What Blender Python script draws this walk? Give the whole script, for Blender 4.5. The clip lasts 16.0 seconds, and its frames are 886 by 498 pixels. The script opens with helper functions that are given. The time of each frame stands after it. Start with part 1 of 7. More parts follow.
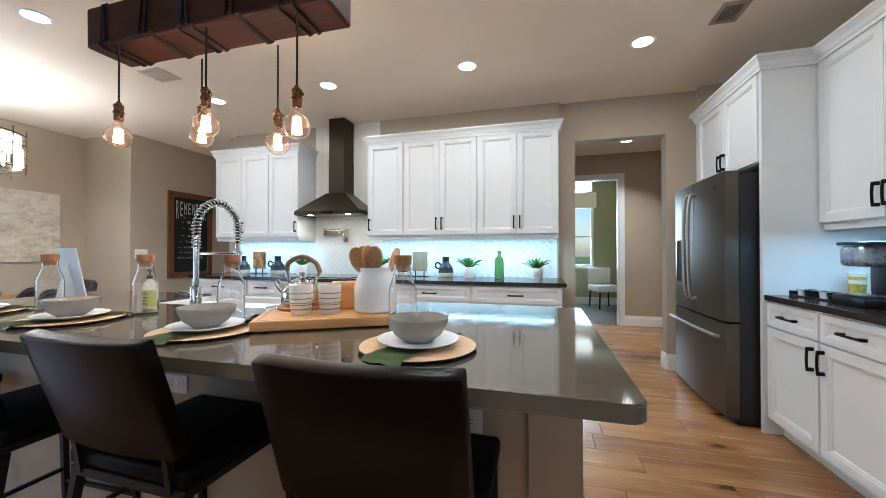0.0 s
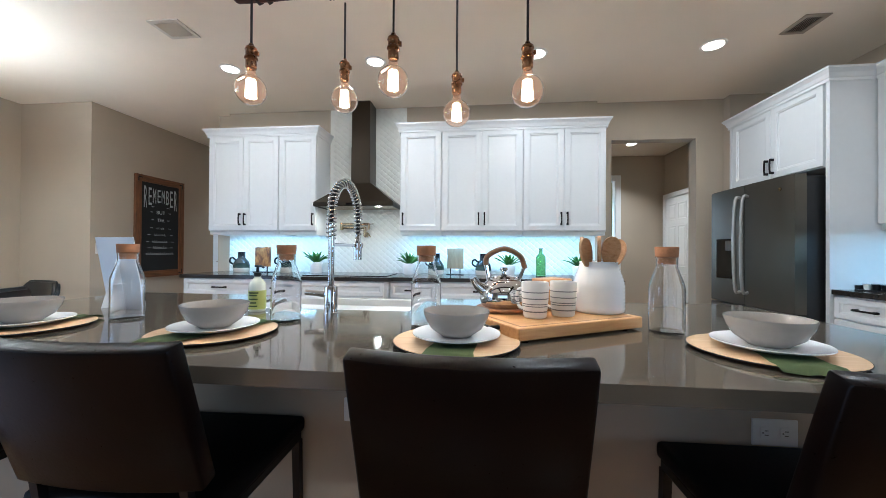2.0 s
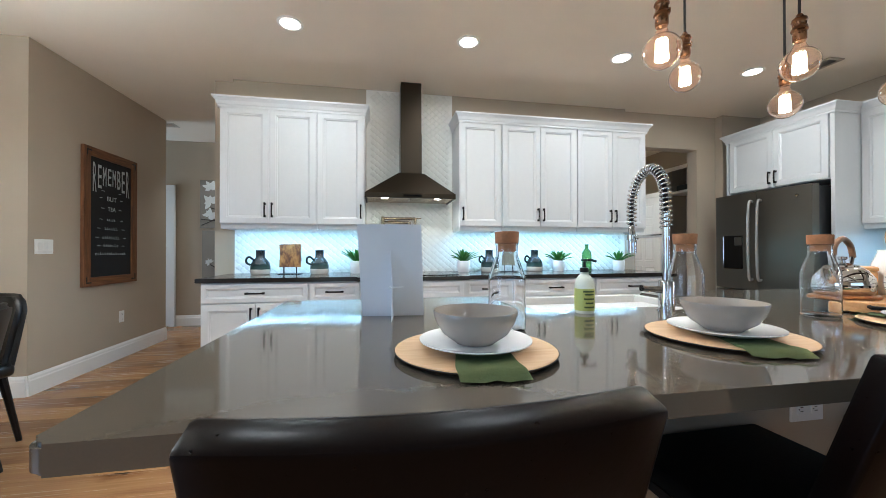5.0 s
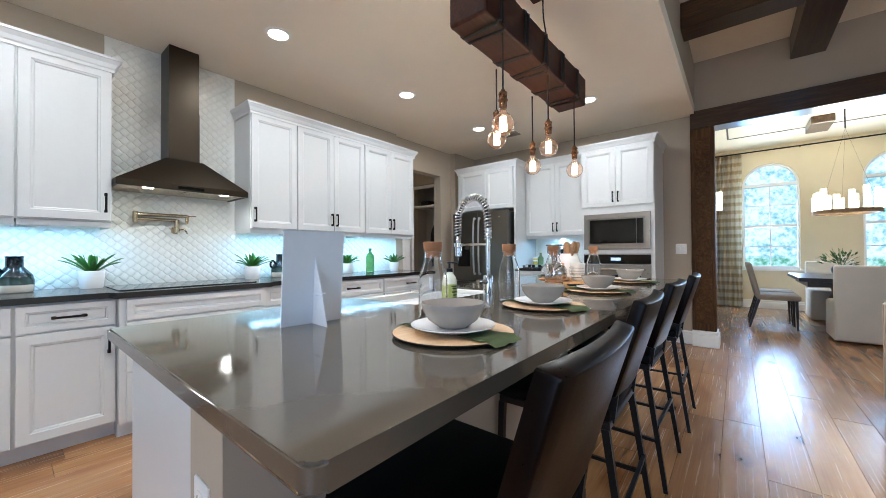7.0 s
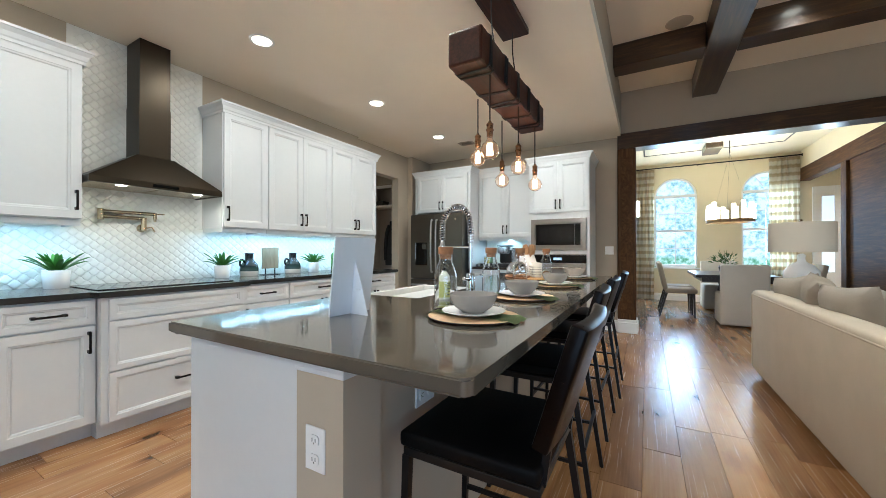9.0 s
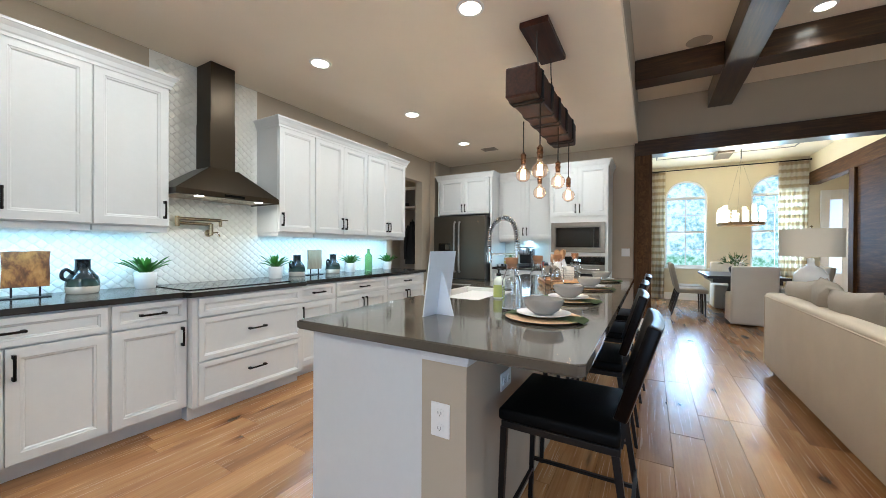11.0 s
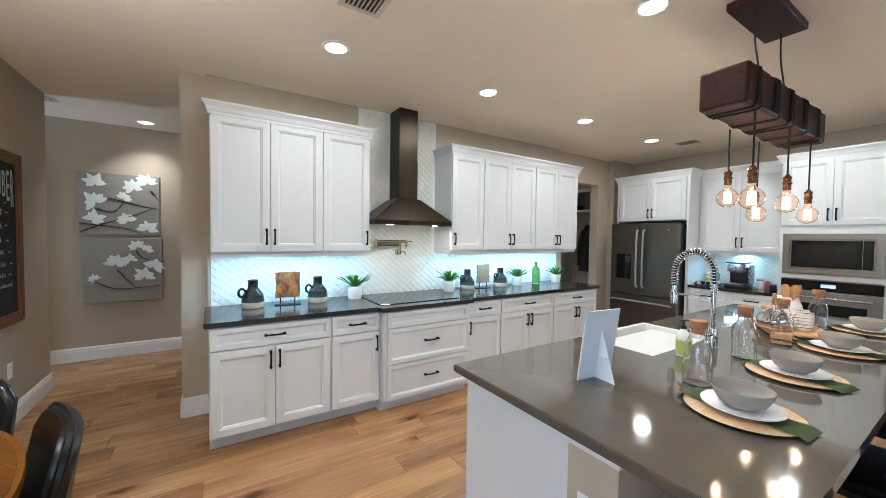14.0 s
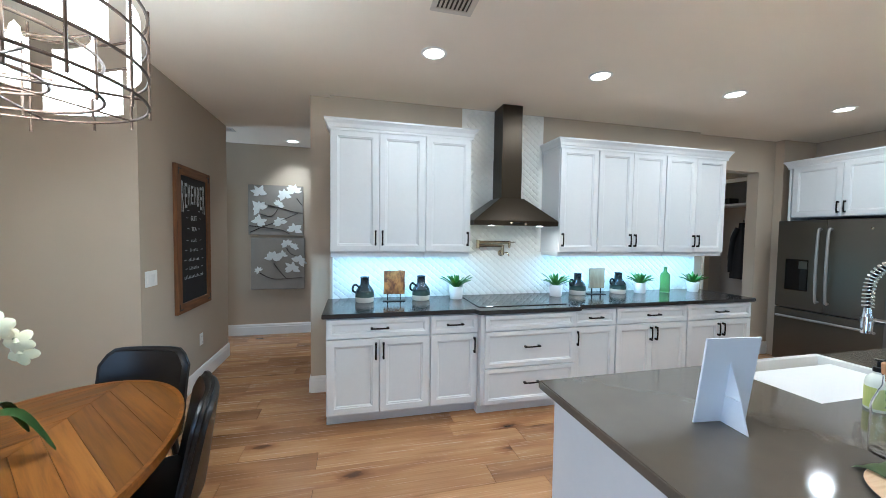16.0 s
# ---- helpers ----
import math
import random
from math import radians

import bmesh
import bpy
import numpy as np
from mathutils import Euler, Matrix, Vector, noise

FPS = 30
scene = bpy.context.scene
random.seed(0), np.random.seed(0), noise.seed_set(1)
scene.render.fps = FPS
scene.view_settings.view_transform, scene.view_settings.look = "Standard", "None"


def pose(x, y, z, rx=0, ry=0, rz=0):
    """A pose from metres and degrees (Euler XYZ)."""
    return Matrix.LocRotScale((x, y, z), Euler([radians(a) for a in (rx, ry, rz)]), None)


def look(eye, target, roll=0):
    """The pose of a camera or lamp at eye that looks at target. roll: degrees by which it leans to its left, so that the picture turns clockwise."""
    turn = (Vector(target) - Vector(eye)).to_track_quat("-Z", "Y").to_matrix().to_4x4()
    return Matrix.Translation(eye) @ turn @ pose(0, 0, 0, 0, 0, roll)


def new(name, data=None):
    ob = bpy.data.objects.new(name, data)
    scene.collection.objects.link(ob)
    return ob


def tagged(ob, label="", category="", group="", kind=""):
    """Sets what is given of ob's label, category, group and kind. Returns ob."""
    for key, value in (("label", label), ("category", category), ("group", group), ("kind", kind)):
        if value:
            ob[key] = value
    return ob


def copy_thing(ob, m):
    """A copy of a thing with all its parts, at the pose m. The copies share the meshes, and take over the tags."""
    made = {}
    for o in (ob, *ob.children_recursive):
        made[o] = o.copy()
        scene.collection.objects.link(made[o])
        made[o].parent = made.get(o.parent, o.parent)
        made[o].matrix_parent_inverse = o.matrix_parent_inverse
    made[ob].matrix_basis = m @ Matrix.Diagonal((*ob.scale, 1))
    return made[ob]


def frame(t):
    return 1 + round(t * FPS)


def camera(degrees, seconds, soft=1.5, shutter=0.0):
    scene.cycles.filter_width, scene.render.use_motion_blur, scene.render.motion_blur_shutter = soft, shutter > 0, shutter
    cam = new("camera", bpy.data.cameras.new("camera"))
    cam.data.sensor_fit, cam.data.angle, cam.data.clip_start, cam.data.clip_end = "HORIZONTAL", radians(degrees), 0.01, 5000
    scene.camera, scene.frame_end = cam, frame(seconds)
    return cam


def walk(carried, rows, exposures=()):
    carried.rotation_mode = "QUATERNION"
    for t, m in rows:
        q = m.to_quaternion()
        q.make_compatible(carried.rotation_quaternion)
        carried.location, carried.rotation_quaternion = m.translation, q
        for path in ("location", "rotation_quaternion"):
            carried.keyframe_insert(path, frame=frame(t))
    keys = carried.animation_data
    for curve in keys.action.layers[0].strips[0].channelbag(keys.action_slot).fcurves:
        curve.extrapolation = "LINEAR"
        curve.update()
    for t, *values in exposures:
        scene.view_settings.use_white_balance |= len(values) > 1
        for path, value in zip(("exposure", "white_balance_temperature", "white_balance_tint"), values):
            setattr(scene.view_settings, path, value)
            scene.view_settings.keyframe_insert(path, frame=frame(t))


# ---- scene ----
cam = camera(101.9, 16.0, 0.45)
PATH = [
    (0, (0.441, 0.169, 1.196), (-0.089, 2.097, 1.212), -0.0),
    (0.5, (0.195, 0.163, 1.174), (-0.238, 2.115, 1.189), 0.2),
    (1, (-0.054, 0.172, 1.163), (-0.469, 2.129, 1.18), 0.4),
    (1.5, (-0.356, 0.163, 1.166), (-0.682, 2.136, 1.181), 0.3),
    (2, (-0.628, 0.186, 1.165), (-0.837, 2.175, 1.178), 0.4),
    (2.5, (-0.903, 0.207, 1.185), (-1.029, 2.203, 1.191), 0.3),
    (3, (-1.202, 0.229, 1.174), (-1.233, 2.229, 1.181), 0.2),
    (3.5, (-1.457, 0.274, 1.159), (-1.442, 2.274, 1.162), 0.3),
    (3.7, (-1.579, 0.292, 1.151), (-1.551, 2.292, 1.16), 0.3),
    (5.8, (-2.522, 0.48, 1.129), (-1.673, 2.291, 1.134), 0.0),
    (6, (-2.57, 0.487, 1.128), (-1.563, 2.215, 1.142), -0.0),
    (6.5, (-2.72, 0.529, 1.12), (-1.386, 2.02, 1.137), -0.2),
    (7, (-2.863, 0.546, 1.146), (-1.315, 1.812, 1.166), -0.4),
    (7.5, (-2.992, 0.524, 1.165), (-1.32, 1.621, 1.19), -0.6),
    (8, (-3.109, 0.508, 1.191), (-1.39, 1.53, 1.207), -0.4),
    (8.5, (-3.199, 0.533, 1.178), (-1.469, 1.537, 1.189), -0.2),
    (9, (-3.288, 0.603, 1.167), (-1.549, 1.591, 1.176), 0.0),
    (11.5, (-3.728, 0.755, 1.279), (-2.006, 1.772, 1.257), 0.5),
    (12, (-3.725, 0.694, 1.334), (-2.095, 1.853, 1.298), 0.8),
    (12.5, (-3.698, 0.696, 1.389), (-2.216, 2.039, 1.35), 0.6),
    (13, (-3.691, 0.744, 1.409), (-2.338, 2.217, 1.374), 0.6),
    (13.5, (-3.647, 0.688, 1.487), (-2.456, 2.294, 1.426), 0.8),
    (14, (-3.617, 0.692, 1.517), (-2.541, 2.377, 1.451), 0.8),
    (14.5, (-3.588, 0.699, 1.548), (-2.637, 2.456, 1.478), 0.9),
    (15, (-3.536, 0.679, 1.555), (-2.785, 2.531, 1.486), 0.8),
    (15.5, (-3.495, 0.662, 1.562), (-2.898, 2.57, 1.486), 0.7),
    (16, (-3.437, 0.696, 1.546), (-2.959, 2.636, 1.46), 0.8),
]
walk(cam, [(t, look(eye, target, roll)) for t, eye, target, roll in PATH], [(0, -0.03, 5400, 5), (1.5, -0.02, 5250, 4), (2.5, -0.05, 5000, 2), (3.5, -0.09, 5050, 2), (6.0, -0.05, 5400, 3), (6.5, -0.04, 5120, 4), (7.0, -0.04, 5280, 4), (7.5, -0.05, 5500, 4), (9, -0.08, 5500, 0), (11.5, -0.08, 5550, 2), (13.3, -0.06, 5600, 3), (14.5, -0.05, 5250, 2), (16, -0.05, 4950, 0)])

# ---- world and lights ----
CEIL = 2.81
world = bpy.data.worlds.new("sky")
scene.world = world
world.use_nodes = True
wn = world.node_tree.nodes
sky = wn.new("ShaderNodeTexSky")
sky.sky_type = "NISHITA"
sky.sun_disc = False
sky.sun_elevation, sky.sun_rotation = radians(42), radians(-60)
world.node_tree.links.new(sky.outputs[0], wn["Background"].inputs[0])
wn["Background"].inputs[1].default_value = 0.15


def area_lamp(name, place, target, size, power, colour, size_y=None, shape=None, spread=180):
    data = bpy.data.lights.new(name, "AREA")
    data.energy, data.color, data.size = power, colour, size
    data.shape = shape or ("RECTANGLE" if size_y else "DISK")
    if size_y:
        data.size_y = size_y
    data.spread = radians(spread)
    ob = new(name, data)
    ob.matrix_basis = look(place, target)
    return ob


sun = new("sun", bpy.data.lights.new("sun", "SUN"))
sun.data.energy, sun.data.angle, sun.data.color = 2.5, radians(0.5), (1, 0.95, 0.86)
sun.matrix_basis = look((8, 6, 8), (0, 0, 0))

WARM, COOL = (1.0, 0.92, 0.83), (0.50, 0.79, 1.0)
CAN_POWER = {3.22: 10.0, 1.79: 14.0}
CANS = [(-2.9, 3.22), (-1.55, 3.22), (-0.18, 3.22), (1.19, 3.22), (-2.9, 1.79), (-1.56, 1.79), (-0.16, 1.79), (1.19, 1.79)]
for cx, cy in CANS:
    area_lamp("downlight_lamp", (cx, cy, CEIL - 0.012), (cx, cy, 0), 0.13, CAN_POWER[cy], WARM)
# strips of cool light under the wall cabinets
for x0, x1 in ((-3.6, -2.43), (-1.43, 0.56)):
    area_lamp("under_cabinet_lamp", ((x0 + x1) / 2, 3.98, 1.338), ((x0 + x1) / 2, 4.02, 0.9), x1 - x0, 9.5 * (x1 - x0), COOL, 0.03)
area_lamp("under_cabinet_lamp", (2.28, 2.58, 1.338), (2.30, 2.58, 0.9), 0.04, 7, COOL, 0.85)
# hood spots
for hx in (-2.2, -1.68):
    area_lamp("hood_lamp", (hx, 3.85, 1.60), (hx, 3.85, 0), 0.05, 1.6, (1, 0.9, 0.75))
# daylight through the family room's windows, the dining room's and the back room's
area_lamp("window_lamp", (-1.65, -4.56, 1.35), (-1.65, 0, 1.2), 5.0, 32, (0.78, 0.89, 1.0), 2.2)
area_lamp("window_lamp", (-5.90, -0.35, 1.35), (0, 0.6, 0.9), 2.2, 52, (0.60, 0.74, 1.0), 2.0)
for wy in (0.03, -1.6):
    area_lamp("window_lamp", (6.80, wy, 1.62), (2, wy, 1.0), 0.80, 66, (0.50, 0.70, 1.0), 1.66)
area_lamp("window_lamp", (1.09, 9.06, 1.55), (1.09, 6, 1.2), 0.95, 60, (0.8, 0.92, 1.0), 1.35)
# hall and family room downlights; the pair at y -1.3 is added, unseen fill
for cx, cy, cz, pw in ((-4.28, 6.16, CEIL, 8), (1.63, 5.89, CEIL, 15), (0.876, -0.604, 3.45, 15), (5.6, -3.3, 3.2, 30), (-1.0, -1.3, 3.45, 22), (-3.0, -1.3, 3.45, 22)):
    area_lamp("downlight_lamp", (cx, cy, cz - 0.012), (cx, cy, 0), 0.13, pw, WARM, spread=105)
# daylight added at the front door's pane and at an unseen hall window
area_lamp("window_lamp", (6.60, -2.51, 1.5), (4, -2.6, 1.2), 0.17, 12, (0.8, 0.9, 1.0), 1.5)
area_lamp("window_lamp", (-7.18, 6.05, 1.4), (-4.5, 6.1, 1.3), 0.7, 30, (0.72, 0.84, 1.0), 1.5)
nook_lamp = new("chandelier_lamp", bpy.data.lights.new("chandelier_lamp", "POINT"))
nook_lamp.data.energy, nook_lamp.data.color, nook_lamp.data.shadow_soft_size = 66, (1, 0.93, 0.84), 0.10
nook_lamp.location = (-4.57, 2.05, 2.16)
area_lamp("dining_chandelier_lamp", (4.8, -0.68, 1.98), (4.8, -0.68, 3), 0.5, 52, (1, 0.85, 0.62))

# ---- building tools ----
def part(name, bm, material, parent=None, label="", smooth=0):
    """One mesh object from a bmesh, under a thing or a part. smooth: the angle under which edges are shaded round."""
    me = bpy.data.meshes.new(name)
    bmesh.ops.recalc_face_normals(bm, faces=bm.faces)
    if smooth:
        for f in bm.faces:
            f.smooth = True
        for e in bm.edges:
            if len(e.link_faces) == 2 and e.calc_face_angle(0) > radians(smooth):
                e.smooth = False
    bm.to_mesh(me)
    bm.free()
    me.materials.append(material)
    ob = new(name, me)
    if parent:
        ob.parent = parent
    if label:
        ob["label"] = label
    return ob


def thing(name, m, label, category, group="", kind=""):
    ob = new(name)
    ob.empty_display_size = 0.1
    ob.matrix_basis = m
    return tagged(ob, label, category, group, kind)


def box(bm, x0, y0, z0, x1, y1, z1, r=0.0, seg=2):
    vs = [bm.verts.new(c) for c in ((x0, y0, z0), (x1, y0, z0), (x1, y1, z0), (x0, y1, z0), (x0, y0, z1), (x1, y0, z1), (x1, y1, z1), (x0, y1, z1))]
    fs = [bm.faces.new([vs[i] for i in q]) for q in ((3, 2, 1, 0), (4, 5, 6, 7), (0, 1, 5, 4), (1, 2, 6, 5), (2, 3, 7, 6), (3, 0, 4, 7))]
    if r:
        bmesh.ops.bevel(bm, geom=list({e for f in fs for e in f.edges}), offset=r, segments=seg, affect="EDGES", profile=0.5)
    return bm


def boxes(*rows, r=0.0):
    bm = bmesh.new()
    for row in rows:
        box(bm, *row, r=r)
    return bm


def lathe(rows, n=32, bm=None, at=(0, 0, 0), close=False):
    """A turned body: rows of (radius, height)."""
    bm = bm or bmesh.new()
    rings = []
    for rad, z in rows:
        if rad < 1e-5:
            rings.append([bm.verts.new((at[0], at[1], at[2] + z))])
        else:
            rings.append([bm.verts.new((at[0] + rad * math.cos(2 * math.pi * k / n), at[1] + rad * math.sin(2 * math.pi * k / n), at[2] + z)) for k in range(n)])
    for a, b in zip(rings, rings[1:]):
        for k in range(n):
            q = []
            for v in (a[k % len(a)], a[(k + 1) % len(a)], b[(k + 1) % len(b)], b[k % len(b)]):
                if v not in q:
                    q.append(v)
            if len(q) > 2:
                bm.faces.new(q)
    return bm


def tube(points, rad, n=8, bm=None, caps=True):
    """A pipe along points; rad is one radius or one for each point."""
    bm = bm or bmesh.new()
    pts = [Vector(p) for p in points]
    rads = rad if isinstance(rad, (list, tuple)) else [rad] * len(pts)
    rings, side = [], None
    for i, p in enumerate(pts):
        d = (pts[min(i + 1, len(pts) - 1)] - pts[max(i - 1, 0)]).normalized()
        if side is None:
            side = d.orthogonal().normalized()
        side = (side - d * side.dot(d)).normalized()
        up = d.cross(side)
        rings.append([bm.verts.new(p + rads[i] * (math.cos(2 * math.pi * k / n) * side + math.sin(2 * math.pi * k / n) * up)) for k in range(n)])
    for a, b in zip(rings, rings[1:]):
        for k in range(n):
            bm.faces.new((a[k], a[(k + 1) % n], b[(k + 1) % n], b[k]))
    if caps:
        bm.faces.new(rings[0][::-1])
        bm.faces.new(rings[-1])
    return bm


def prism(outline, y0, y1, bm=None, axis="y"):
    """A plate: an outline in two dimensions, drawn out along an axis."""
    bm = bm or bmesh.new()
    def at(u, v, w):
        return {"y": (u, w, v), "x": (w, u, v), "z": (u, v, w)}[axis]
    a = [bm.verts.new(at(u, v, y0)) for u, v in outline]
    b = [bm.verts.new(at(u, v, y1)) for u, v in outline]
    n = len(a)
    bm.faces.new(a[::-1])
    bm.faces.new(b)
    for k in range(n):
        bm.faces.new((a[k], a[(k + 1) % n], b[(k + 1) % n], b[k]))
    return bm


def arc(cx, cy, r, a0, a1, n):
    return [(cx + r * math.cos(radians(a0 + (a1 - a0) * k / n)), cy + r * math.sin(radians(a0 + (a1 - a0) * k / n))) for k in range(n + 1)]


def panel_front(w, h, rows, bm=None, back=0.0):
    """A framed front in the x-z plane, facing -y, from (0,0) to (w,h): rows of (inset, depth), depth positive inwards."""
    bm = bm or bmesh.new()
    rings = []
    for ins, dep in [(0.0, back)] + rows:
        rings.append([bm.verts.new(c) for c in ((ins, dep, ins), (w - ins, dep, ins), (w - ins, dep, h - ins), (ins, dep, h - ins))])
    for a, b in zip(rings, rings[1:]):
        for k in range(4):
            bm.faces.new((a[k], a[(k + 1) % 4], b[(k + 1) % 4], b[k]))
    bm.faces.new(rings[-1])
    bm.faces.new(rings[0][::-1])
    return bm


def spline(points, n=8):
    pts = [Vector(p) for p in points]
    out = []
    for i in range(len(pts) - 1):
        a, b, c, d = pts[max(i - 1, 0)], pts[i], pts[i + 1], pts[min(i + 2, len(pts) - 1)]
        for k in range(n):
            t = k / n
            out.append(0.5 * (2 * b + (c - a) * t + (2 * a - 5 * b + 4 * c - d) * t * t + (3 * b - a - 3 * c + d) * t ** 3))
    return out + [pts[-1]]


def moved(bm, m):
    bmesh.ops.transform(bm, matrix=m, verts=bm.verts)
    return bm


# ---- materials ----
def srgb(hexa):
    out = []
    for i in (0, 2, 4):
        c = int(hexa[i:i + 2], 16) / 255
        out.append(c / 12.92 if c <= 0.04045 else ((c + 0.055) / 1.055) ** 2.4)
    return (*out, 1)


class Nodes:
    """A short hand for a material's node tree."""

    def __init__(self, name):
        self.mat = bpy.data.materials.new(name)
        self.mat.use_nodes = True
        self.t = self.mat.node_tree
        self.bsdf = self.t.nodes["Principled BSDF"]

    def add(self, kind, **inputs):
        n = self.t.nodes.new(kind)
        for k, v in inputs.items():
            self.put(n, k.replace("_", " "), v)
        return n

    def put(self, n, key, v):
        sock = n.inputs[int(key)] if key.isdigit() else n.inputs[key]
        if isinstance(v, bpy.types.NodeSocket):
            self.t.links.new(v, sock)
        else:
            sock.default_value = v

    def set(self, **inputs):
        for k, v in inputs.items():
            self.put(self.bsdf, k.replace("_", " "), v)
        return self

    def coords(self, scale=(1, 1, 1), rot=(0, 0, 0)):
        c = self.add("ShaderNodeTexCoord")
        m = self.add("ShaderNodeMapping", Scale=scale, Rotation=rot)
        self.put(m, "Vector", c.outputs["Object"])
        return m.outputs[0]

    def noise(self, vec, scale, detail=3, rough=0.5, distortion=0.0):
        n = self.add("ShaderNodeTexNoise", Scale=scale, Detail=detail, Roughness=rough, Distortion=distortion)
        self.put(n, "Vector", vec)
        return n.outputs["Fac"]

    def ramp(self, fac, stops):
        n = self.add("ShaderNodeValToRGB")
        el = n.color_ramp.elements
        while len(el) < len(stops):
            el.new(0.5)
        for e, (p, c) in zip(el, stops):
            e.position, e.color = p, c
        self.put(n, "Fac", fac)
        return n.outputs["Color"]

    def mix(self, fac, a, b, mode="MIX"):
        n = self.t.nodes.new("ShaderNodeMix")
        n.data_type, n.blend_type = "RGBA", mode
        for sock, v in ((n.inputs[0], fac), (n.inputs[6], a), (n.inputs[7], b)):
            if isinstance(v, bpy.types.NodeSocket):
                self.t.links.new(v, sock)
            else:
                sock.default_value = v
        return n.outputs[2]

    def range(self, fac, lo, hi):
        n = self.add("ShaderNodeMapRange")
        self.put(n, "Value", fac)
        n.inputs["To Min"].default_value, n.inputs["To Max"].default_value = lo, hi
        return n.outputs[0]

    def bump(self, height, strength=0.2, distance=0.002):
        n = self.add("ShaderNodeBump", Strength=strength, Distance=distance)
        self.put(n, "Height", height)
        self.put(self.bsdf, "Normal", n.outputs[0])
        return self


def simple(name, hexa, rough=0.5, metal=0.0, vary=0.06, grain=40, bump=0.08, coarse=3, **more):
    """A surface of one colour with variation at two scales, and fine relief."""
    m = Nodes(name)
    v = m.coords()
    a, b = m.noise(v, coarse, 3), m.noise(v, grain, 4)
    c = srgb(hexa)
    lo = tuple(max(0, x * (1 - vary)) for x in c[:3]) + (1,)
    hi = tuple(min(1, x * (1 + vary)) for x in c[:3]) + (1,)
    col = m.ramp(m.mix(0.4, a, b), [(0.3, lo), (0.7, hi)])
    m.set(Base_Color=col, Metallic=metal, Roughness=m.range(b, max(0.02, rough - 0.06), rough + 0.06), **more)
    if bump:
        m.bump(b, bump, 0.001)
    return m.mat


def wood(name, stops, scale=6, stretch=(1, 12, 12), rough=0.4, knots=False, per="", coat=0.0, bump=0.15, tone=(0.74, 1.16), gloss=0.5, ripple=0.0):
    """Wood: grain along the local x axis. per: 'object' or 'island' shifts the tone from piece to piece."""
    m = Nodes(name)
    v = m.coords(stretch)
    shift = None
    if per:
        info = m.add("ShaderNodeObjectInfo").outputs["Random"] if per == "object" else m.add("ShaderNodeNewGeometry").outputs["Random Per Island"]
        shift = info
        comb = m.add("ShaderNodeCombineXYZ")
        for k, f in enumerate((37.0, 19.0, 53.0)):
            mul = m.t.nodes.new("ShaderNodeMath")
            mul.operation = "MULTIPLY"
            m.t.links.new(info, mul.inputs[0])
            mul.inputs[1].default_value = f
            m.t.links.new(mul.outputs[0], comb.inputs[k])
        ad = m.t.nodes.new("ShaderNodeVectorMath")
        ad.operation = "ADD"
        m.t.links.new(v, ad.inputs[0])
        m.t.links.new(comb.outputs[0], ad.inputs[1])
        v = ad.outputs[0]
    a = m.noise(v, scale * 0.3, 6, 0.6, 1.2)
    b = m.noise(v, scale, 5, 0.65, 0.6)
    f = m.mix(0.45, a, b)
    col = m.ramp(f, stops)
    if shift is not None:
        tone = m.ramp(shift, [(0.0, (tone[0], tone[0] * 0.97, tone[0] * 0.94, 1)), (1.0, (tone[1], tone[1] * 0.97, tone[1] * 0.93, 1))])
        col = m.mix(1.0, col, tone, "MULTIPLY")
    if knots:
        kn = m.add("ShaderNodeTexVoronoi", Scale=0.95)
        m.put(kn, "Vector", v)
        spot = m.ramp(kn.outputs["Distance"], [(0.0, (0.12, 0.07, 0.04, 1)), (0.055, (0.3, 0.2, 0.12, 1)), (0.12, (1, 1, 1, 1))])
        col = m.mix(0.75, col, spot, "MULTIPLY")
    m.set(Base_Color=col, Roughness=m.range(b, rough - 0.07, rough + 0.09), Coat_Weight=coat, Coat_Roughness=0.15, Specular_IOR_Level=gloss)
    if ripple:
        wide = m.noise(m.coords((2.2, 9.0, 1.0)), 2.0, 2)
        m.bump(m.mix(0.12, wide, b), ripple, 0.006)
    else:
        m.bump(b, bump, 0.001)
    return m.mat


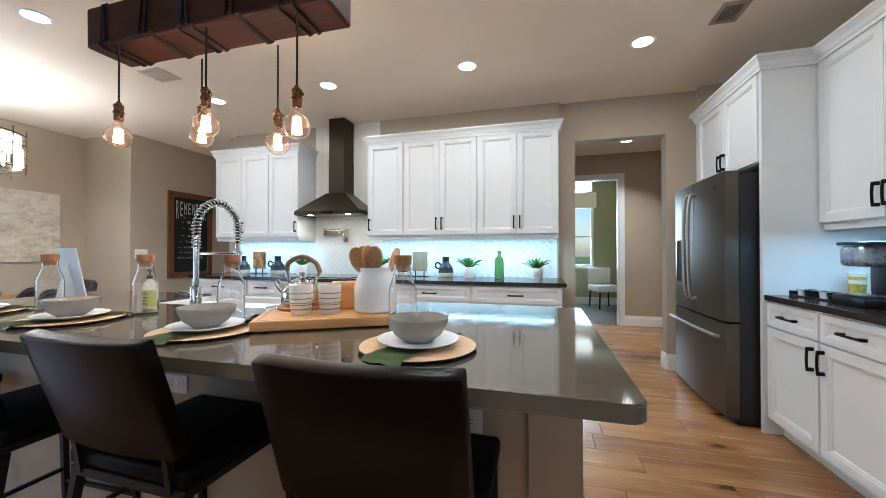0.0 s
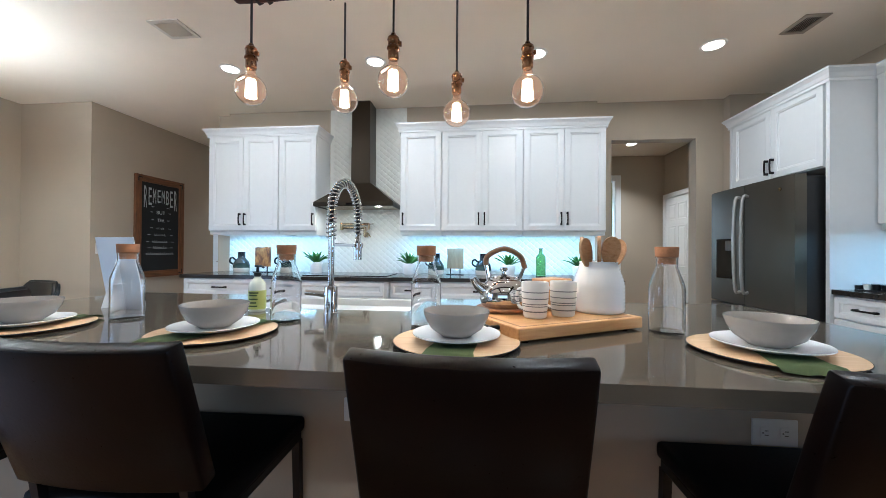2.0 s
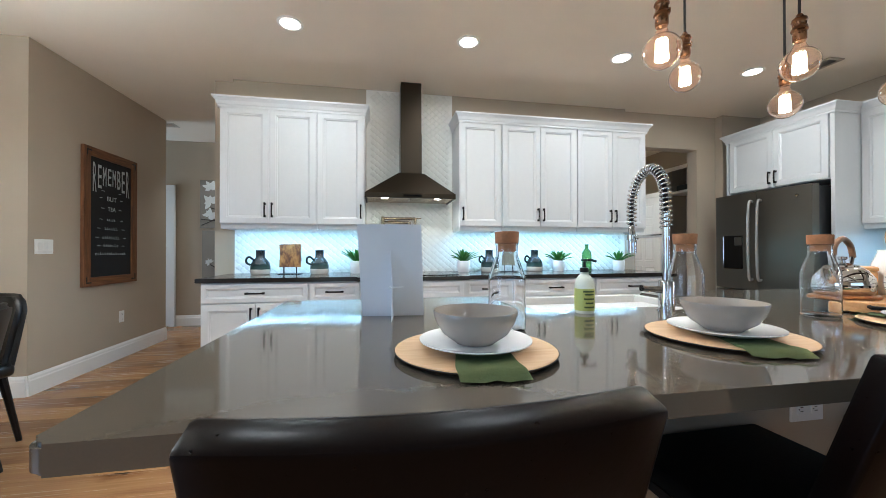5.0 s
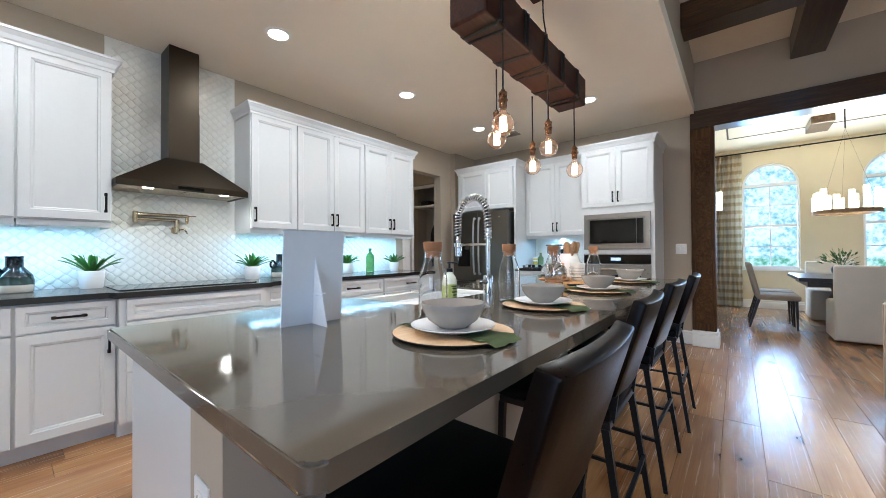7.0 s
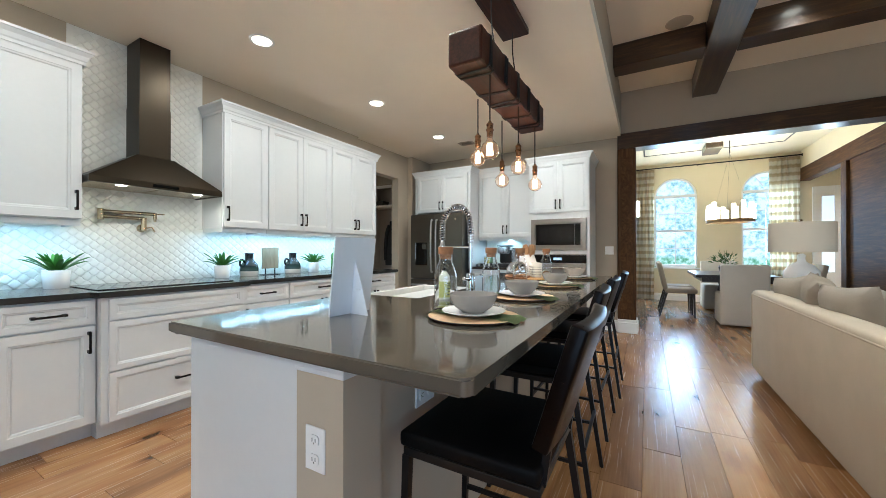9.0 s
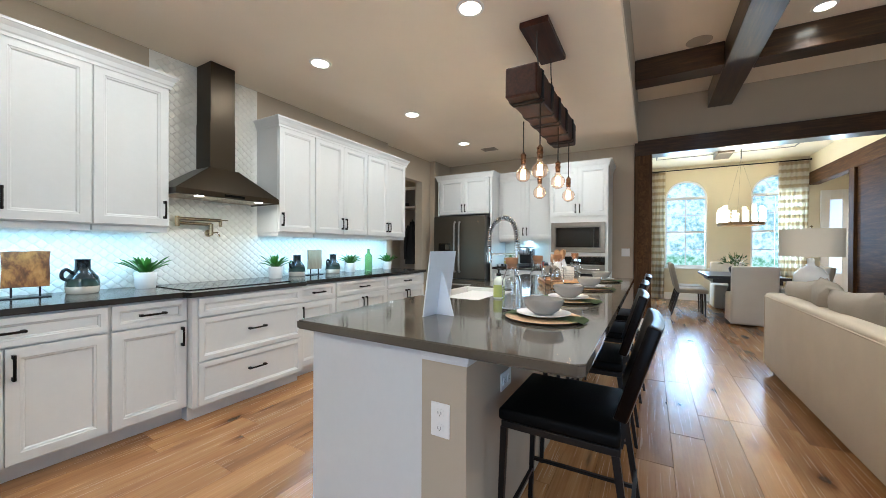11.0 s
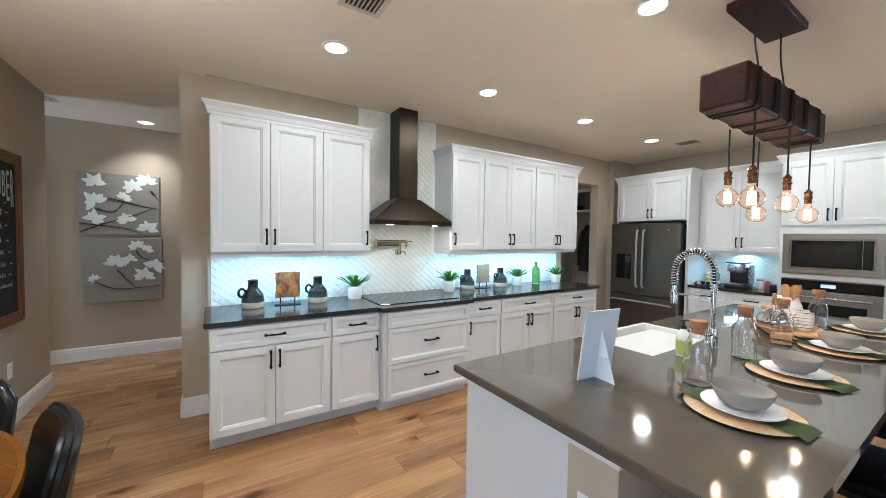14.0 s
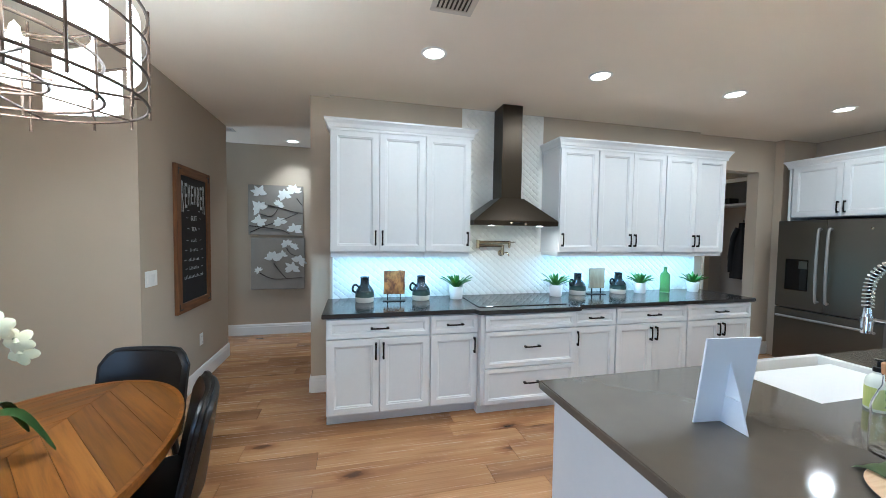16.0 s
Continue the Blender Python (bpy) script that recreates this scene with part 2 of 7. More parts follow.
def floor_wood(name, per):
    """Knotty oak boards: a tone for each board, soft broad figure, fine pores, scattered dark knots, a hand-scraped ripple."""
    m = Nodes(name)
    info = m.add("ShaderNodeObjectInfo").outputs["Random"] if per == "object" else m.add("ShaderNodeNewGeometry").outputs["Random Per Island"]
    comb = m.add("ShaderNodeCombineXYZ")
    for k, f in enumerate((41.0, 23.0, 67.0)):
        mul = m.add("ShaderNodeMath")
        mul.operation = "MULTIPLY"
        m.t.links.new(info, mul.inputs[0])
        mul.inputs[1].default_value = f
        m.t.links.new(mul.outputs[0], comb.inputs[k])

    def shifted(v):
        ad = m.add("ShaderNodeVectorMath")
        ad.operation = "ADD"
        m.t.links.new(v, ad.inputs[0])
        m.t.links.new(comb.outputs[0], ad.inputs[1])
        return ad.outputs[0]

    broad = m.noise(shifted(m.coords((1.0, 5.0, 1.0))), 1.2, 3, 0.45, 0.6)
    fine = m.noise(shifted(m.coords((0.9, 45.0, 1.0))), 2.2, 3, 0.5, 0.3)
    blotch = m.noise(shifted(m.coords((1.4, 3.2, 1.0))), 1.3, 3, 0.5)
    col = m.ramp(broad, [(0.28, srgb("855d3b")), (0.48, srgb("a0764d")), (0.72, srgb("b0875c"))])
    col = m.mix(0.11, col, m.ramp(fine, [(0.32, srgb("6d4a2e")), (0.60, srgb("d0ae86"))]))
    col = m.mix(0.40, col, m.ramp(blotch, [(0.34, (0.72, 0.62, 0.54, 1)), (0.54, (1, 1, 1, 1))]), "MULTIPLY")
    col = m.mix(1.0, col, m.ramp(info, [(0.0, (0.66, 0.60, 0.54, 1)), (0.35, (0.90, 0.86, 0.81, 1)), (0.7, (1.04, 1.01, 0.97, 1)), (1.0, (1.14, 1.10, 1.02, 1))]), "MULTIPLY")
    knot = m.add("ShaderNodeTexVoronoi", Scale=1.0)
    warp = m.noise(shifted(m.coords((6.0, 14.0, 1.0))), 2.0, 3)
    kv = m.add("ShaderNodeVectorMath")
    kv.operation = "MULTIPLY_ADD"
    m.put(kv, "0", m.mix(0.5, warp, warp))
    kv.inputs[1].default_value = (0.22, 0.22, 0.0)
    m.put(kv, "2", shifted(m.coords((1.5, 3.6, 1.0))))
    m.put(knot, "Vector", kv.outputs[0])
    spot = m.ramp(knot.outputs["Distance"], [(0.0, (0.07, 0.04, 0.025, 1)), (0.06, (0.16, 0.09, 0.05, 1)), (0.105, (0.62, 0.50, 0.40, 1)), (0.24, (1, 1, 1, 1))])
    col = m.mix(0.85, col, spot, "MULTIPLY")
    m.set(Base_Color=col, Roughness=m.range(fine, 0.19, 0.32), Specular_IOR_Level=0.6)
    wide = m.noise(m.coords((2.2, 9.0, 1.0)), 2.0, 2)
    return m.bump(m.mix(0.025, wide, fine), 0.5, 0.006).mat


def glass(name, hexa="ffffff", rough=0.0, ior=1.45, coat=0.0):
    m = Nodes(name)
    m.set(Base_Color=srgb(hexa), Roughness=rough, IOR=ior, Transmission_Weight=1.0, Coat_Weight=coat, Coat_Roughness=0.02)
    return m.mat


def glow(name, hexa, strength):
    m = Nodes(name)
    m.set(Base_Color=(0.8, 0.8, 0.8, 1), Emission_Color=srgb(hexa), Emission_Strength=strength)
    return m.mat


M_WALL = simple("wall_paint", "b2a490", 0.75, vary=0.03, grain=180, bump=0.12)
M_CREAM = simple("cream_wall_paint", "dacdb0", 0.75, vary=0.03, grain=180, bump=0.12)
M_GREEN = simple("green_wall_paint", "a3a07c", 0.75, vary=0.03, grain=180, bump=0.1)
M_CEIL = simple("ceiling_paint", "f1e6d4", 0.8, vary=0.02, grain=220, bump=0.15)
M_TRIM = simple("white_trim_paint", "eceae6", 0.4, vary=0.02, grain=60, bump=0.03)
M_CAB = simple("white_cabinet_paint", "d5d5d4", 0.32, vary=0.025, grain=30, bump=0.03)
M_GAP = simple("dark_gap", "2a2622", 0.8)
M_BRONZE = simple("dark_bronze", "1d1815", 0.38, 0.85, vary=0.15, grain=90)
M_COUNTER = simple("charcoal_quartz", "2b2521", 0.16, vary=0.12, grain=260, bump=0.02, coarse=14)
M_ISLAND = simple("grey_quartz", "564f45", 0.07, vary=0.07, grain=300, bump=0.015, coarse=10, Specular_IOR_Level=0.75)
M_DARKWOOD = wood("dark_stained_beam", [(0.3, srgb("1c0c06")), (0.5, srgb("381a0e")), (0.72, srgb("4d2818"))], 5, rough=0.5, bump=0.5, gloss=0.2)
M_FLOOR, M_FLOOR_FAR = floor_wood("oak_floor", "object"), floor_wood("oak_floor_far", "island")
M_TILE = simple("white_glazed_tile", "e4e2da", 0.1, vary=0.03, grain=60, bump=0.03)
M_GROUT = simple("pale_grout", "e6e4dd", 0.85)
M_BLACK = simple("black_leather", "141211", 0.42, vary=0.2, grain=160, bump=0.25)
M_STEEL = simple("slate_steel", "5f594f", 0.34, 0.8, vary=0.05, grain=120, bump=0.02)
M_HOOD = simple("dark_brushed_hood_steel", "3a3228", 0.36, 0.9, vary=0.06, grain=140, bump=0.03)
M_CHROME = simple("chrome", "d8dadc", 0.06, 1.0, vary=0.02, bump=0)
M_NICKEL = simple("brushed_nickel", "b8a88c", 0.25, 1.0, vary=0.04)
M_CERAMIC = simple("white_ceramic", "efedea", 0.15, vary=0.02, bump=0.01)
M_LAMP = glow("downlight_glow", "fff1dc", 14)

# ---- the large structure ----
def structure(name, bm, material, label, category, smooth=0):
    return tagged(part(name, bm, material, None, "", smooth), label, category, "", "structure")


subfloor = structure("floor", boxes((-7.6, -4.7, -0.16, 6.85, 7.2, -0.013)), M_GAP, "wide-plank oak floor with brown knots", "floor")
YN = 4.23    # face of the tiled wall
YW = 4.29    # face of the wall beside it
structure("wall_north", boxes((-3.84, YW, 0, 0.79, 4.43, CEIL), (0.79, YW, 2.395, 1.66, 4.43, CEIL), (1.66, YW, 0, 2.62, 4.43, CEIL),
          (-3.66, YN, 0, 0.62, YW - 0.002, CEIL), (1.93, 4.19, 0, 2.5, YW - 0.002, CEIL)), M_WALL, "taupe painted kitchen wall with a cased opening", "wall")
structure("wall_east", boxes((2.5, 0.98, 0, 2.62, YW, CEIL), (2.5, -4.5, 2.84, 2.62, 0.93, 3.45), (2.5, -4.5, 0, 2.62, -1.95, 2.84)), M_WALL, "taupe painted wall beside the dining room opening", "wall")
structure("wall_nook", boxes((-5.07, 3.87, 0, -4.95, 5.6, CEIL), (-5.97, 3.75, 0, -4.95, 3.87, CEIL), (-5.97, -4.5, 0, -5.85, -1.5, 3.45), (-5.97, 0.8, 0, -5.85, 3.75, 3.45), (-5.97, -1.5, 0, -5.85, 0.8, 0.3), (-5.97, -1.5, 2.4, -5.85, 0.8, 3.45), (-7.2, 5.48, 0, -5.07, 5.6, CEIL)), M_WALL, "taupe painted wall of the breakfast nook", "wall")
structure("wall_hall", boxes((-7.2, 6.5, 0, -2.2, 6.62, CEIL), (-2.32, 4.43, 0, -2.2, 6.5, CEIL), (-7.32, 5.48, 0, -7.2, 5.65, CEIL), (-7.32, 6.45, 0, -7.2, 6.62, CEIL), (-7.32, 5.65, 0, -7.2, 6.45, 0.6), (-7.32, 5.65, 2.2, -7.2, 6.45, CEIL)), M_WALL, "taupe painted end wall of the hall", "wall")
structure("wall_south", boxes((-5.97, -4.62, 0, -4.2, -4.5, 3.45), (0.9, -4.62, 0, 2.62, -4.5, 3.45), (-4.2, -4.62, 0, 0.9, -4.5, 0.2), (-4.2, -4.62, 2.5, 0.9, -4.5, 3.45)), M_WALL, "taupe painted far wall of the family room", "wall")
structure("wall_mudroom", boxes((0.3, 4.43, 0, 0.42, 6.6, CEIL), (2.45, 5.662, 0, 2.57, 6.6, CEIL), (2.45, 4.43, 2.5, 2.57, 5.662, CEIL), (1.66, 6.6, 0, 2.57, 6.72, CEIL), (0.42, 6.6, 2.40, 1.66, 6.72, CEIL), (0.3, 6.6, 0, 0.72, 6.72, 2.40)), M_WALL, "taupe painted mudroom wall with a doorway", "wall")
structure("wall_back_room", boxes((-0.6, 9.0, 0, 3.2, 9.12, 0.85), (-0.6, 9.0, 2.25, 3.2, 9.12, CEIL), (-0.6, 9.0, 0.85, 0.6, 9.12, 2.25), (1.58, 9.0, 0.85, 3.2, 9.12, 2.25), (-0.72, 6.72, 0, -0.6, 9.12, CEIL), (3.2, 6.72, 0, 3.32, 9.12, CEIL), (2.57, 6.62, 0, 3.2, 6.72, CEIL), (-0.6, 6.62, 0, 0.3, 6.72, CEIL)), M_GREEN, "soft green wall of the room beyond", "wall")
structure("wall_dining", boxes((6.7, 0.45, 0, 6.82, 1.1, 3.7), (6.7, -1.18, 0, 6.82, -0.39, 3.7), (6.7, -2.25, 0, 6.82, -2.02, 3.7), (6.7, -0.39, 0, 6.82, 0.45, 0.77), (6.7, -2.02, 0, 6.82, -1.18, 0.77),
          (2.62, 0.98, 0, 6.7, 1.1, 3.7), (2.5, 0.93, 2.812, 2.62, 1.1, 3.7), (2.62, -2.25, 2.842, 6.7, -2.13, 3.7),
          (6.7, -4.5, 0, 6.82, -2.25, 3.7), (2.62, -4.62, 0, 6.82, -4.5, 3.7)), M_CREAM, "cream painted dining room wall", "wall")
structure("ceiling", boxes((-5.97, 0.93, CEIL, 2.62, 4.43, CEIL + 0.12), (-7.32, 4.43, CEIL, -2.2, 6.62, CEIL + 0.12)), M_CEIL, "off-white flat kitchen ceiling", "ceiling")
structure("ceiling_mudroom", boxes((-0.72, 4.43, CEIL, 3.32, 9.12, CEIL + 0.12)), M_CEIL, "off-white mudroom ceiling", "ceiling")
structure("ceiling_family", boxes((-5.97, -4.62, 3.45, 2.62, 0.93, 3.57)), M_CEIL, "off-white coffered family room ceiling", "ceiling")
structure("ceiling_drop", boxes((-5.97, 0.93, CEIL + 0.122, 2.5, 1.0, 3.57)), M_WALL, "taupe face where the ceiling steps up", "ceiling")
structure("ceiling_dining", boxes((2.62, -4.62, 3.20, 6.82, 1.1, 3.32)), M_CREAM, "cream flat ceiling of the dining room", "ceiling")
structure("ground", boxes((-120, -120, -0.6, 140, 120, -0.3)), simple("lawn", "5d7a3c", 0.9, vary=0.3, grain=3, coarse=0.3), "green lawn outside the windows", "lawn")

# ---- cabinets ----
DOOR = [(0.0, -0.020), (0.002, -0.022), (0.052, -0.022), (0.056, -0.018), (0.064, -0.016), (0.070, -0.008)]
DRAWER = [(0.0, -0.020), (0.002, -0.022), (0.034, -0.022), (0.038, -0.018), (0.044, -0.016), (0.048, -0.010)]


def pull(parent, x, z, length=0.135, upright=True):
    """A dark bar pull on square feet, in front of a door's face."""
    bm = bmesh.new()
    h = length / 2
    for s in (-1, 1):
        box(bm, -0.008, -0.052, s * h * 0.86 - 0.010, 0.008, -0.0225, s * h * 0.86 + 0.010, 0.002, 1)
    n = 7
    tube([(0, -0.050 - 0.004 * math.cos(math.pi * (k / n - 0.5)), -h + 2 * h * k / n) for k in range(n + 1)], 0.0068, 8, bm)
    moved(bm, Matrix.Translation((x, 0, z)) @ (Matrix() if upright else Matrix.Rotation(radians(90), 4, "Y")))
    return part("handle", bm, M_BRONZE, parent, "dark bronze bar pull", 40)


def front(parent, name, x, z, w, h, rows, handles):
    """A door or drawer front with its pulls; handles: rows of (x, z, upright) from its lower left corner."""
    bm = panel_front(w - 0.004, h - 0.004, rows)
    ob = part(name, bm, M_CAB, parent, "")
    ob.location = (x + 0.002, 0, z + 0.002)
    for hx, hz, up in handles:
        pull(ob, hx, hz, 0.13 if up else 0.145, up)
    return ob


def crown(parent, w, d, z, left=True, right=True, h=0.075, out=0.045, bottom=0.02):
    """A crown moulding round the top: front and returns."""
    bm = bmesh.new()
    prof = [(0.004, -bottom), (0.010, -bottom), (0.010, 0.0), (0.016, 0.008), (out * 0.55, h * 0.45), (out * 0.9, h * 0.75), (out, h * 0.80), (out, h), (0.0, h)]
    rings = []
    corners = [(0, d, -1, 0), (0, 0, -1, -1), (w, 0, 1, -1), (w, d, 1, 0)]
    for cx, cy, sx, sy in corners:
        kx = sx if ((sx < 0 and left) or (sx > 0 and right)) else 0
        rings.append([bm.verts.new((cx + kx * o, cy + sy * o, z + hh)) for o, hh in prof])
    n = len(prof)
    for a, b in zip(rings, rings[1:]):
        for k in range(n):
            bm.faces.new((a[k], a[(k + 1) % n], b[(k + 1) % n], b[k]))
    bm.faces.new(rings[0])
    bm.faces.new(rings[-1][::-1])
    return part("crown", bm, M_CAB, parent, "white crown moulding")


def wall_cabinet(m, w, d, z0, z1, doors, label, rail=True, handle_z=0.12):
    """Wall cabinet; local x along the wall, its front at y = 0 and its back at y = d. doors: rows of (x, width, handle side)."""
    cab = thing("wall_cabinet", m, label, "cabinet", "wall cabinets")
    part("body", boxes((0, 0, z0, w, d, z1), r=0.0), M_CAB, cab)
    for x, dw, side in doors:
        hx = 0.028 if side == "l" else dw - 0.032
        front(cab, "door", x, z0 + 0.006, dw, z1 - z0 - 0.012, DOOR, [(hx, handle_z, True)])
    if rail:
        part("light_rail", boxes((0.004, 0.006, z0 - 0.038, w - 0.004, 0.022, z0 - 0.001), (0.004, 0.024, z0 - 0.038, 0.018, d, z0 - 0.001), (w - 0.018, 0.024, z0 - 0.038, w - 0.004, d, z0 - 0.001)), M_CAB, cab)
    return cab


def base_cabinet(m, w, d, rows, label, toe=0.10, top=0.876):
    """Base cabinet; rows of (kind, x, z, w, h, handles)."""
    cab = thing("base_cabinet", m, label, "cabinet", "base cabinets")
    part("body", boxes((0, 0, toe, w, d, top)), M_CAB, cab)
    part("toe_kick", boxes((0, 0.07, 0, w, d, toe - 0.002)), M_CAB, cab)
    for kind, x, z, fw, fh, hs in rows:
        front(cab, kind, x, z, fw, fh, DOOR if kind == "door" else DRAWER, hs)
    return cab


def door_drawer(w, ndoors, side="r"):
    """The usual fronts of a base cabinet: a drawer above one or two doors."""
    rows = [("drawer", 0.006, 0.715, w - 0.012, 0.152, [((w - 0.016) / 2, 0.074, False)])]
    if ndoors == 1:
        rows.append(("door", 0.006, 0.108, w - 0.012, 0.600, [((w - 0.048) if side == "r" else 0.03, 0.50, True)]))
    else:
        h = (w - 0.012) / 2
        rows += [("door", 0.006, 0.108, h, 0.600, [(h - 0.032, 0.50, True)]), ("door", 0.006 + h, 0.108, h, 0.600, [(0.028, 0.50, True)])]
    return rows


ZU0, ZU1, YU = 1.372, 2.42, 3.90
du = YN - YU - 0.002
wall_cabinet(pose(-3.64, YU, 0), 0.82, du, ZU0, ZU1, [(0.004, 0.406, "r"), (0.41, 0.406, "l")], "white panelled double-door wall cabinet above the counter")
c = wall_cabinet(pose(-2.82, YU, 0), 0.43, du, ZU0, ZU1, [(0.004, 0.422, "r")], "white panelled single-door wall cabinet beside the hood")
wall_cabinet(pose(-1.474, YU, 0), 0.437, du, ZU0, ZU1, [(0.004, 0.429, "l")], "white panelled single-door wall cabinet beside the hood")
wall_cabinet(pose(-1.037, YU, 0), 0.828, du, ZU0, ZU1, [(0.004, 0.41, "r"), (0.414, 0.41, "l")], "white panelled double-door wall cabinet above the counter")
wall_cabinet(pose(-0.209, YU, 0), 0.812, du, ZU0, ZU1, [(0.004, 0.402, "r"), (0.406, 0.402, "l")], "white panelled double-door wall cabinet at the end of the run")
for x0, x1 in ((-3.64, -2.39), (-1.474, 0.603)):
    t = thing("crown_moulding", pose(x0, YU - 0.022, 0), "white crown moulding along the top of the wall cabinets", "moulding", "crown mouldings")
    crown(t, x1 - x0, du + 0.02, ZU1 + 0.002)

YB, YC = 3.58, 3.545
db = YN - YB - 0.002
base_cabinet(pose(-3.65, YB, 0), 0.82, db, door_drawer(0.82, 2), "white base cabinet with one drawer over two doors")
base_cabinet(pose(-2.83, YB, 0), 0.42, db, door_drawer(0.42, 1), "white base cabinet with one drawer over one door")
YJ = 3.50
w = 0.91
base_cabinet(pose(-2.41, YJ, 0), w, YN - YJ - 0.002, [("drawer", 0.03, 0.735, w - 0.06, 0.132, []),
             ("drawer", 0.03, 0.420, w - 0.06, 0.308, [(w / 2 - 0.03, 0.17, False)]), ("drawer", 0.03, 0.108, w - 0.06, 0.305, [(w / 2 - 0.03, 0.17, False)])],
             "white drawer cabinet that stands forward under the cooktop")
base_cabinet(pose(-1.50, YB, 0), 0.46, db, door_drawer(0.46, 1, "l"), "white base cabinet with one drawer over one door")
base_cabinet(pose(-1.04, YB, 0), 0.83, db, door_drawer(0.83, 2), "white base cabinet with one drawer over two doors")
base_cabinet(pose(-0.21, YB, 0), 0.83, db, door_drawer(0.83, 2), "white base cabinet at the end of the counter")
top = [(-3.68, YN - 0.003), (-3.68, YC), (-2.45, YC), (-2.43, YC - 0.08), (-1.48, YC - 0.08), (-1.46, YC), (0.655, YC), (0.655, YN - 0.003)]
bm = prism(top, 0.878, 0.914, axis="z")
bmesh.ops.bevel(bm, geom=[e for e in bm.edges if abs(e.verts[0].co.z - e.verts[1].co.z) < 1e-6], offset=0.004, segments=2, affect="EDGES")
tagged(part("worktop", bm, M_COUNTER), "dark charcoal stone worktop along the tiled wall", "worktop")

# east run: fridge cabinet, coffee counter, oven tower
def east(y, x):
    """Pose of a cabinet on the east wall: its local x runs north to south, its front faces west."""
    return pose(x, y, 0, 0, 0, -90)


XT = 1.87
t = wall_cabinet(east(4.04, XT), 0.98, 2.5 - XT - 0.002, 1.80, ZU1, [(0.014, 0.476, "r"), (0.49, 0.476, "l")], "white two-door cabinet above the refrigerator", False, 0.10)
tagged(part("fridge_end_panel", boxes((XT - 0.02, 3.026, 0, 2.498, 3.056, ZU1)), M_CAB), "tall white panel beside the refrigerator", "panel")
tagged(part("fridge_end_panel", boxes((XT - 0.02, 4.042, 0, 2.498, 4.066, ZU1)), M_CAB), "tall white panel between refrigerator and wall", "panel")
t = thing("crown_moulding", east(4.066, XT - 0.022), "white crown moulding above the refrigerator cabinet", "moulding", "crown mouldings")
crown(t, 1.04, 0.62, ZU1 + 0.002)
t = wall_cabinet(east(3.024, 2.17), 0.93, 0.328, 1.372, ZU1, [(0.004, 0.46, "r"), (0.464, 0.46, "l")], "white two-door wall cabinet above the coffee counter")
t = thing("crown_moulding", east(3.02, 2.148), "white crown moulding above the coffee counter", "moulding", "crown mouldings")
crown(t, 0.925, 0.34, ZU1 + 0.002, False, False)
base_cabinet(east(3.024, XT + 0.02), 0.465, 0.606, door_drawer(0.465, 1, "r"), "white base cabinet below the coffee machine")
base_cabinet(east(2.559, XT + 0.02), 0.465, 0.606, door_drawer(0.465, 1, "l"), "white base cabinet below the coffee counter")
tagged(part("worktop", box(bmesh.new(), 1.855, 2.096, 0.878, 2.497, 3.022, 0.914, 0.004), M_COUNTER), "dark charcoal stone worktop of the coffee counter", "worktop")
tower = thing("oven_tower", east(2.092, XT), "tall white oven cabinet with doors above the built-in ovens", "cabinet")
W = 0.82
part("body", boxes((0, 0, 0.10, W, 0.628, ZU1)), M_CAB, tower)
part("toe_kick", boxes((0, 0.07, 0, W, 0.628, 0.098)), M_CAB, tower)
for x, s in ((0.004, "r"), (0.41, "l")):
    front(tower, "door", x, 1.70, 0.406, ZU1 - 1.706, DOOR, [((0.374 if s == "r" else 0.028), 0.11, True)])
front(tower, "drawer", 0.006, 0.108, W - 0.012, 0.25, DRAWER, [(W / 2, 0.13, False)])
t = thing("crown_moulding", east(2.094, XT - 0.022), "white crown moulding on the oven cabinet", "moulding", "crown mouldings")
crown(t, W + 0.004, 0.64, ZU1 + 0.002)

# island
isl = thing("island", pose(0, 0, 0), "white panelled kitchen island base with taupe seating side", "island")
part("body", boxes((-2.60, 1.47, 0.0, 0.55, 2.05, 0.872), r=0.0), M_CAB, isl)
part("seating_wall", boxes((-2.45, 1.30, 0.0, 0.40, 1.468, 0.872)), M_WALL, isl, "taupe painted wall under the overhang")
for x0 in (-2.605, 0.401):
    post = part("post", boxes((x0, 1.288, 0.0, x0 + 0.154, 1.468, 0.83)), M_WALL, isl, "taupe painted end post")
    part("post_cap", boxes((x0 - 0.006, 1.282, 0.831, x0 + 0.160, 1.468, 0.846), (x0 - 0.014, 1.274, 0.8465, x0 + 0.168, 1.468, 0.8745), r=0.003), M_CAB, post, "white moulded cap")
X0, X1, Y0, Y1 = -2.655, 0.632, 0.904, 2.09
SX0, SX1, SY0 = -1.70, -0.92, 1.655
def rounded(x0, y0, x1, y1, r, n=5):
    return arc(x0 + r, y0 + r, r, 180, 270, n) + arc(x1 - r, y0 + r, r, 270, 360, n) + arc(x1 - r, y1 - r, r, 0, 90, n) + arc(x0 + r, y1 - r, r, 90, 180, n)
o = arc(X0 + 0.024, Y0 + 0.024, 0.024, 180, 270, 8) + arc(X1 - 0.024, Y0 + 0.024, 0.024, 270, 360, 8) + [(X1, Y1), (SX1, Y1), (SX1, SY0), (SX0, SY0), (SX0, Y1), (X0, Y1)]
bm = prism(o, 0.876, 0.914, axis="z")
bmesh.ops.bevel(bm, geom=[e for e in bm.edges if abs(e.verts[0].co.z - e.verts[1].co.z) < 1e-6], offset=0.005, segments=2, affect="EDGES")
tagged(part("island_worktop", bm, M_ISLAND, None, "", 35), "polished grey quartz island worktop with rounded corners", "worktop")

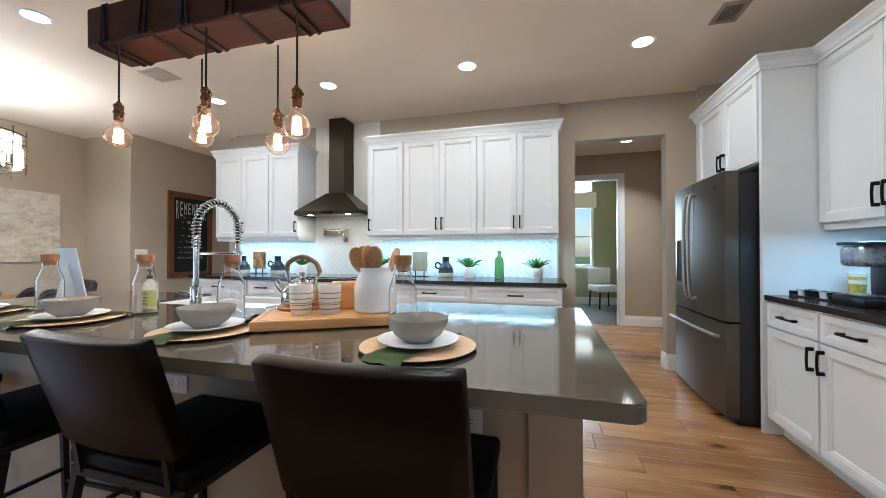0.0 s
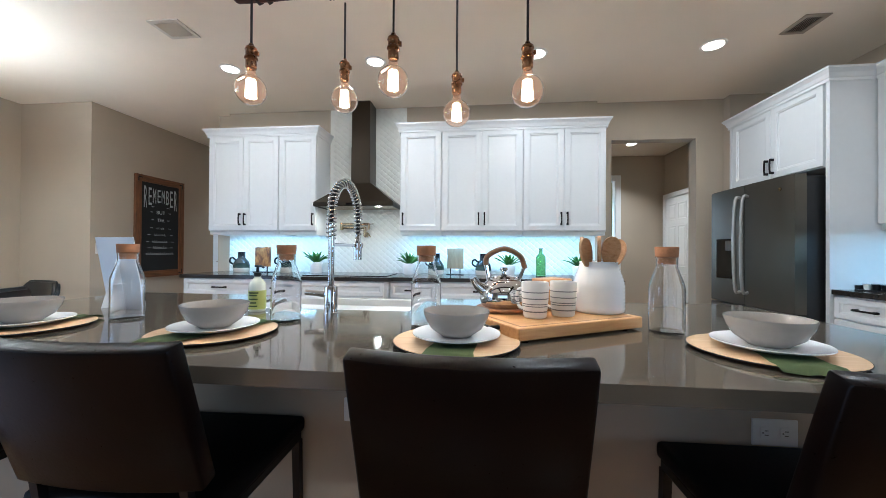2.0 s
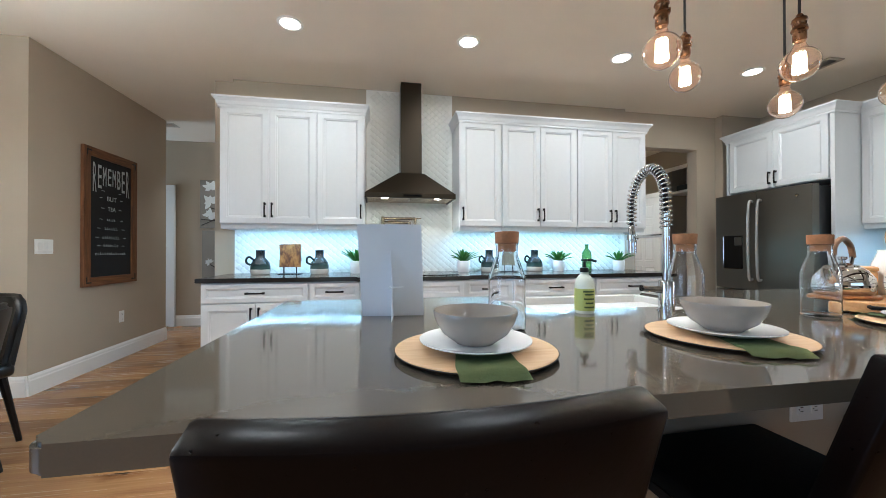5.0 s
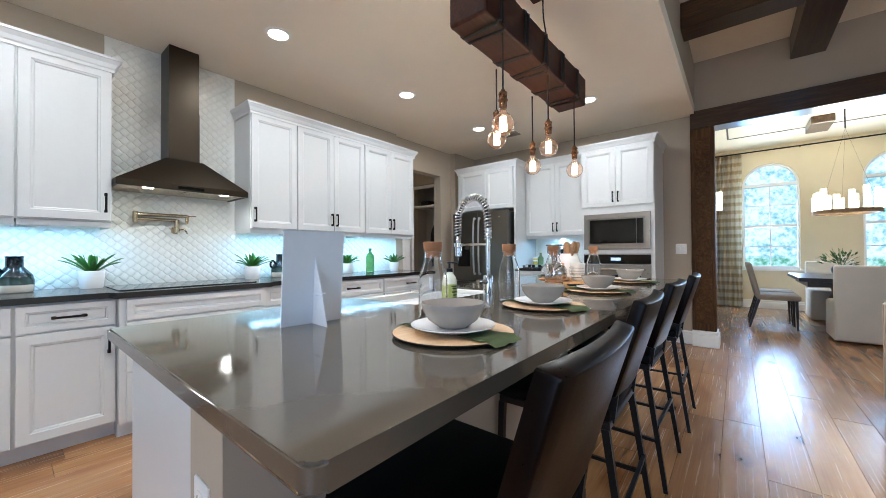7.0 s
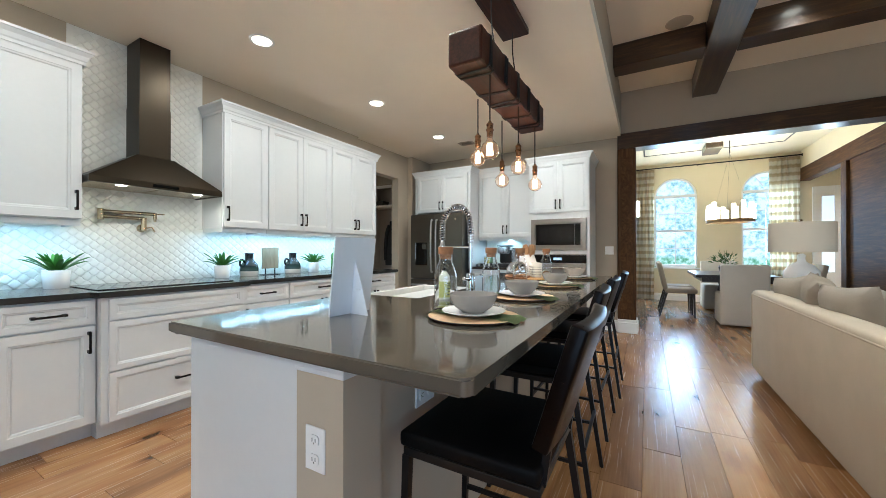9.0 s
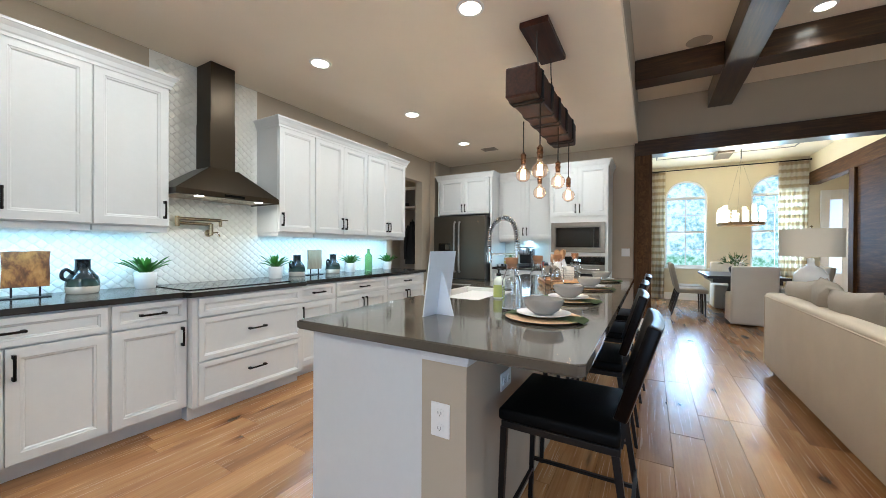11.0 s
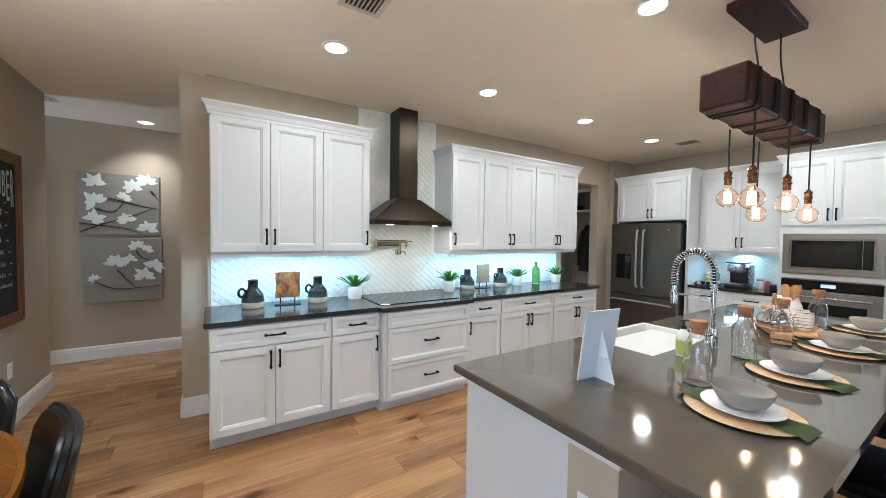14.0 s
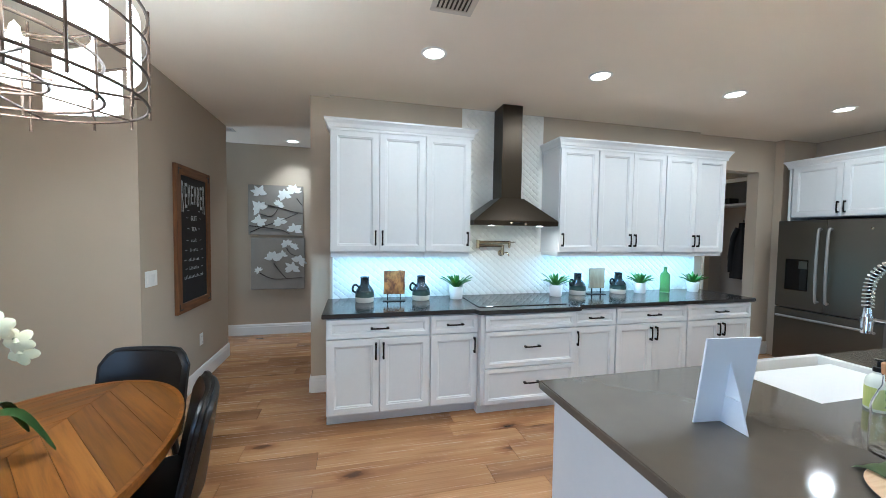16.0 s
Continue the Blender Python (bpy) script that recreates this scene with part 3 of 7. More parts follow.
# ---- fixtures of the kitchen ----
M_RIM = simple("white_lamp_rim", "f2efe9", 0.5, bump=0)
M_VENT = simple("vent_white", "cfc6b8", 0.5, bump=0)
M_CORD = simple("black_cloth_cord", "17110e", 0.8, vary=0.2)
M_BRASS = simple("aged_brass", "7d5638", 0.28, 0.95, vary=0.2, grain=60)
M_BULB = glass("faintly_glowing_bulb_glass", "fff2e6", 0.0, 1.12, 0.8)
# faint emission in the clear glass stands in for the filament's warm haze
bulb_bsdf = M_BULB.node_tree.nodes["Principled BSDF"]
bulb_bsdf.inputs["Emission Color"].default_value, bulb_bsdf.inputs["Emission Strength"].default_value = srgb("ffc9a0"), 0.03
M_FILAMENT = glow("filament_glow", "ffdcb4", 170)
M_DISPLAY = simple("black_glass", "0b0b0c", 0.05, vary=0.05, bump=0)
M_SLOT = simple("vent_shadow", "3a342e", 0.8)

# the last two rims and lenses only house the added family room fill
for k, (cx, cy, cz) in enumerate([(x, y, CEIL) for x, y in CANS] + [(-4.28, 6.16, CEIL), (1.63, 5.89, CEIL), (0.876, -0.604, 3.45), (5.6, -3.3, 3.2), (-1.0, -1.3, 3.45), (-3.0, -1.3, 3.45)]):
    t = thing("downlight", pose(cx, cy, cz), "round recessed ceiling downlight, lit, with a white rim", "downlight", "ceiling downlights")
    part("rim", lathe([(0.068, -0.002), (0.072, -0.008), (0.088, -0.006), (0.092, -0.001), (0.092, 0.0)], 32), M_RIM, t, "", 40)
    part("lens", lathe([(0.0, -0.005), (0.068, -0.004)], 32), M_LAMP, t, "glowing lens")


M_VENT2 = simple("taupe_vent", "a09382", 0.5, bump=0)


def ceiling_vent(x, y, w, d, turn, louvres=9, tone=None):
    tone = tone or M_VENT
    t = thing("ceiling_vent", pose(x, y, CEIL, 0, 0, turn), "white slatted air vent in the ceiling", "air vent", "ceiling vents")
    part("frame", boxes((-w / 2, -d / 2, -0.008, w / 2, -d / 2 + 0.03, -0.0005), (-w / 2, d / 2 - 0.03, -0.008, w / 2, d / 2, -0.0005), (-w / 2, -d / 2 + 0.031, -0.008, -w / 2 + 0.03, d / 2 - 0.031, -0.0005), (w / 2 - 0.03, -d / 2 + 0.031, -0.008, w / 2, d / 2 - 0.031, -0.0005)), tone, t)
    part("backing", boxes((-w / 2 + 0.031, -d / 2 + 0.031, -0.002, w / 2 - 0.031, d / 2 - 0.031, -0.0005)), M_SLOT, t)
    for k in range(louvres):
        x0 = -w / 2 + 0.035 + (w - 0.07) * (k + 0.5) / louvres
        bm = box(bmesh.new(), -0.009, -d / 2 + 0.032, -0.001, 0.009, d / 2 - 0.032, 0.001)
        moved(bm, Matrix.Rotation(radians(-32), 4, "Y"))
        ob = part("slat", bm, tone, t)
        ob.location = (x0, 0, -0.008)


ceiling_vent(-2.91, 2.63, 0.24, 0.22, 0, 7)
ceiling_vent(-5.02, 5.75, 0.22, 0.16, 0, 6)
ceiling_vent(1.665, 3.0, 0.165, 0.23, 0, 6, M_VENT2)

# beam pendant above the island
BX0, BX1, BY0, BY1, BZ0, BZ1 = -1.605, -0.335, 1.335, 1.53, 2.145, 2.33
lamp = thing("beam_pendant", pose(0, 0, 0), "dark timber beam pendant wrapped in black cord, five bare bulbs", "pendant lamp")
bm = box(bmesh.new(), BX0, BY0, BZ0, BX1, BY1, BZ1, 0.012, 2)
bmesh.ops.subdivide_edges(bm, edges=[e for e in bm.edges if abs(e.verts[0].co.x - e.verts[1].co.x) > 0.5], cuts=24)
for v in bm.verts:
    v.co += 0.004 * Vector(noise.noise_vector(v.co * 6.0))
part("beam", bm, M_DARKWOOD, lamp, "rough-hewn dark stained beam")
bm = box(bmesh.new(), -1.25, 1.36, 2.765, -0.67, 1.56, CEIL - 0.001, 0.004, 1)
part("canopy", bm, M_DARKWOOD, lamp, "dark timber ceiling plate")
for x in (-1.16, -0.75):
    part("suspension_cord", tube(spline([(x, 1.46, 2.766), (x - 0.005, 1.455, 2.6), (x + 0.01, 1.44, 2.45), (x, 1.435, 2.325)], 5), 0.0045, 6), M_CORD, lamp)
o = 0.005


def wrap_loop(x, lean):
    """One turn of cord that hugs the four faces and bends round the edges of the beam."""
    c = 0.010
    ring = [(BY0 - o, BZ0 + c), (BY0 - o, BZ1 - c), (BY0 + c, BZ1 + o), (BY1 - c, BZ1 + o), (BY1 + o, BZ1 - c), (BY1 + o, BZ0 + c), (BY1 - c, BZ0 - o), (BY0 + c, BZ0 - o), (BY0 - o, BZ0 + c)]
    run = (0.0, 0.40, 0.44, 0.80, 0.84, 1.2, 1.24, 1.6, 1.64)
    return [(x + lean * u, y, z) for (y, z), u in zip(ring, run)]


for k, (x, lean) in enumerate(((-1.50, 0.030), (-1.475, -0.024), (-1.27, 0.045), (-1.235, 0.028), (-1.03, 0.036), (-0.995, -0.03), (-0.80, 0.040), (-0.765, 0.024), (-0.53, 0.034), (-0.50, -0.026))):
    part("cord_wrap", tube(wrap_loop(x, lean), 0.0062, 6), M_CORD, lamp, "", 60)
for bx, by, bz in ((-1.43, 1.36, 1.724), (-1.166, 1.55, 1.76), (-0.923, 1.36, 1.732), (-0.723, 1.55, 1.692), (-0.481, 1.368, 1.685)):
    sock = bz + 0.072
    part("cord", tube([(bx, by, sock + 0.085), (bx, by, BZ0 - 0.002)], 0.0042, 6), M_CORD, lamp)
    s = part("socket", lathe([(0.0, 0.09), (0.008, 0.088), (0.012, 0.078), (0.019, 0.074), (0.021, 0.066), (0.018, 0.062), (0.018, 0.046), (0.021, 0.043), (0.022, 0.036), (0.018, 0.032), (0.018, 0.004), (0.015, 0.0), (0.0, 0.0)], 20, at=(bx, by, sock)), M_BRASS, lamp, "aged brass bulb socket", 40)
    part("screw", boxes((bx + 0.018, by - 0.004, sock + 0.046, bx + 0.028, by + 0.004, sock + 0.06)), M_BRASS, s)
    g = []
    for k in range(15):
        a = math.pi * k / 16.6
        g.append((0.052 * math.sin(a), -0.052 * math.cos(a)))
    g += [(0.0185, 0.056), (0.0155, 0.064), (0.015, 0.074)]
    g += [(r_ * 0.965, z_ * 0.965) for r_, z_ in reversed(g)]
    b = part("bulb", lathe(g, 28, at=(bx, by, bz)), M_BULB, lamp, "clear round glass bulb", 80)
    b.visible_shadow = False
    fb = bmesh.new()
    for k in range(8):
        a = k * math.pi / 4
        tube([(bx + 0.015 * math.cos(a), by + 0.015 * math.sin(a), bz - 0.028), (bx + 0.012 * math.cos(a), by + 0.012 * math.sin(a), bz + 0.034)], 0.0046, 5, fb)
    part("filament", fb, M_FILAMENT, b, "glowing filament")

# range hood
hood = thing("range_hood", pose(0, 0, 0), "dark brushed steel chimney range hood with two lit spots", "range hood")
HX0, HX1, HY0, HZ0, HZ1 = -2.385, -1.53, 3.80, 1.63, 1.675
CX0, CX1, CY0, CZ = -2.045, -1.835, 3.99, 1.90
part("rim", boxes((HX0, HY0, HZ0, HX1, HY0 + 0.015, HZ1), (HX0, HY0 + 0.016, HZ0, HX0 + 0.015, YN - 0.01, HZ1), (HX1 - 0.015, HY0 + 0.016, HZ0, HX1, YN - 0.01, HZ1)), M_HOOD, hood)
bm = bmesh.new()
lo = [bm.verts.new(c) for c in ((HX0, HY0, HZ1), (HX1, HY0, HZ1), (HX1, YN - 0.01, HZ1), (HX0, YN - 0.01, HZ1))]
hi = [bm.verts.new(c) for c in ((CX0 - 0.02, CY0 - 0.02, CZ), (CX1 + 0.02, CY0 - 0.02, CZ), (CX1 + 0.02, YN - 0.01, CZ), (CX0 - 0.02, YN - 0.01, CZ))]
for k in range(4):
    bm.faces.new((lo[k], lo[(k + 1) % 4], hi[(k + 1) % 4], hi[k]))
bm.faces.new(hi)
bm.faces.new(lo[::-1])
part("canopy", bm, M_HOOD, hood)
part("chimney", boxes((CX0, CY0, CZ - 0.02, CX1, YN - 0.01, 2.30), (CX0 + 0.003, CY0 + 0.003, 2.301, CX1 - 0.003, YN - 0.01, CEIL - 0.003)), M_HOOD, hood)
part("filter", boxes((HX0 + 0.02, HY0 + 0.05, HZ0 + 0.006, -1.962, YN - 0.02, HZ0 + 0.012), (-1.952, HY0 + 0.05, HZ0 + 0.006, HX1 - 0.02, YN - 0.02, HZ0 + 0.012)), M_NICKEL, hood, "pale steel grease filters")
for hx in (-2.2, -1.70):
    part("spot", lathe([(0, 0), (0.028, 0.0), (0.034, 0.004)], 20, at=(hx, 3.85, HZ0 - 0.002)), M_LAMP, hood, "lit spot lamp")
part("control_strip", boxes((-2.03, HY0 - 0.002, HZ0 + 0.012, -1.86, HY0 - 0.0005, HZ0 + 0.032)), M_DISPLAY, hood, "black control strip")

# pot filler
pf = thing("pot_filler", pose(0, 0, 0), "brushed nickel folding pot filler tap on the tiled wall", "tap")
px, pz, py = -1.945, 1.35, YN - 0.012
part("flange", moved(lathe([(0.0, 0.0), (0.033, 0.0), (0.030, 0.012), (0.016, 0.016), (0.016, 0.04), (0.0, 0.04)], 20), pose(px, py, pz, 90)), M_NICKEL, pf, "", 40)
part("valve", tube([(px, py - 0.045, pz - 0.02), (px, py - 0.045, pz + 0.085)], 0.018, 12), M_NICKEL, pf, "", 40)
part("lever", tube([(px + 0.012, py - 0.045, pz), (px + 0.05, py - 0.055, pz + 0.01), (px + 0.07, py - 0.06, pz - 0.03)], 0.006, 8), M_NICKEL, pf, "", 60)
part("arm", tube([(px, py - 0.045, pz + 0.078), (px - 0.27, py - 0.055, pz + 0.078)], 0.015, 10), M_NICKEL, pf, "", 40)
part("joint", tube([(px - 0.27, py - 0.055, pz + 0.05), (px - 0.27, py - 0.055, pz + 0.135)], 0.018, 12), M_NICKEL, pf, "", 40)
part("arm", tube([(px - 0.27, py - 0.055, pz + 0.115), (px + 0.06, py - 0.085, pz + 0.115)], 0.015, 10), M_NICKEL, pf, "", 40)
part("spout", tube(spline([(px + 0.06, py - 0.085, pz + 0.125), (px + 0.06, py - 0.085, pz + 0.09), (px + 0.06, py - 0.085, pz + 0.055)], 3), [0.013] * 5 + [0.010, 0.010], 12), M_NICKEL, pf, "", 40)
part("lever", tube([(px + 0.06, py - 0.09, pz + 0.115), (px + 0.12, py - 0.1, pz + 0.118)], 0.005, 8), M_NICKEL, pf, "", 60)

# cooktop
ck = thing("cooktop", pose(0, 0, 0.9145), "black glass cooktop let into the worktop", "cooktop")
part("glass", box(bmesh.new(), -2.395, 3.60, 0, -1.545, 4.09, 0.006, 0.002, 1), M_DISPLAY, ck)
M_RING = simple("burner_print", "3a3a3c", 0.2, bump=0)
for x, y, r in ((-2.2, 3.74, 0.09), (-2.2, 3.95, 0.07), (-1.97, 3.86, 0.11), (-1.73, 3.74, 0.075), (-1.73, 3.95, 0.09)):
    part("burner_ring", lathe([(r - 0.004, 0.0064), (r, 0.0064)], 36, at=(x, y, 0)), M_RING, ck, "thin grey burner ring")

# refrigerator
fr = thing("refrigerator", pose(1.65, 4.03, 0.0, 0, 0, -90), "slate steel french-door refrigerator with a bottom freezer drawer", "refrigerator")
FW, FZ = 0.955, 1.755
M_SATIN = simple("satin_steel", "a09c96", 0.45, 0.7, vary=0.05, bump=0)
M_FRSIDE = simple("black_fridge_side", "1c1b1b", 0.45, vary=0.1)
part("body", boxes((0.01, 0.10, 0.03, FW - 0.01, 0.80, FZ - 0.015)), M_FRSIDE, fr, "black cabinet sides")
part("plinth", boxes((0.03, 0.09, 0.0, FW - 0.03, 0.5, 0.028)), M_FRSIDE, fr)


def fridge_front(x0, x1, z0, z1, name):
    n = 10
    o = [(x0, 0.092)]
    for k in range(n + 1):
        x = x0 + (x1 - x0) * k / n
        o.append((x, 0.022 - 0.030 * math.sin(math.pi * (0.12 + 0.76 * x / FW))))
    o.append((x1, 0.092))
    bm = prism(o, z0, z1, axis="z")
    bmesh.ops.bevel(bm, geom=[e for e in bm.edges if max(v.co.y for v in e.verts) < 0.06 and abs(e.verts[0].co.z - e.verts[1].co.z) < 1e-6], offset=0.006, segments=2, affect="EDGES")
    return part(name, bm, M_STEEL, fr, "", 30)


dl = fridge_front(0.0, FW / 2 - 0.003, 0.715, FZ, "door")
dr = fridge_front(FW / 2 + 0.003, FW, 0.715, FZ, "door")
dz = fridge_front(0.0, FW, 0.06, 0.700, "freezer_drawer")
for x, d in ((FW / 2 - 0.045, dl), (FW / 2 + 0.045, dr)):
    pts = spline([(x, -0.010, 0.83), (x, -0.055, 0.86), (x, -0.068, 1.25), (x, -0.055, 1.62), (x, -0.010, 1.65)], 6)
    part("handle", tube(pts, 0.013, 10), M_SATIN, d, "long satin steel handle", 50)
part("handle", tube(spline([(0.06, -0.004, 0.60), (0.09, -0.058, 0.615), (FW / 2, -0.078, 0.62), (FW - 0.09, -0.058, 0.615), (FW - 0.06, -0.004, 0.60)], 6), 0.013, 10), M_SATIN, dz, "long satin steel handle", 50)
part("dispenser", box(bmesh.new(), 0.10, -0.012, 0.93, 0.33, 0.03, 1.30, 0.01), M_DISPLAY, dl, "black water and ice dispenser")
part("dispenser_panel", box(bmesh.new(), 0.24, -0.016, 1.19, 0.32, -0.011, 1.28, 0.002, 1), M_STEEL, dl, "small steel control panel")
part("badge", moved(lathe([(0, -0.002), (0.013, -0.002), (0.013, 0.004)], 18), pose(0.84, -0.001, 1.66, 90)), M_NICKEL, dr, "small round metal badge")

# microwave and wall oven in the tower
M_MWFRAME = simple("grey_steel_trim", "8c8680", 0.3, 0.85, vary=0.04)
mw = thing("microwave", east(2.06, XT), "built-in microwave with a grey steel trim and dark window", "microwave")
part("trim", panel_front(0.75, 0.44, [(0.0, -0.024), (0.006, -0.030), (0.058, -0.030), (0.064, -0.020)]), M_MWFRAME, mw, "grey steel frame").location = (0, -0.0008, 1.17)
part("door", box(bmesh.new(), 0.075, -0.034, 1.245, 0.60, -0.0215, 1.535, 0.004, 1), M_DISPLAY, mw, "dark glass door")
part("window", box(bmesh.new(), 0.12, -0.0365, 1.285, 0.555, -0.0345, 1.495, 0.0005, 1), simple("oven_mesh_glass", "19191b", 0.12, bump=0), mw)
part("control_panel", box(bmesh.new(), 0.605, -0.034, 1.245, 0.675, -0.0215, 1.535, 0.004, 1), M_DISPLAY, mw, "black touch panel")
ov = thing("wall_oven", east(2.06, XT), "black and steel built-in wall oven", "oven")
part("control_panel", box(bmesh.new(), 0, -0.034, 0.995, 0.75, -0.001, 1.105, 0.004, 1), M_DISPLAY, ov, "black glass control panel")
part("trim", boxes((0, -0.03, 1.107, 0.75, -0.001, 1.118), (0, -0.03, 0.985, 0.75, -0.001, 0.993)), M_MWFRAME, ov)
part("display", box(bmesh.new(), 0.32, -0.0352, 1.035, 0.43, -0.0343, 1.070, 0.0003, 1), glow("oven_clock", "9fd0ff", 0.6), ov, "small lit clock")
part("door", box(bmesh.new(), 0, -0.036, 0.40, 0.75, -0.001, 0.983, 0.004, 1), M_MWFRAME, ov, "steel oven door")
part("window", box(bmesh.new(), 0.10, -0.039, 0.50, 0.65, -0.0365, 0.86, 0.0005, 1), M_DISPLAY, ov, "dark oven window")
part("handle", tube([(0.06, -0.037, 0.93), (0.06, -0.085, 0.93), (0.69, -0.085, 0.93), (0.69, -0.037, 0.93)], 0.012, 10), M_CHROME, ov, "steel bar handle", 50)

# switches and sockets
def plate(m, label, kind, w=0.115):
    t = thing(kind, m, label, "wall plate", "wall plates")
    w = w if kind == "light_switch" else 0.075
    part("cover", box(bmesh.new(), -w / 2, -0.006, -0.06, w / 2, -0.0003, 0.06, 0.002, 1), M_TRIM, t)
    if kind == "light_switch":
        for x in ((-0.025, 0.025) if w < 0.14 else (-0.05, 0.0, 0.05)):
            part("rocker", box(bmesh.new(), x - 0.016, -0.010, -0.033, x + 0.016, -0.0062, 0.033, 0.002, 1), M_TRIM, t)
    else:
        for z in (-0.026, 0.026):
            s = part("socket_face", moved(prism(rounded(-0.017, -0.014, 0.017, 0.014, 0.008, 3), 0, 0.003, axis="z"), pose(0, -0.0062, z, 90)), M_TRIM, t)
            part("slot", boxes((-0.007, -0.0100, z - 0.004, -0.005, -0.0093, z + 0.006), (0.005, -0.0100, z - 0.004, 0.007, -0.0093, z + 0.006), (-0.0015, -0.0100, z - 0.010, 0.0015, -0.0093, z - 0.006)), M_SLOT, s)
    return t


plate(pose(-4.95, 3.887, 1.17, 0, 0, 90), "white triple light switch on the nook wall", "light_switch", 0.165)
plate(pose(2.5, 1.085, 1.17, 0, 0, -90), "white double light switch beside the dining opening", "light_switch")
plate(pose(-4.95, 4.79, 0.44, 0, 0, 90), "white power socket low on the nook wall", "power_socket")
plate(pose(-2.605, 1.388, 0.628, 0, 0, -90), "white power socket on the island's end post", "power_socket")
for x in (-2.197, -0.998, 0.2):
    plate(pose(x, 1.30, 0.66, 0, 90, 0), "white power socket under the island overhang", "power_socket")

# baseboards
def baseboard(x0, y0, x1, y1, h=0.16, d=0.016):
    """A white skirting board from one point to another; the room lies to the left of the run."""
    L = math.hypot(x1 - x0, y1 - y0)
    prof = [(0.0, 0.0), (d, 0.0), (d, h * 0.72), (d * 0.75, h * 0.78), (d * 0.75, h * 0.88), (d * 0.4, h), (0.0, h)]
    bm = bmesh.new()
    a = [bm.verts.new((0, u, v)) for u, v in prof]
    b = [bm.verts.new((L, u, v)) for u, v in prof]
    n = len(prof)
    bm.faces.new(a[::-1])
    bm.faces.new(b)
    for k in range(n):
        bm.faces.new((a[k], a[(k + 1) % n], b[(k + 1) % n], b[k]))
    ob = structure("baseboard", bm, M_TRIM, "white moulded baseboard along the wall", "baseboard")
    ob.matrix_basis = pose(x0, y0, 0.001, 0, 0, math.degrees(math.atan2(y1 - y0, x1 - x0)))
    return ob


baseboard(-4.95, 5.6, -4.95, 3.75)
baseboard(-4.95, 3.75, -5.85, 3.75)
baseboard(-5.85, 3.75, -5.85, -4.5)
baseboard(-2.32, 6.5, -7.2, 6.5)
baseboard(-3.655, YW, -3.84, YW)
baseboard(-3.84, YW, -3.84, 4.43)
baseboard(0.79, YW, 0.66, YW)
baseboard(1.93, YW, 1.66, YW)
baseboard(1.66, YW, 1.66, 4.43)
baseboard(2.45, 6.6, 1.72, 6.6)
baseboard(2.5, 0.98, 2.5, 1.26)
baseboard(6.7, 0.98, 2.72, 0.98)
baseboard(6.7, -2.13, 6.7, 0.98)
baseboard(3.2, 9.0, -0.6, 9.0)

# backsplash: glazed lantern tiles
def lantern(w, h, d):
    """One tile: an ogee lantern with a domed face, facing -y."""
    rows = []
    for k in range(16):
        t = k / 16.0
        q, u = int(t * 4), (t * 4) % 1
        s = 0.5 - 0.5 * math.cos(math.pi * u)
        x, z = ((1 - u) , s) if q == 0 else ((-u), 1 - s) if q == 1 else (-(1 - u), -s) if q == 2 else (u, -(1 - s))
        rows.append((x * w / 2, z * h / 2))
    bm = bmesh.new()
    a = [bm.verts.new((x * 0.985, 0, z * 0.985)) for x, z in rows]
    b = [bm.verts.new((x * 0.95, -d * 0.6, z * 0.95)) for x, z in rows]
    c = [bm.verts.new((x * 0.62, -d, z * 0.62)) for x, z in rows]
    for p, q in ((a, b), (b, c)):
        for k in range(16):
            bm.faces.new((p[k], p[(k + 1) % 16], q[(k + 1) % 16], q[k]))
    bm.faces.new(c)
    bmesh.ops.recalc_face_normals(bm, faces=bm.faces)
    me = bpy.data.meshes.new("tile")
    bm.to_mesh(me)
    bm.free()
    for p in me.polygons:
        p.use_smooth = True
    me.materials.append(M_TILE)
    return me


splash = structure("backsplash", boxes((-3.638, YN - 0.004, 0.9145, 0.60, YN - 0.001, 1.365), (-2.386, YN - 0.004, 1.366, -1.478, YN - 0.001, CEIL - 0.004), (2.496, 2.10, 0.9145, 2.499, 3.02, 1.365)), M_GROUT, "white glazed lantern tiles with fine grout", "backsplash")
TW, TH = 0.078, 0.066
tile = lantern(TW, TH, 0.0042)
tv = [v.co.copy() for v in tile.vertices]
tp = [list(p.vertices) for p in tile.polygons]
vs, fs, made = [], [], 0
i = 0
z = 0.9145 + TH * 0.45
row = 0
spots = []
while z < CEIL - 0.05:
    x = -3.638 + TW * (0.5 if row % 2 else 1.0)
    while x < 0.565:
        if z < 1.34 or (-2.386 + TW * 0.5 < x < -1.478 - TW * 0.5):
            spots.append((x, z))
        x += TW
    z += TH / 2
    row += 1
for x, z in spots:
    if -2.45 < x < -1.40 and z < 1.60 and made < 300:
        ob = new("tile", tile)
        ob.location = (x, YN - 0.0042, z)
        ob.parent = splash
        made += 1
    else:
        k = len(vs)
        vs += [(c.x + x, c.y + YN - 0.0042, c.z + z) for c in tv]
        fs += [[k + q for q in p] for p in tp]
for r in range(13):
    for q in range(12):
        k = len(vs)
        y0, z0 = 2.14 + q * TW + (TW / 2 if r % 2 else 0), 0.945 + r * TH / 2
        if y0 < 2.98:
            vs += [(2.4958 + c.y, y0 + c.x, c.z + z0) for c in tv]
            fs += [[k + j for j in p] for p in tp]
me = bpy.data.meshes.new("tiles")
me.from_pydata(vs, [], fs)
for p in me.polygons:
    p.use_smooth = True
me.materials.append(M_TILE)
ob = new("tiles", me)
ob.parent = splash
ob["kind"] = "stuff"

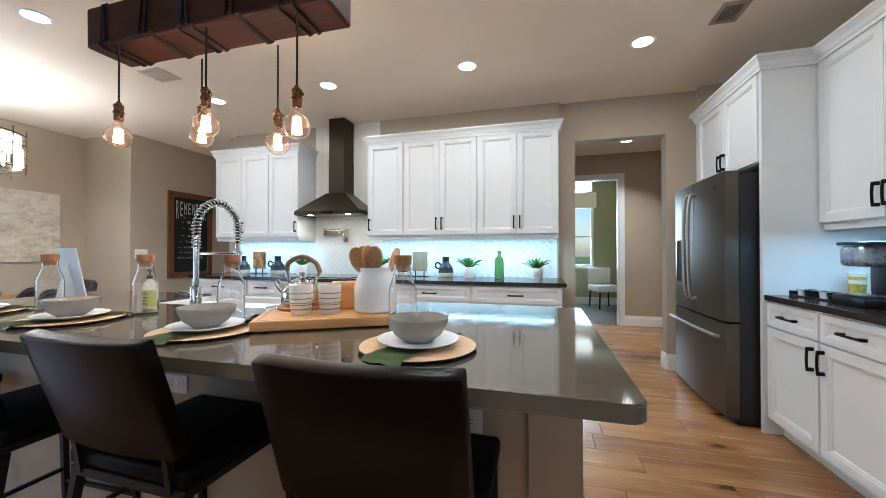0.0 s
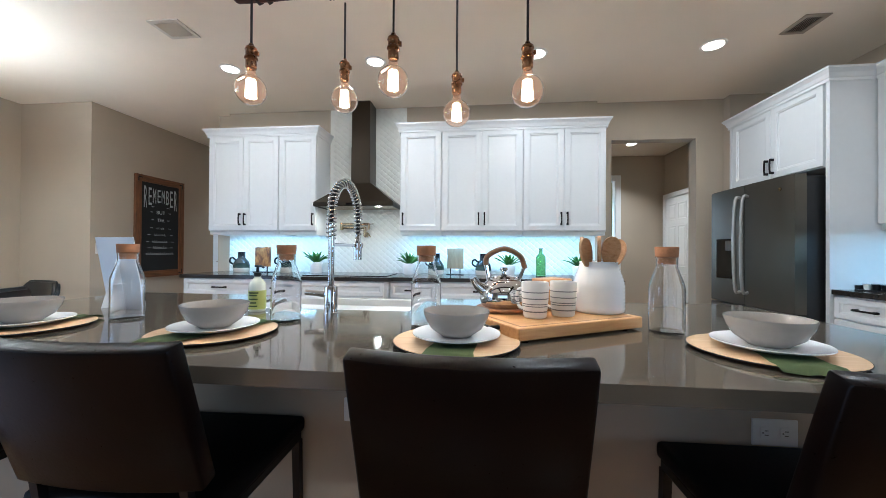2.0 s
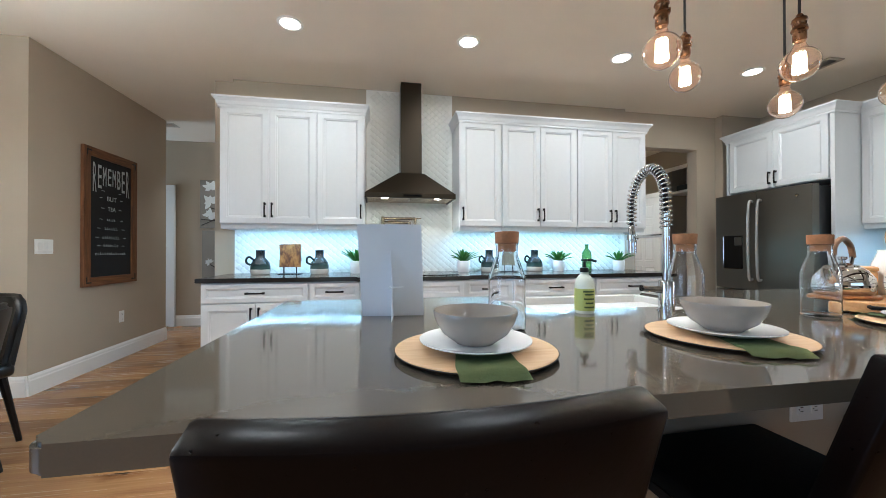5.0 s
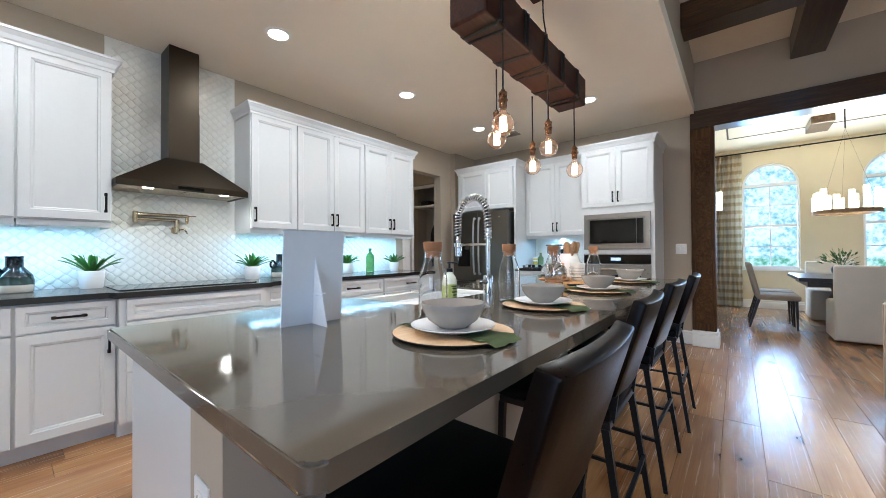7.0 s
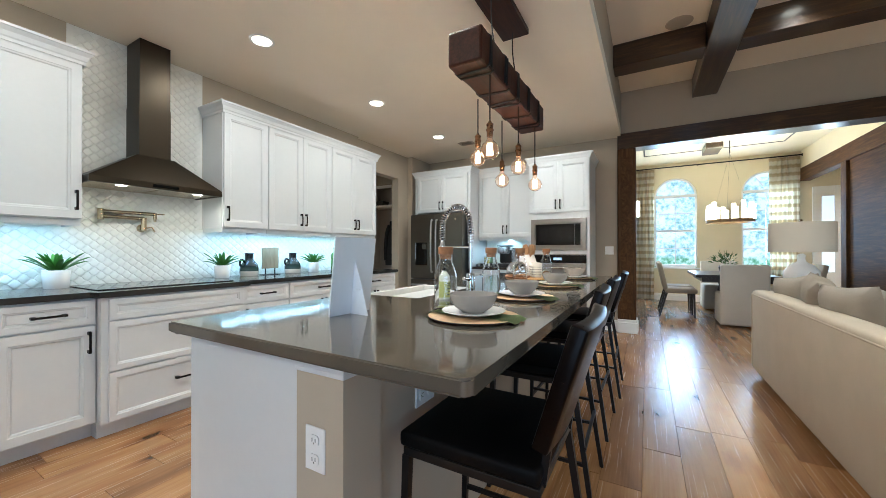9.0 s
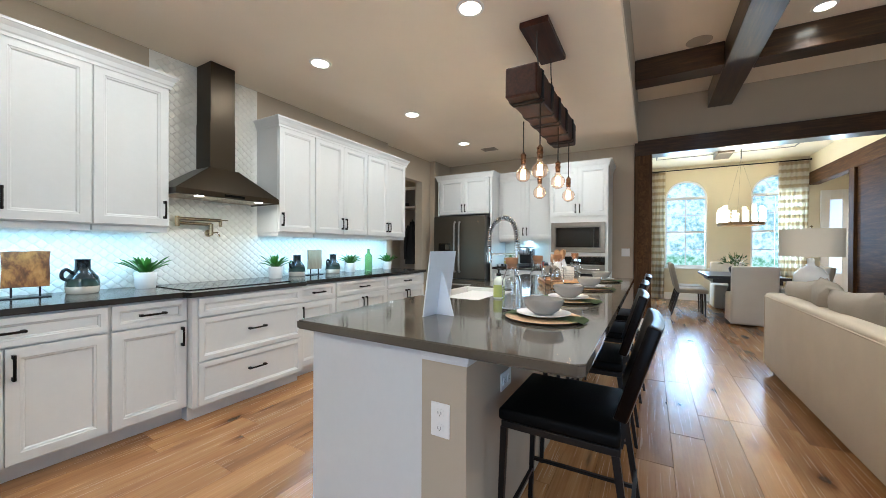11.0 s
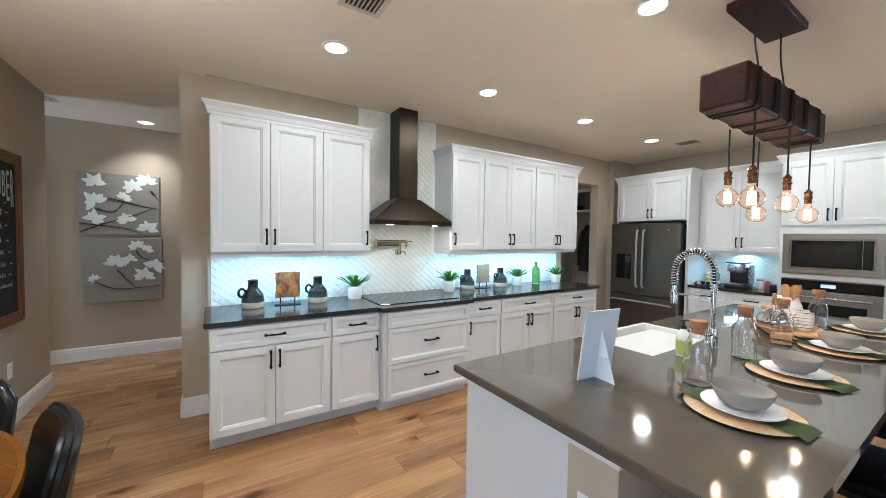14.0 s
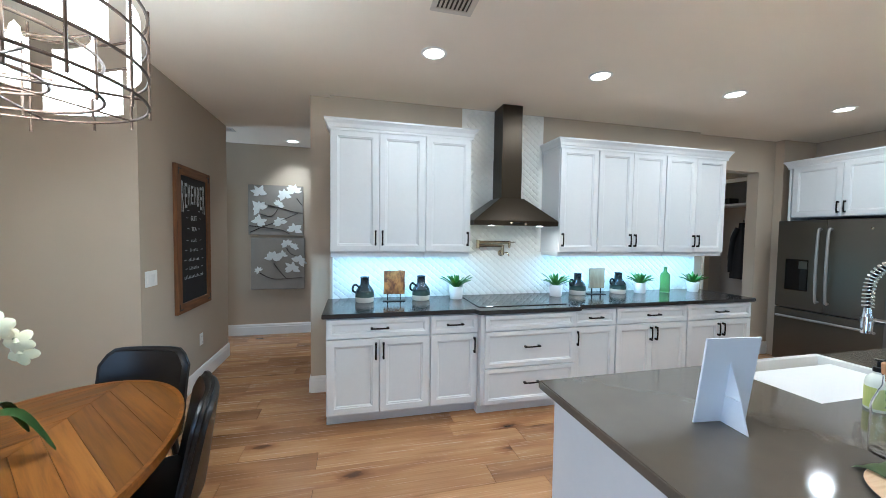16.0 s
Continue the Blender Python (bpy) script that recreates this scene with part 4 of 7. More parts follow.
# ---- stools ----
M_SEAT = simple("black_stool_leather", "060505", 0.55, Specular_IOR_Level=0.10, vary=0.25, grain=120, bump=0.15)
M_LEG = simple("dark_metal_leg", "151110", 0.45, 0.4, vary=0.15)
M_STOOLBACK = simple("espresso_leather_back", "0c0605", 0.30, vary=0.2, grain=140, bump=0.12, coarse=5, Specular_IOR_Level=0.10)
stool = thing("bar_stool", pose(-2.20, 1.03, 0), "black leather bar stool with a dark slab back and thin legs", "bar stool", "stools along the island")
bm = box(bmesh.new(), -0.225, -0.20, 0.588, 0.225, 0.215, 0.635, 0.014, 3)
part("seat", bm, M_SEAT, stool, "black padded seat", 40)
part("seat_frame", boxes((-0.215, -0.20, 0.560, 0.215, 0.205, 0.586), r=0.003), M_LEG, stool)
bm = box(bmesh.new(), -0.212, -0.021, 0.0, 0.212, 0.021, 0.328, 0.007, 2)
bmesh.ops.subdivide_edges(bm, edges=[e for e in bm.edges if abs(e.verts[0].co.x - e.verts[1].co.x) > 0.3], cuts=9)
for v in bm.verts:
    v.co.y += 0.34 * v.co.x * v.co.x - 0.005
moved(bm, Matrix.Translation((0, -0.205, 0.672)) @ Matrix.Rotation(radians(17), 4, "X"))
part("backrest", bm, M_STOOLBACK, stool, "dark espresso slab backrest", 40)
for s in (-1, 1):
    part("back_post", tube([(s * 0.17, -0.196, 0.575), (s * 0.17, -0.212, 0.69)], 0.013, 4), M_LEG, stool)
    part("leg", tube([(s * 0.205, -0.185, 0.562), (s * 0.225, -0.265, 0.0)], [0.017, 0.013], 4), M_LEG, stool, "thin dark back leg")
    part("leg", tube([(s * 0.205, 0.195, 0.562), (s * 0.21, 0.215, 0.0)], [0.017, 0.013], 4), M_LEG, stool, "thin dark front leg")
    part("stretcher", tube([(s * 0.216, -0.232, 0.23), (s * 0.208, 0.208, 0.23)], 0.010, 4), M_LEG, stool)
part("stretcher", tube([(-0.214, 0.207, 0.18), (0.214, 0.207, 0.18)], 0.010, 4), M_LEG, stool)
part("stretcher", tube([(-0.22, -0.23, 0.30), (0.22, -0.23, 0.30)], 0.010, 4), M_LEG, stool)
for x, y, a in ((-1.405, 1.078, 1.5), (-0.645, 1.08, -1), (0.097, 1.06, 1)):
    copy_thing(stool, pose(x, y, 0, 0, 0, a))

# ---- sink, tap ----
ZI = 0.914
sink = thing("farmhouse_sink", pose(0, 0, 0), "deep white ceramic farmhouse sink let into the island", "sink")
x0, x1, y0, y1, zt, zb, w = SX0 - 0.004, SX1 + 0.004, SY0 - 0.004, 2.13, 0.902, 0.66, 0.022
bm = bmesh.new()
def rect(a, b, c, d, z):
    return [bm.verts.new((a, b, z)), bm.verts.new((c, b, z)), bm.verts.new((c, d, z)), bm.verts.new((a, d, z))]
rings = [rect(x0, y0, x1, y1, zb - 0.02), rect(x0, y0, x1, y1, zt - 0.004), rect(x0 + 0.004, y0 + 0.004, x1 - 0.004, y1 - 0.004, zt), rect(x0 + w, y0 + w, x1 - w, y1 - w, zt), rect(x0 + w + 0.004, y0 + w + 0.004, x1 - w - 0.004, y1 - w - 0.004, zt - 0.005), rect(x0 + w + 0.012, y0 + w + 0.012, x1 - w - 0.012, y1 - w - 0.012, zb + 0.03), rect(x0 + w + 0.05, y0 + w + 0.05, x1 - w - 0.05, y1 - w - 0.05, zb)]
for a, b in zip(rings, rings[1:]):
    for k in range(4):
        bm.faces.new((a[k], a[(k + 1) % 4], b[(k + 1) % 4], b[k]))
bm.faces.new(rings[-1])
bm.faces.new(rings[0][::-1])
part("basin", bm, simple("white_fireclay", "d9d8d4", 0.2, vary=0.03, bump=0.01), sink)
part("drain", lathe([(0.0, 0.003), (0.03, 0.003), (0.042, 0.005), (0.045, 0.001)], 24, at=((x0 + x1) / 2, 1.86, zb)), M_CHROME, sink, "chrome drain", 40)

tap = thing("spring_tap", pose(-1.225, 1.575, ZI), "tall chrome spring-neck kitchen tap", "tap")
part("base", lathe([(0.0, 0.0), (0.031, 0.0), (0.031, 0.004), (0.027, 0.006), (0.026, 0.105), (0.024, 0.11), (0.014, 0.112), (0.0, 0.112)], 24), M_CHROME, tap, "", 40)
part("stem", tube([(0, 0, 0.11), (0, 0, 0.36)], 0.0125, 14), M_CHROME, tap, "", 40)
neck = [(0, 0, 0.30), (0, 0, 0.38), (0.002, 0.01, 0.46), (0.01, 0.05, 0.518), (0.022, 0.105, 0.540), (0.026, 0.168, 0.518), (0.031, 0.212, 0.46), (0.032, 0.222, 0.39), (0.032, 0.222, 0.325)]
path = spline(neck, 26)
part("hose", tube(path, 0.0085, 8), M_LEG, tap, "", 60)
coil, turn = [], 0.0
side = None
for i in range(len(path) - 1):
    d = (path[i + 1] - path[i]).normalized()
    if side is None:
        side = d.orthogonal().normalized()
    side = (side - d * side.dot(d)).normalized()
    up = d.cross(side)
    for k in range(6):
        p = path[i].lerp(path[i + 1], k / 6)
        turn += (path[i + 1] - path[i]).length / 6 / 0.0168 * 2 * math.pi
        coil.append(p + 0.0168 * (math.cos(turn) * side + math.sin(turn) * up))
part("spring", tube(coil, 0.0044, 6), M_CHROME, tap, "coiled chrome spring", 80)
part("spray_head", lathe([(0.0, -0.115), (0.019, -0.115), (0.020, -0.05), (0.015, -0.035), (0.012, 0.0), (0.0, 0.0)], 18, at=(0.032, 0.222, 0.325)), M_CHROME, tap, "", 40)
part("holder_arm", tube([(0, 0, 0.275), (0.032, 0.222, 0.275)], 0.007, 8), M_CHROME, tap, "", 40)
part("holder_ring", lathe([(0.022, -0.01), (0.025, -0.01), (0.025, 0.01), (0.022, 0.01), (0.022, -0.01)], 18, at=(0.032, 0.222, 0.275)), M_CHROME, tap, "", 40)
part("lever", tube([(-0.024, 0, 0.075), (-0.055, 0, 0.078), (-0.105, -0.004, 0.082)], [0.014, 0.012, 0.011], 10), M_CHROME, tap, "", 40)

# ---- place settings ----
M_CHARGER = wood("pale_wood_charger", [(0.3, srgb("b9946a")), (0.5, srgb("ccab82")), (0.75, srgb("dcc29c"))], 7, rough=0.5, bump=0.1)
M_PLATE = simple("white_porcelain", "f1f1f1", 0.12, vary=0.02, bump=0.01)
M_BOWL = simple("grey_stoneware", "9a928a", 0.10, vary=0.06, grain=50, bump=0.02)
M_NAPKIN = simple("green_linen", "64734a", 0.9, vary=0.18, grain=300, bump=0.5)


def napkin_mesh():
    """A folded cloth laid across the charger under the plate, with both ends showing."""
    bm = bmesh.new()
    nx, ny = 6, 30
    rows = []
    for j in range(ny + 1):
        v = -1 + 2 * j / ny
        r = 0.188 * v
        z = 0.0095 + 0.0025 * min(1, abs(r) / 0.16) if abs(r) < 0.170 else max(0.001, 0.012 - (abs(r) - 0.170) * 0.9)
        ripple = 0.0022 if abs(r) > 0.13 else 0.0
        rows.append([bm.verts.new(((i / nx - 0.5) * (0.105 + 0.016 * abs(v)) + 0.004 * math.sin(6 * v), -r, z + ripple * math.sin(2.4 * i + 7 * v) + 0.0042)) for i in range(nx + 1)])
    for a, b in zip(rows, rows[1:]):
        for i in range(nx):
            bm.faces.new((a[i], a[i + 1], b[i + 1], b[i]))
    bmesh.ops.solidify(bm, geom=bm.faces[:], thickness=0.004)
    return bm


for k, (x, y, turn) in enumerate(((-2.055, 1.172, -4), (-1.415, 1.185, -16), (-0.693, 1.168, -2), (0.09, 1.17, -11))):
    charger = thing("charger", pose(x, y, ZI), "round pale wooden charger plate on the island", "charger plate", "place settings")
    part("disc", lathe([(0.0, 0.0), (0.115, 0.0), (0.130, 0.002), (0.162, 0.008), (0.1705, 0.0112), (0.1685, 0.0125), (0.158, 0.0105), (0.0, 0.0085)], 48), M_CHARGER, charger, "", 40)
    # near-black ring just below the disc's pale edge
    part("rim", lathe([(0.150, 0.0045), (0.163, 0.0062), (0.1722, 0.0094), (0.1722, 0.0108), (0.1708, 0.0111), (0.160, 0.0076)], 48), M_CORD, charger, "near-black ring at rim and underside", 40)
    n = thing("napkin", pose(x, y, ZI, 0, 0, turn), "folded green linen napkin between charger and plate", "napkin", "place settings")
    part("cloth", napkin_mesh(), M_NAPKIN, n, "", 60)
    pl = thing("plate", pose(x, y, ZI + 0.0155), "white porcelain dinner plate", "plate", "place settings")
    part("dish", lathe([(0.0, 0.0), (0.070, 0.0), (0.075, 0.004), (0.110, 0.010), (0.119, 0.014), (0.119, 0.0165), (0.109, 0.0135), (0.077, 0.0075), (0.0, 0.006)], 48), M_PLATE, pl, "", 40)
    bo = thing("bowl", pose(x, y, ZI + 0.0225), "glazed warm grey stoneware bowl", "bowl", "place settings")
    part("vessel", lathe([(0.0, 0.0), (0.042, 0.0), (0.046, 0.004), (0.071, 0.022), (0.085, 0.047), (0.0905, 0.067), (0.0895, 0.0695), (0.087, 0.067), (0.080, 0.047), (0.065, 0.024), (0.042, 0.010), (0.0, 0.008)], 48), M_BOWL, bo, "", 40)

# ---- cork-stoppered bottles ----
M_GLASS = glass("clear_glass", "ffffff", 0.0, 1.06, 0.9)
M_CORK = simple("cork", "9c6c48", 0.85, vary=0.25, grain=140, bump=0.4)


def carafe(x, y, s=1.0):
    t = thing("glass_bottle", pose(x, y, ZI), "clear glass carafe with a cork stopper on the island", "bottle", "carafes")
    out = [(0.0, 0.0), (0.046, 0.0), (0.0505, 0.004), (0.0505, 0.135), (0.049, 0.15), (0.036, 0.19), (0.030, 0.205), (0.030, 0.232), (0.033, 0.238)]
    inn = [(0.030, 0.238), (0.0275, 0.232), (0.0275, 0.205), (0.034, 0.187), (0.047, 0.147), (0.0482, 0.135), (0.0482, 0.010), (0.0, 0.008)]
    g = part("vessel", lathe([(r * s, z * s) for r, z in out + inn], 40), M_GLASS, t, "", 50)
    g.visible_shadow = False
    part("stopper", lathe([(0.0, 0.215 * s), (0.024 * s, 0.215 * s), (0.0245 * s, 0.236 * s), (0.032 * s, 0.239 * s), (0.0335 * s, 0.268 * s), (0.032 * s, 0.270 * s), (0.0, 0.270 * s)], 28), M_CORK, t, "round cork stopper", 40)


for x, y in ((-1.91, 1.372), (-1.315, 1.40), (-0.81, 1.384), (-0.045, 1.386)):
    carafe(x, y)

# ---- easel-backed card ----
M_CARD = simple("white_card", "eceef2", 0.6, vary=0.02, bump=0.02)
card = thing("display_card", pose(0, 0, ZI), "white display board standing on its cardboard easel back", "display board")
a, b, top = Vector((-2.312, 1.654, 0)), Vector((-2.108, 1.635, 0)), Vector((0.02, 0.055, 0.30))
along = (b - a).normalized()
back = Vector((along.y, -along.x, 0))
bm = bmesh.new()
lean = Vector((0.048 * back.x - 0.010, 0.048 * back.y, 0.303))
lo = [a, b, b + back * -0.006, a + back * -0.006]
v0 = [bm.verts.new(p) for p in lo]
v1 = [bm.verts.new(p + lean) for p in lo]
bm.faces.new(v0[::-1]); bm.faces.new(v1)
for k in range(4):
    bm.faces.new((v0[k], v0[(k + 1) % 4], v1[(k + 1) % 4], v1[k]))
part("board", bm, M_CARD, card)
mid = a.lerp(b, 0.5)
foot = mid + back * 0.100
pts = [mid + lean * 0.72 + back * 0.001, mid + back * 0.066 + Vector((0, 0, 0.118)), foot, mid + back * 0.002]
bm = bmesh.new()
q0 = [bm.verts.new(p - along * 0.0015) for p in pts]
q1 = [bm.verts.new(p + along * 0.0015) for p in pts]
bm.faces.new(q0[::-1]); bm.faces.new(q1)
for k in range(len(pts)):
    bm.faces.new((q0[k], q0[(k + 1) % len(pts)], q1[(k + 1) % len(pts)], q1[k]))
part("easel_leg", bm, M_CARD, card)
bm = prism([(-0.035, 0.0), (0.012, 0.0), (0.012, 0.035), (0.0, 0.045)], 0, 0.002, axis="z")
moved(bm, Matrix.Translation(mid + back * 0.024 + Vector((0, 0, 0.098))) @ Matrix.Rotation(math.atan2(along.y, along.x) + math.pi, 4, "Z"))
part("easel_tab", bm, M_CARD, card)

# ---- hand soap ----
M_SOAP = simple("cloudy_white_plastic", "e8ead8", 0.25, vary=0.04, bump=0)
M_LABEL = simple("lime_label", "b9c06a", 0.5, vary=0.06)
M_INK = simple("dark_green_ink", "4c5a2a", 0.6)
soap = thing("soap_dispenser", pose(-1.545, 1.585, ZI), "lime-labelled hand soap bottle with a black pump", "soap bottle")
part("bottle", lathe([(0.0, 0.0), (0.030, 0.0), (0.033, 0.004), (0.033, 0.100), (0.030, 0.116), (0.020, 0.130), (0.014, 0.135), (0.013, 0.142), (0.0, 0.142)], 28), M_SOAP, soap, "", 40)
lb = part("label", lathe([(0.0334, 0.010), (0.0336, 0.010), (0.0336, 0.086), (0.0334, 0.086)], 28), M_LABEL, soap, "lime green paper label")
for z, w in ((0.074, 0.9), (0.064, 0.7), (0.048, 0.8), (0.034, 0.6), (0.020, 0.75)):
    bm = bmesh.new()
    n = 8
    va = [[bm.verts.new((0.0339 * math.sin((k / n - 0.5) * 1.5 * w + q), -0.0339 * math.cos((k / n - 0.5) * 1.5 * w + q), z + dz)) for k in range(n + 1)] for dz in (0, 0.006) for q in (0.0,)]
    for k in range(n):
        bm.faces.new((va[0][k], va[0][k + 1], va[1][k + 1], va[1][k]))
    part("print", bm, M_INK, lb)
part("pump", lathe([(0.0, 0.142), (0.015, 0.142), (0.015, 0.158), (0.006, 0.160), (0.005, 0.180), (0.012, 0.182), (0.012, 0.188), (0.0, 0.190)], 18), M_LEG, soap, "black pump", 40)
part("nozzle", tube([(0, 0, 0.185), (0.022, -0.01, 0.185), (0.036, -0.016, 0.180)], 0.0045, 8), M_LEG, soap, "", 60)

# ---- tray with tea things ----
M_BOARD = wood("bamboo_board", [(0.3, srgb("b37b45")), (0.5, srgb("cf9c63")), (0.75, srgb("e0b880"))], 6, rough=0.42, bump=0.08)
TR = pose(-0.39, 1.435, ZI, 0, 0, 30)
tray = thing("serving_board", TR, "thick bamboo serving board with black end handles", "serving board")
part("board", box(bmesh.new(), -0.245, -0.155, 0.006, 0.245, 0.155, 0.042, 0.004, 2), M_BOARD, tray)
# groove is not cut: thin darker strips lie on the board
part("groove", boxes((-0.225, -0.138, 0.0421, 0.225, -0.132, 0.0425), (-0.225, 0.132, 0.0421, 0.225, 0.138, 0.0425), (-0.225, -0.131, 0.0421, -0.219, 0.131, 0.0425), (0.219, -0.131, 0.0421, 0.225, 0.131, 0.0425)), wood("groove_strip_wood", [(0.3, srgb("8a5a30")), (0.7, srgb("a87440"))], 6), tray, "darker strips marking the juice groove")
for x in (-0.2, 0.2):
    for y in (-0.12, 0.12):
        part("foot", lathe([(0, 0), (0.012, 0), (0.012, 0.007)], 12, at=(x, y, 0)), M_LEG, tray)
for s in (-1, 1):
    part("handle", tube([(s * 0.246, -0.06, 0.028), (s * 0.278, -0.055, 0.028), (s * 0.278, 0.055, 0.028), (s * 0.246, 0.06, 0.028)], 0.007, 8), M_LEG, tray, "black metal handle", 60)
ZT = 0.0428


def on_tray(u, v, turn=0):
    return TR @ pose(u, v, ZT, 0, 0, turn)


M_STRIPE = Nodes("striped_stoneware")
v = M_STRIPE.coords((1, 1, 1))
sep = M_STRIPE.add("ShaderNodeSeparateXYZ")
M_STRIPE.put(sep, "Vector", v)
cols = M_STRIPE.ramp(M_STRIPE.range(sep.outputs["Z"], 0.0, 10.0), [(0.0, srgb("e6e0d6"))])
ramp = M_STRIPE.t.nodes[-1]
ramp.color_ramp.interpolation = "CONSTANT"
mul = M_STRIPE.add("ShaderNodeMath")
mul.operation = "MULTIPLY"
mul.inputs[1].default_value = 10.0
M_STRIPE.t.links.new(sep.outputs["Z"], mul.inputs[0])
M_STRIPE.t.links.new(mul.outputs[0], ramp.inputs[0])
el = ramp.color_ramp.elements
el[0].position = 0.0
el[1].position = 0.19
el[1].color = srgb("75716d")
for p, c in ((0.23, "e6e0d6"), (0.36, "75716d"), (0.39, "e6e0d6"), (0.43, "75716d"), (0.46, "e6e0d6"), (0.60, "75716d"), (0.63, "e6e0d6"), (0.80, "75716d"), (0.83, "e6e0d6")):
    e = el.new(p)
    e.color = srgb(c)
M_STRIPE.set(Base_Color=ramp.outputs[0], Roughness=0.3)
M_STRIPE = M_STRIPE.mat
M_COFFEE = simple("dark_glaze", "241c18", 0.2)
for u, v, turn in ((-0.092, -0.031, 120), (0.014, -0.042, 126)):
    mug = thing("mug", on_tray(u, v, turn), "grey-striped white stoneware mug on the board", "mug", "striped mugs")
    mug.scale = (0.90, 0.90, 1.0)
    part("beans", lathe([(0.0, 0.106), (0.02, 0.104), (0.0425, 0.099)], 24), M_COFFEE, mug, "dark coffee beans", 60)
    part("cup", lathe([(0.0, 0.0), (0.036, 0.0), (0.040, 0.004), (0.046, 0.055), (0.0475, 0.110), (0.0455, 0.113), (0.0435, 0.110), (0.042, 0.055), (0.036, 0.008), (0.0, 0.006)], 32), M_STRIPE, mug, "", 40)
    part("lining", lathe([(0.0432, 0.106), (0.0416, 0.05), (0.035, 0.009), (0.0, 0.0075)], 28), M_COFFEE, mug, "dark glazed inside", 60)
    part("handle", tube(spline([(0.044, 0, 0.088), (0.064, 0, 0.083), (0.070, 0, 0.058), (0.060, 0, 0.030), (0.042, 0, 0.022)], 6), 0.006, 8), M_STRIPE, mug, "", 60)

M_TRIVET = wood("trivet_wood", [(0.3, srgb("7a4a26")), (0.5, srgb("9a6436")), (0.75, srgb("b98450"))], 7, rough=0.4, bump=0.1)
ket = thing("kettle", on_tray(-0.107, 0.125, 162) @ pose(0, 0, 0.014), "polished steel whistling kettle with a wooden handle", "kettle")
part("body", lathe([(0.0, 0.0), (0.072, 0.0), (0.080, 0.006), (0.086, 0.03), (0.082, 0.06), (0.064, 0.088), (0.048, 0.10), (0.0, 0.10)], 40), M_CHROME, ket, "mirror-bright steel body", 40)
part("lid", lathe([(0.048, 0.0985), (0.044, 0.106), (0.02, 0.114), (0.008, 0.116), (0.007, 0.124), (0.014, 0.130), (0.012, 0.138), (0.0, 0.140)], 28), M_CHROME, ket, "domed lid", 40)
part("spout", tube(spline([(0.068, 0, 0.055), (0.095, 0, 0.075), (0.112, 0, 0.102)], 6), [0.022, 0.021, 0.020, 0.019, 0.018, 0.017, 0.016, 0.015, 0.015, 0.014, 0.014, 0.013, 0.013], 14), M_CHROME, ket, "", 50)
part("handle_post", tube([(0.055, 0, 0.09), (0.066, 0, 0.15)], 0.007, 8), M_CHROME, ket)
part("handle_post", tube([(-0.055, 0, 0.09), (-0.075, 0, 0.14)], 0.007, 8), M_CHROME, ket)
M_KWOOD = wood("kettle_wood", [(0.3, srgb("6e4a30")), (0.7, srgb("9a7350"))], 8, rough=0.4)
part("handle", tube(spline([(0.066, 0, 0.145), (0.058, 0, 0.180), (0.0, 0, 0.205), (-0.058, 0, 0.180), (-0.078, 0, 0.135)], 6), 0.010, 10), M_KWOOD, ket, "curved wooden grip", 60)

trivet = thing("trivet", on_tray(-0.107, 0.125), "round brown wooden trivet under the kettle", "trivet")
part("disc", lathe([(0.0, 0.0), (0.092, 0.0), (0.098, 0.004), (0.098, 0.011), (0.094, 0.0138), (0.0, 0.0138)], 40), M_TRIVET, trivet, "", 40)
wbox = thing("wooden_box", on_tray(0.075, 0.085, 4), "small pale wooden tea box on the board", "box")
part("body", box(bmesh.new(), -0.055, -0.042, 0.0, 0.055, 0.042, 0.094, 0.003, 1), M_BOARD, wbox)
part("lid", box(bmesh.new(), -0.058, -0.045, 0.0945, 0.058, 0.045, 0.112, 0.004, 1), M_BOARD, wbox, "close-fitting lid")

crock = thing("utensil_crock", on_tray(0.191, -0.023), "ribbed white ceramic crock full of wooden spoons", "utensil crock")
prof = [(0.0, 0.0), (0.072, 0.0), (0.078, 0.006)]
for k in range(24):
    z = 0.012 + k * 0.0062
    r = 0.079 if z < 0.09 else 0.079 - 0.022 * ((z - 0.09) / 0.075) ** 1.4
    prof.append((r + (0.0010 if k % 2 else -0.0006), z))
prof += [(0.058, 0.168), (0.060, 0.176), (0.056, 0.176), (0.052, 0.165), (0.07, 0.10), (0.07, 0.01), (0.0, 0.008)]
part("pot", lathe([(r_ * 1.08, z_ * 1.0) for r_, z_ in prof], 40), M_CERAMIC, crock, "", 50)
M_SPOON = wood("spoon_wood", [(0.3, srgb("96693f")), (0.5, srgb("b58a60")), (0.75, srgb("c9a47c"))], 9, rough=0.5)
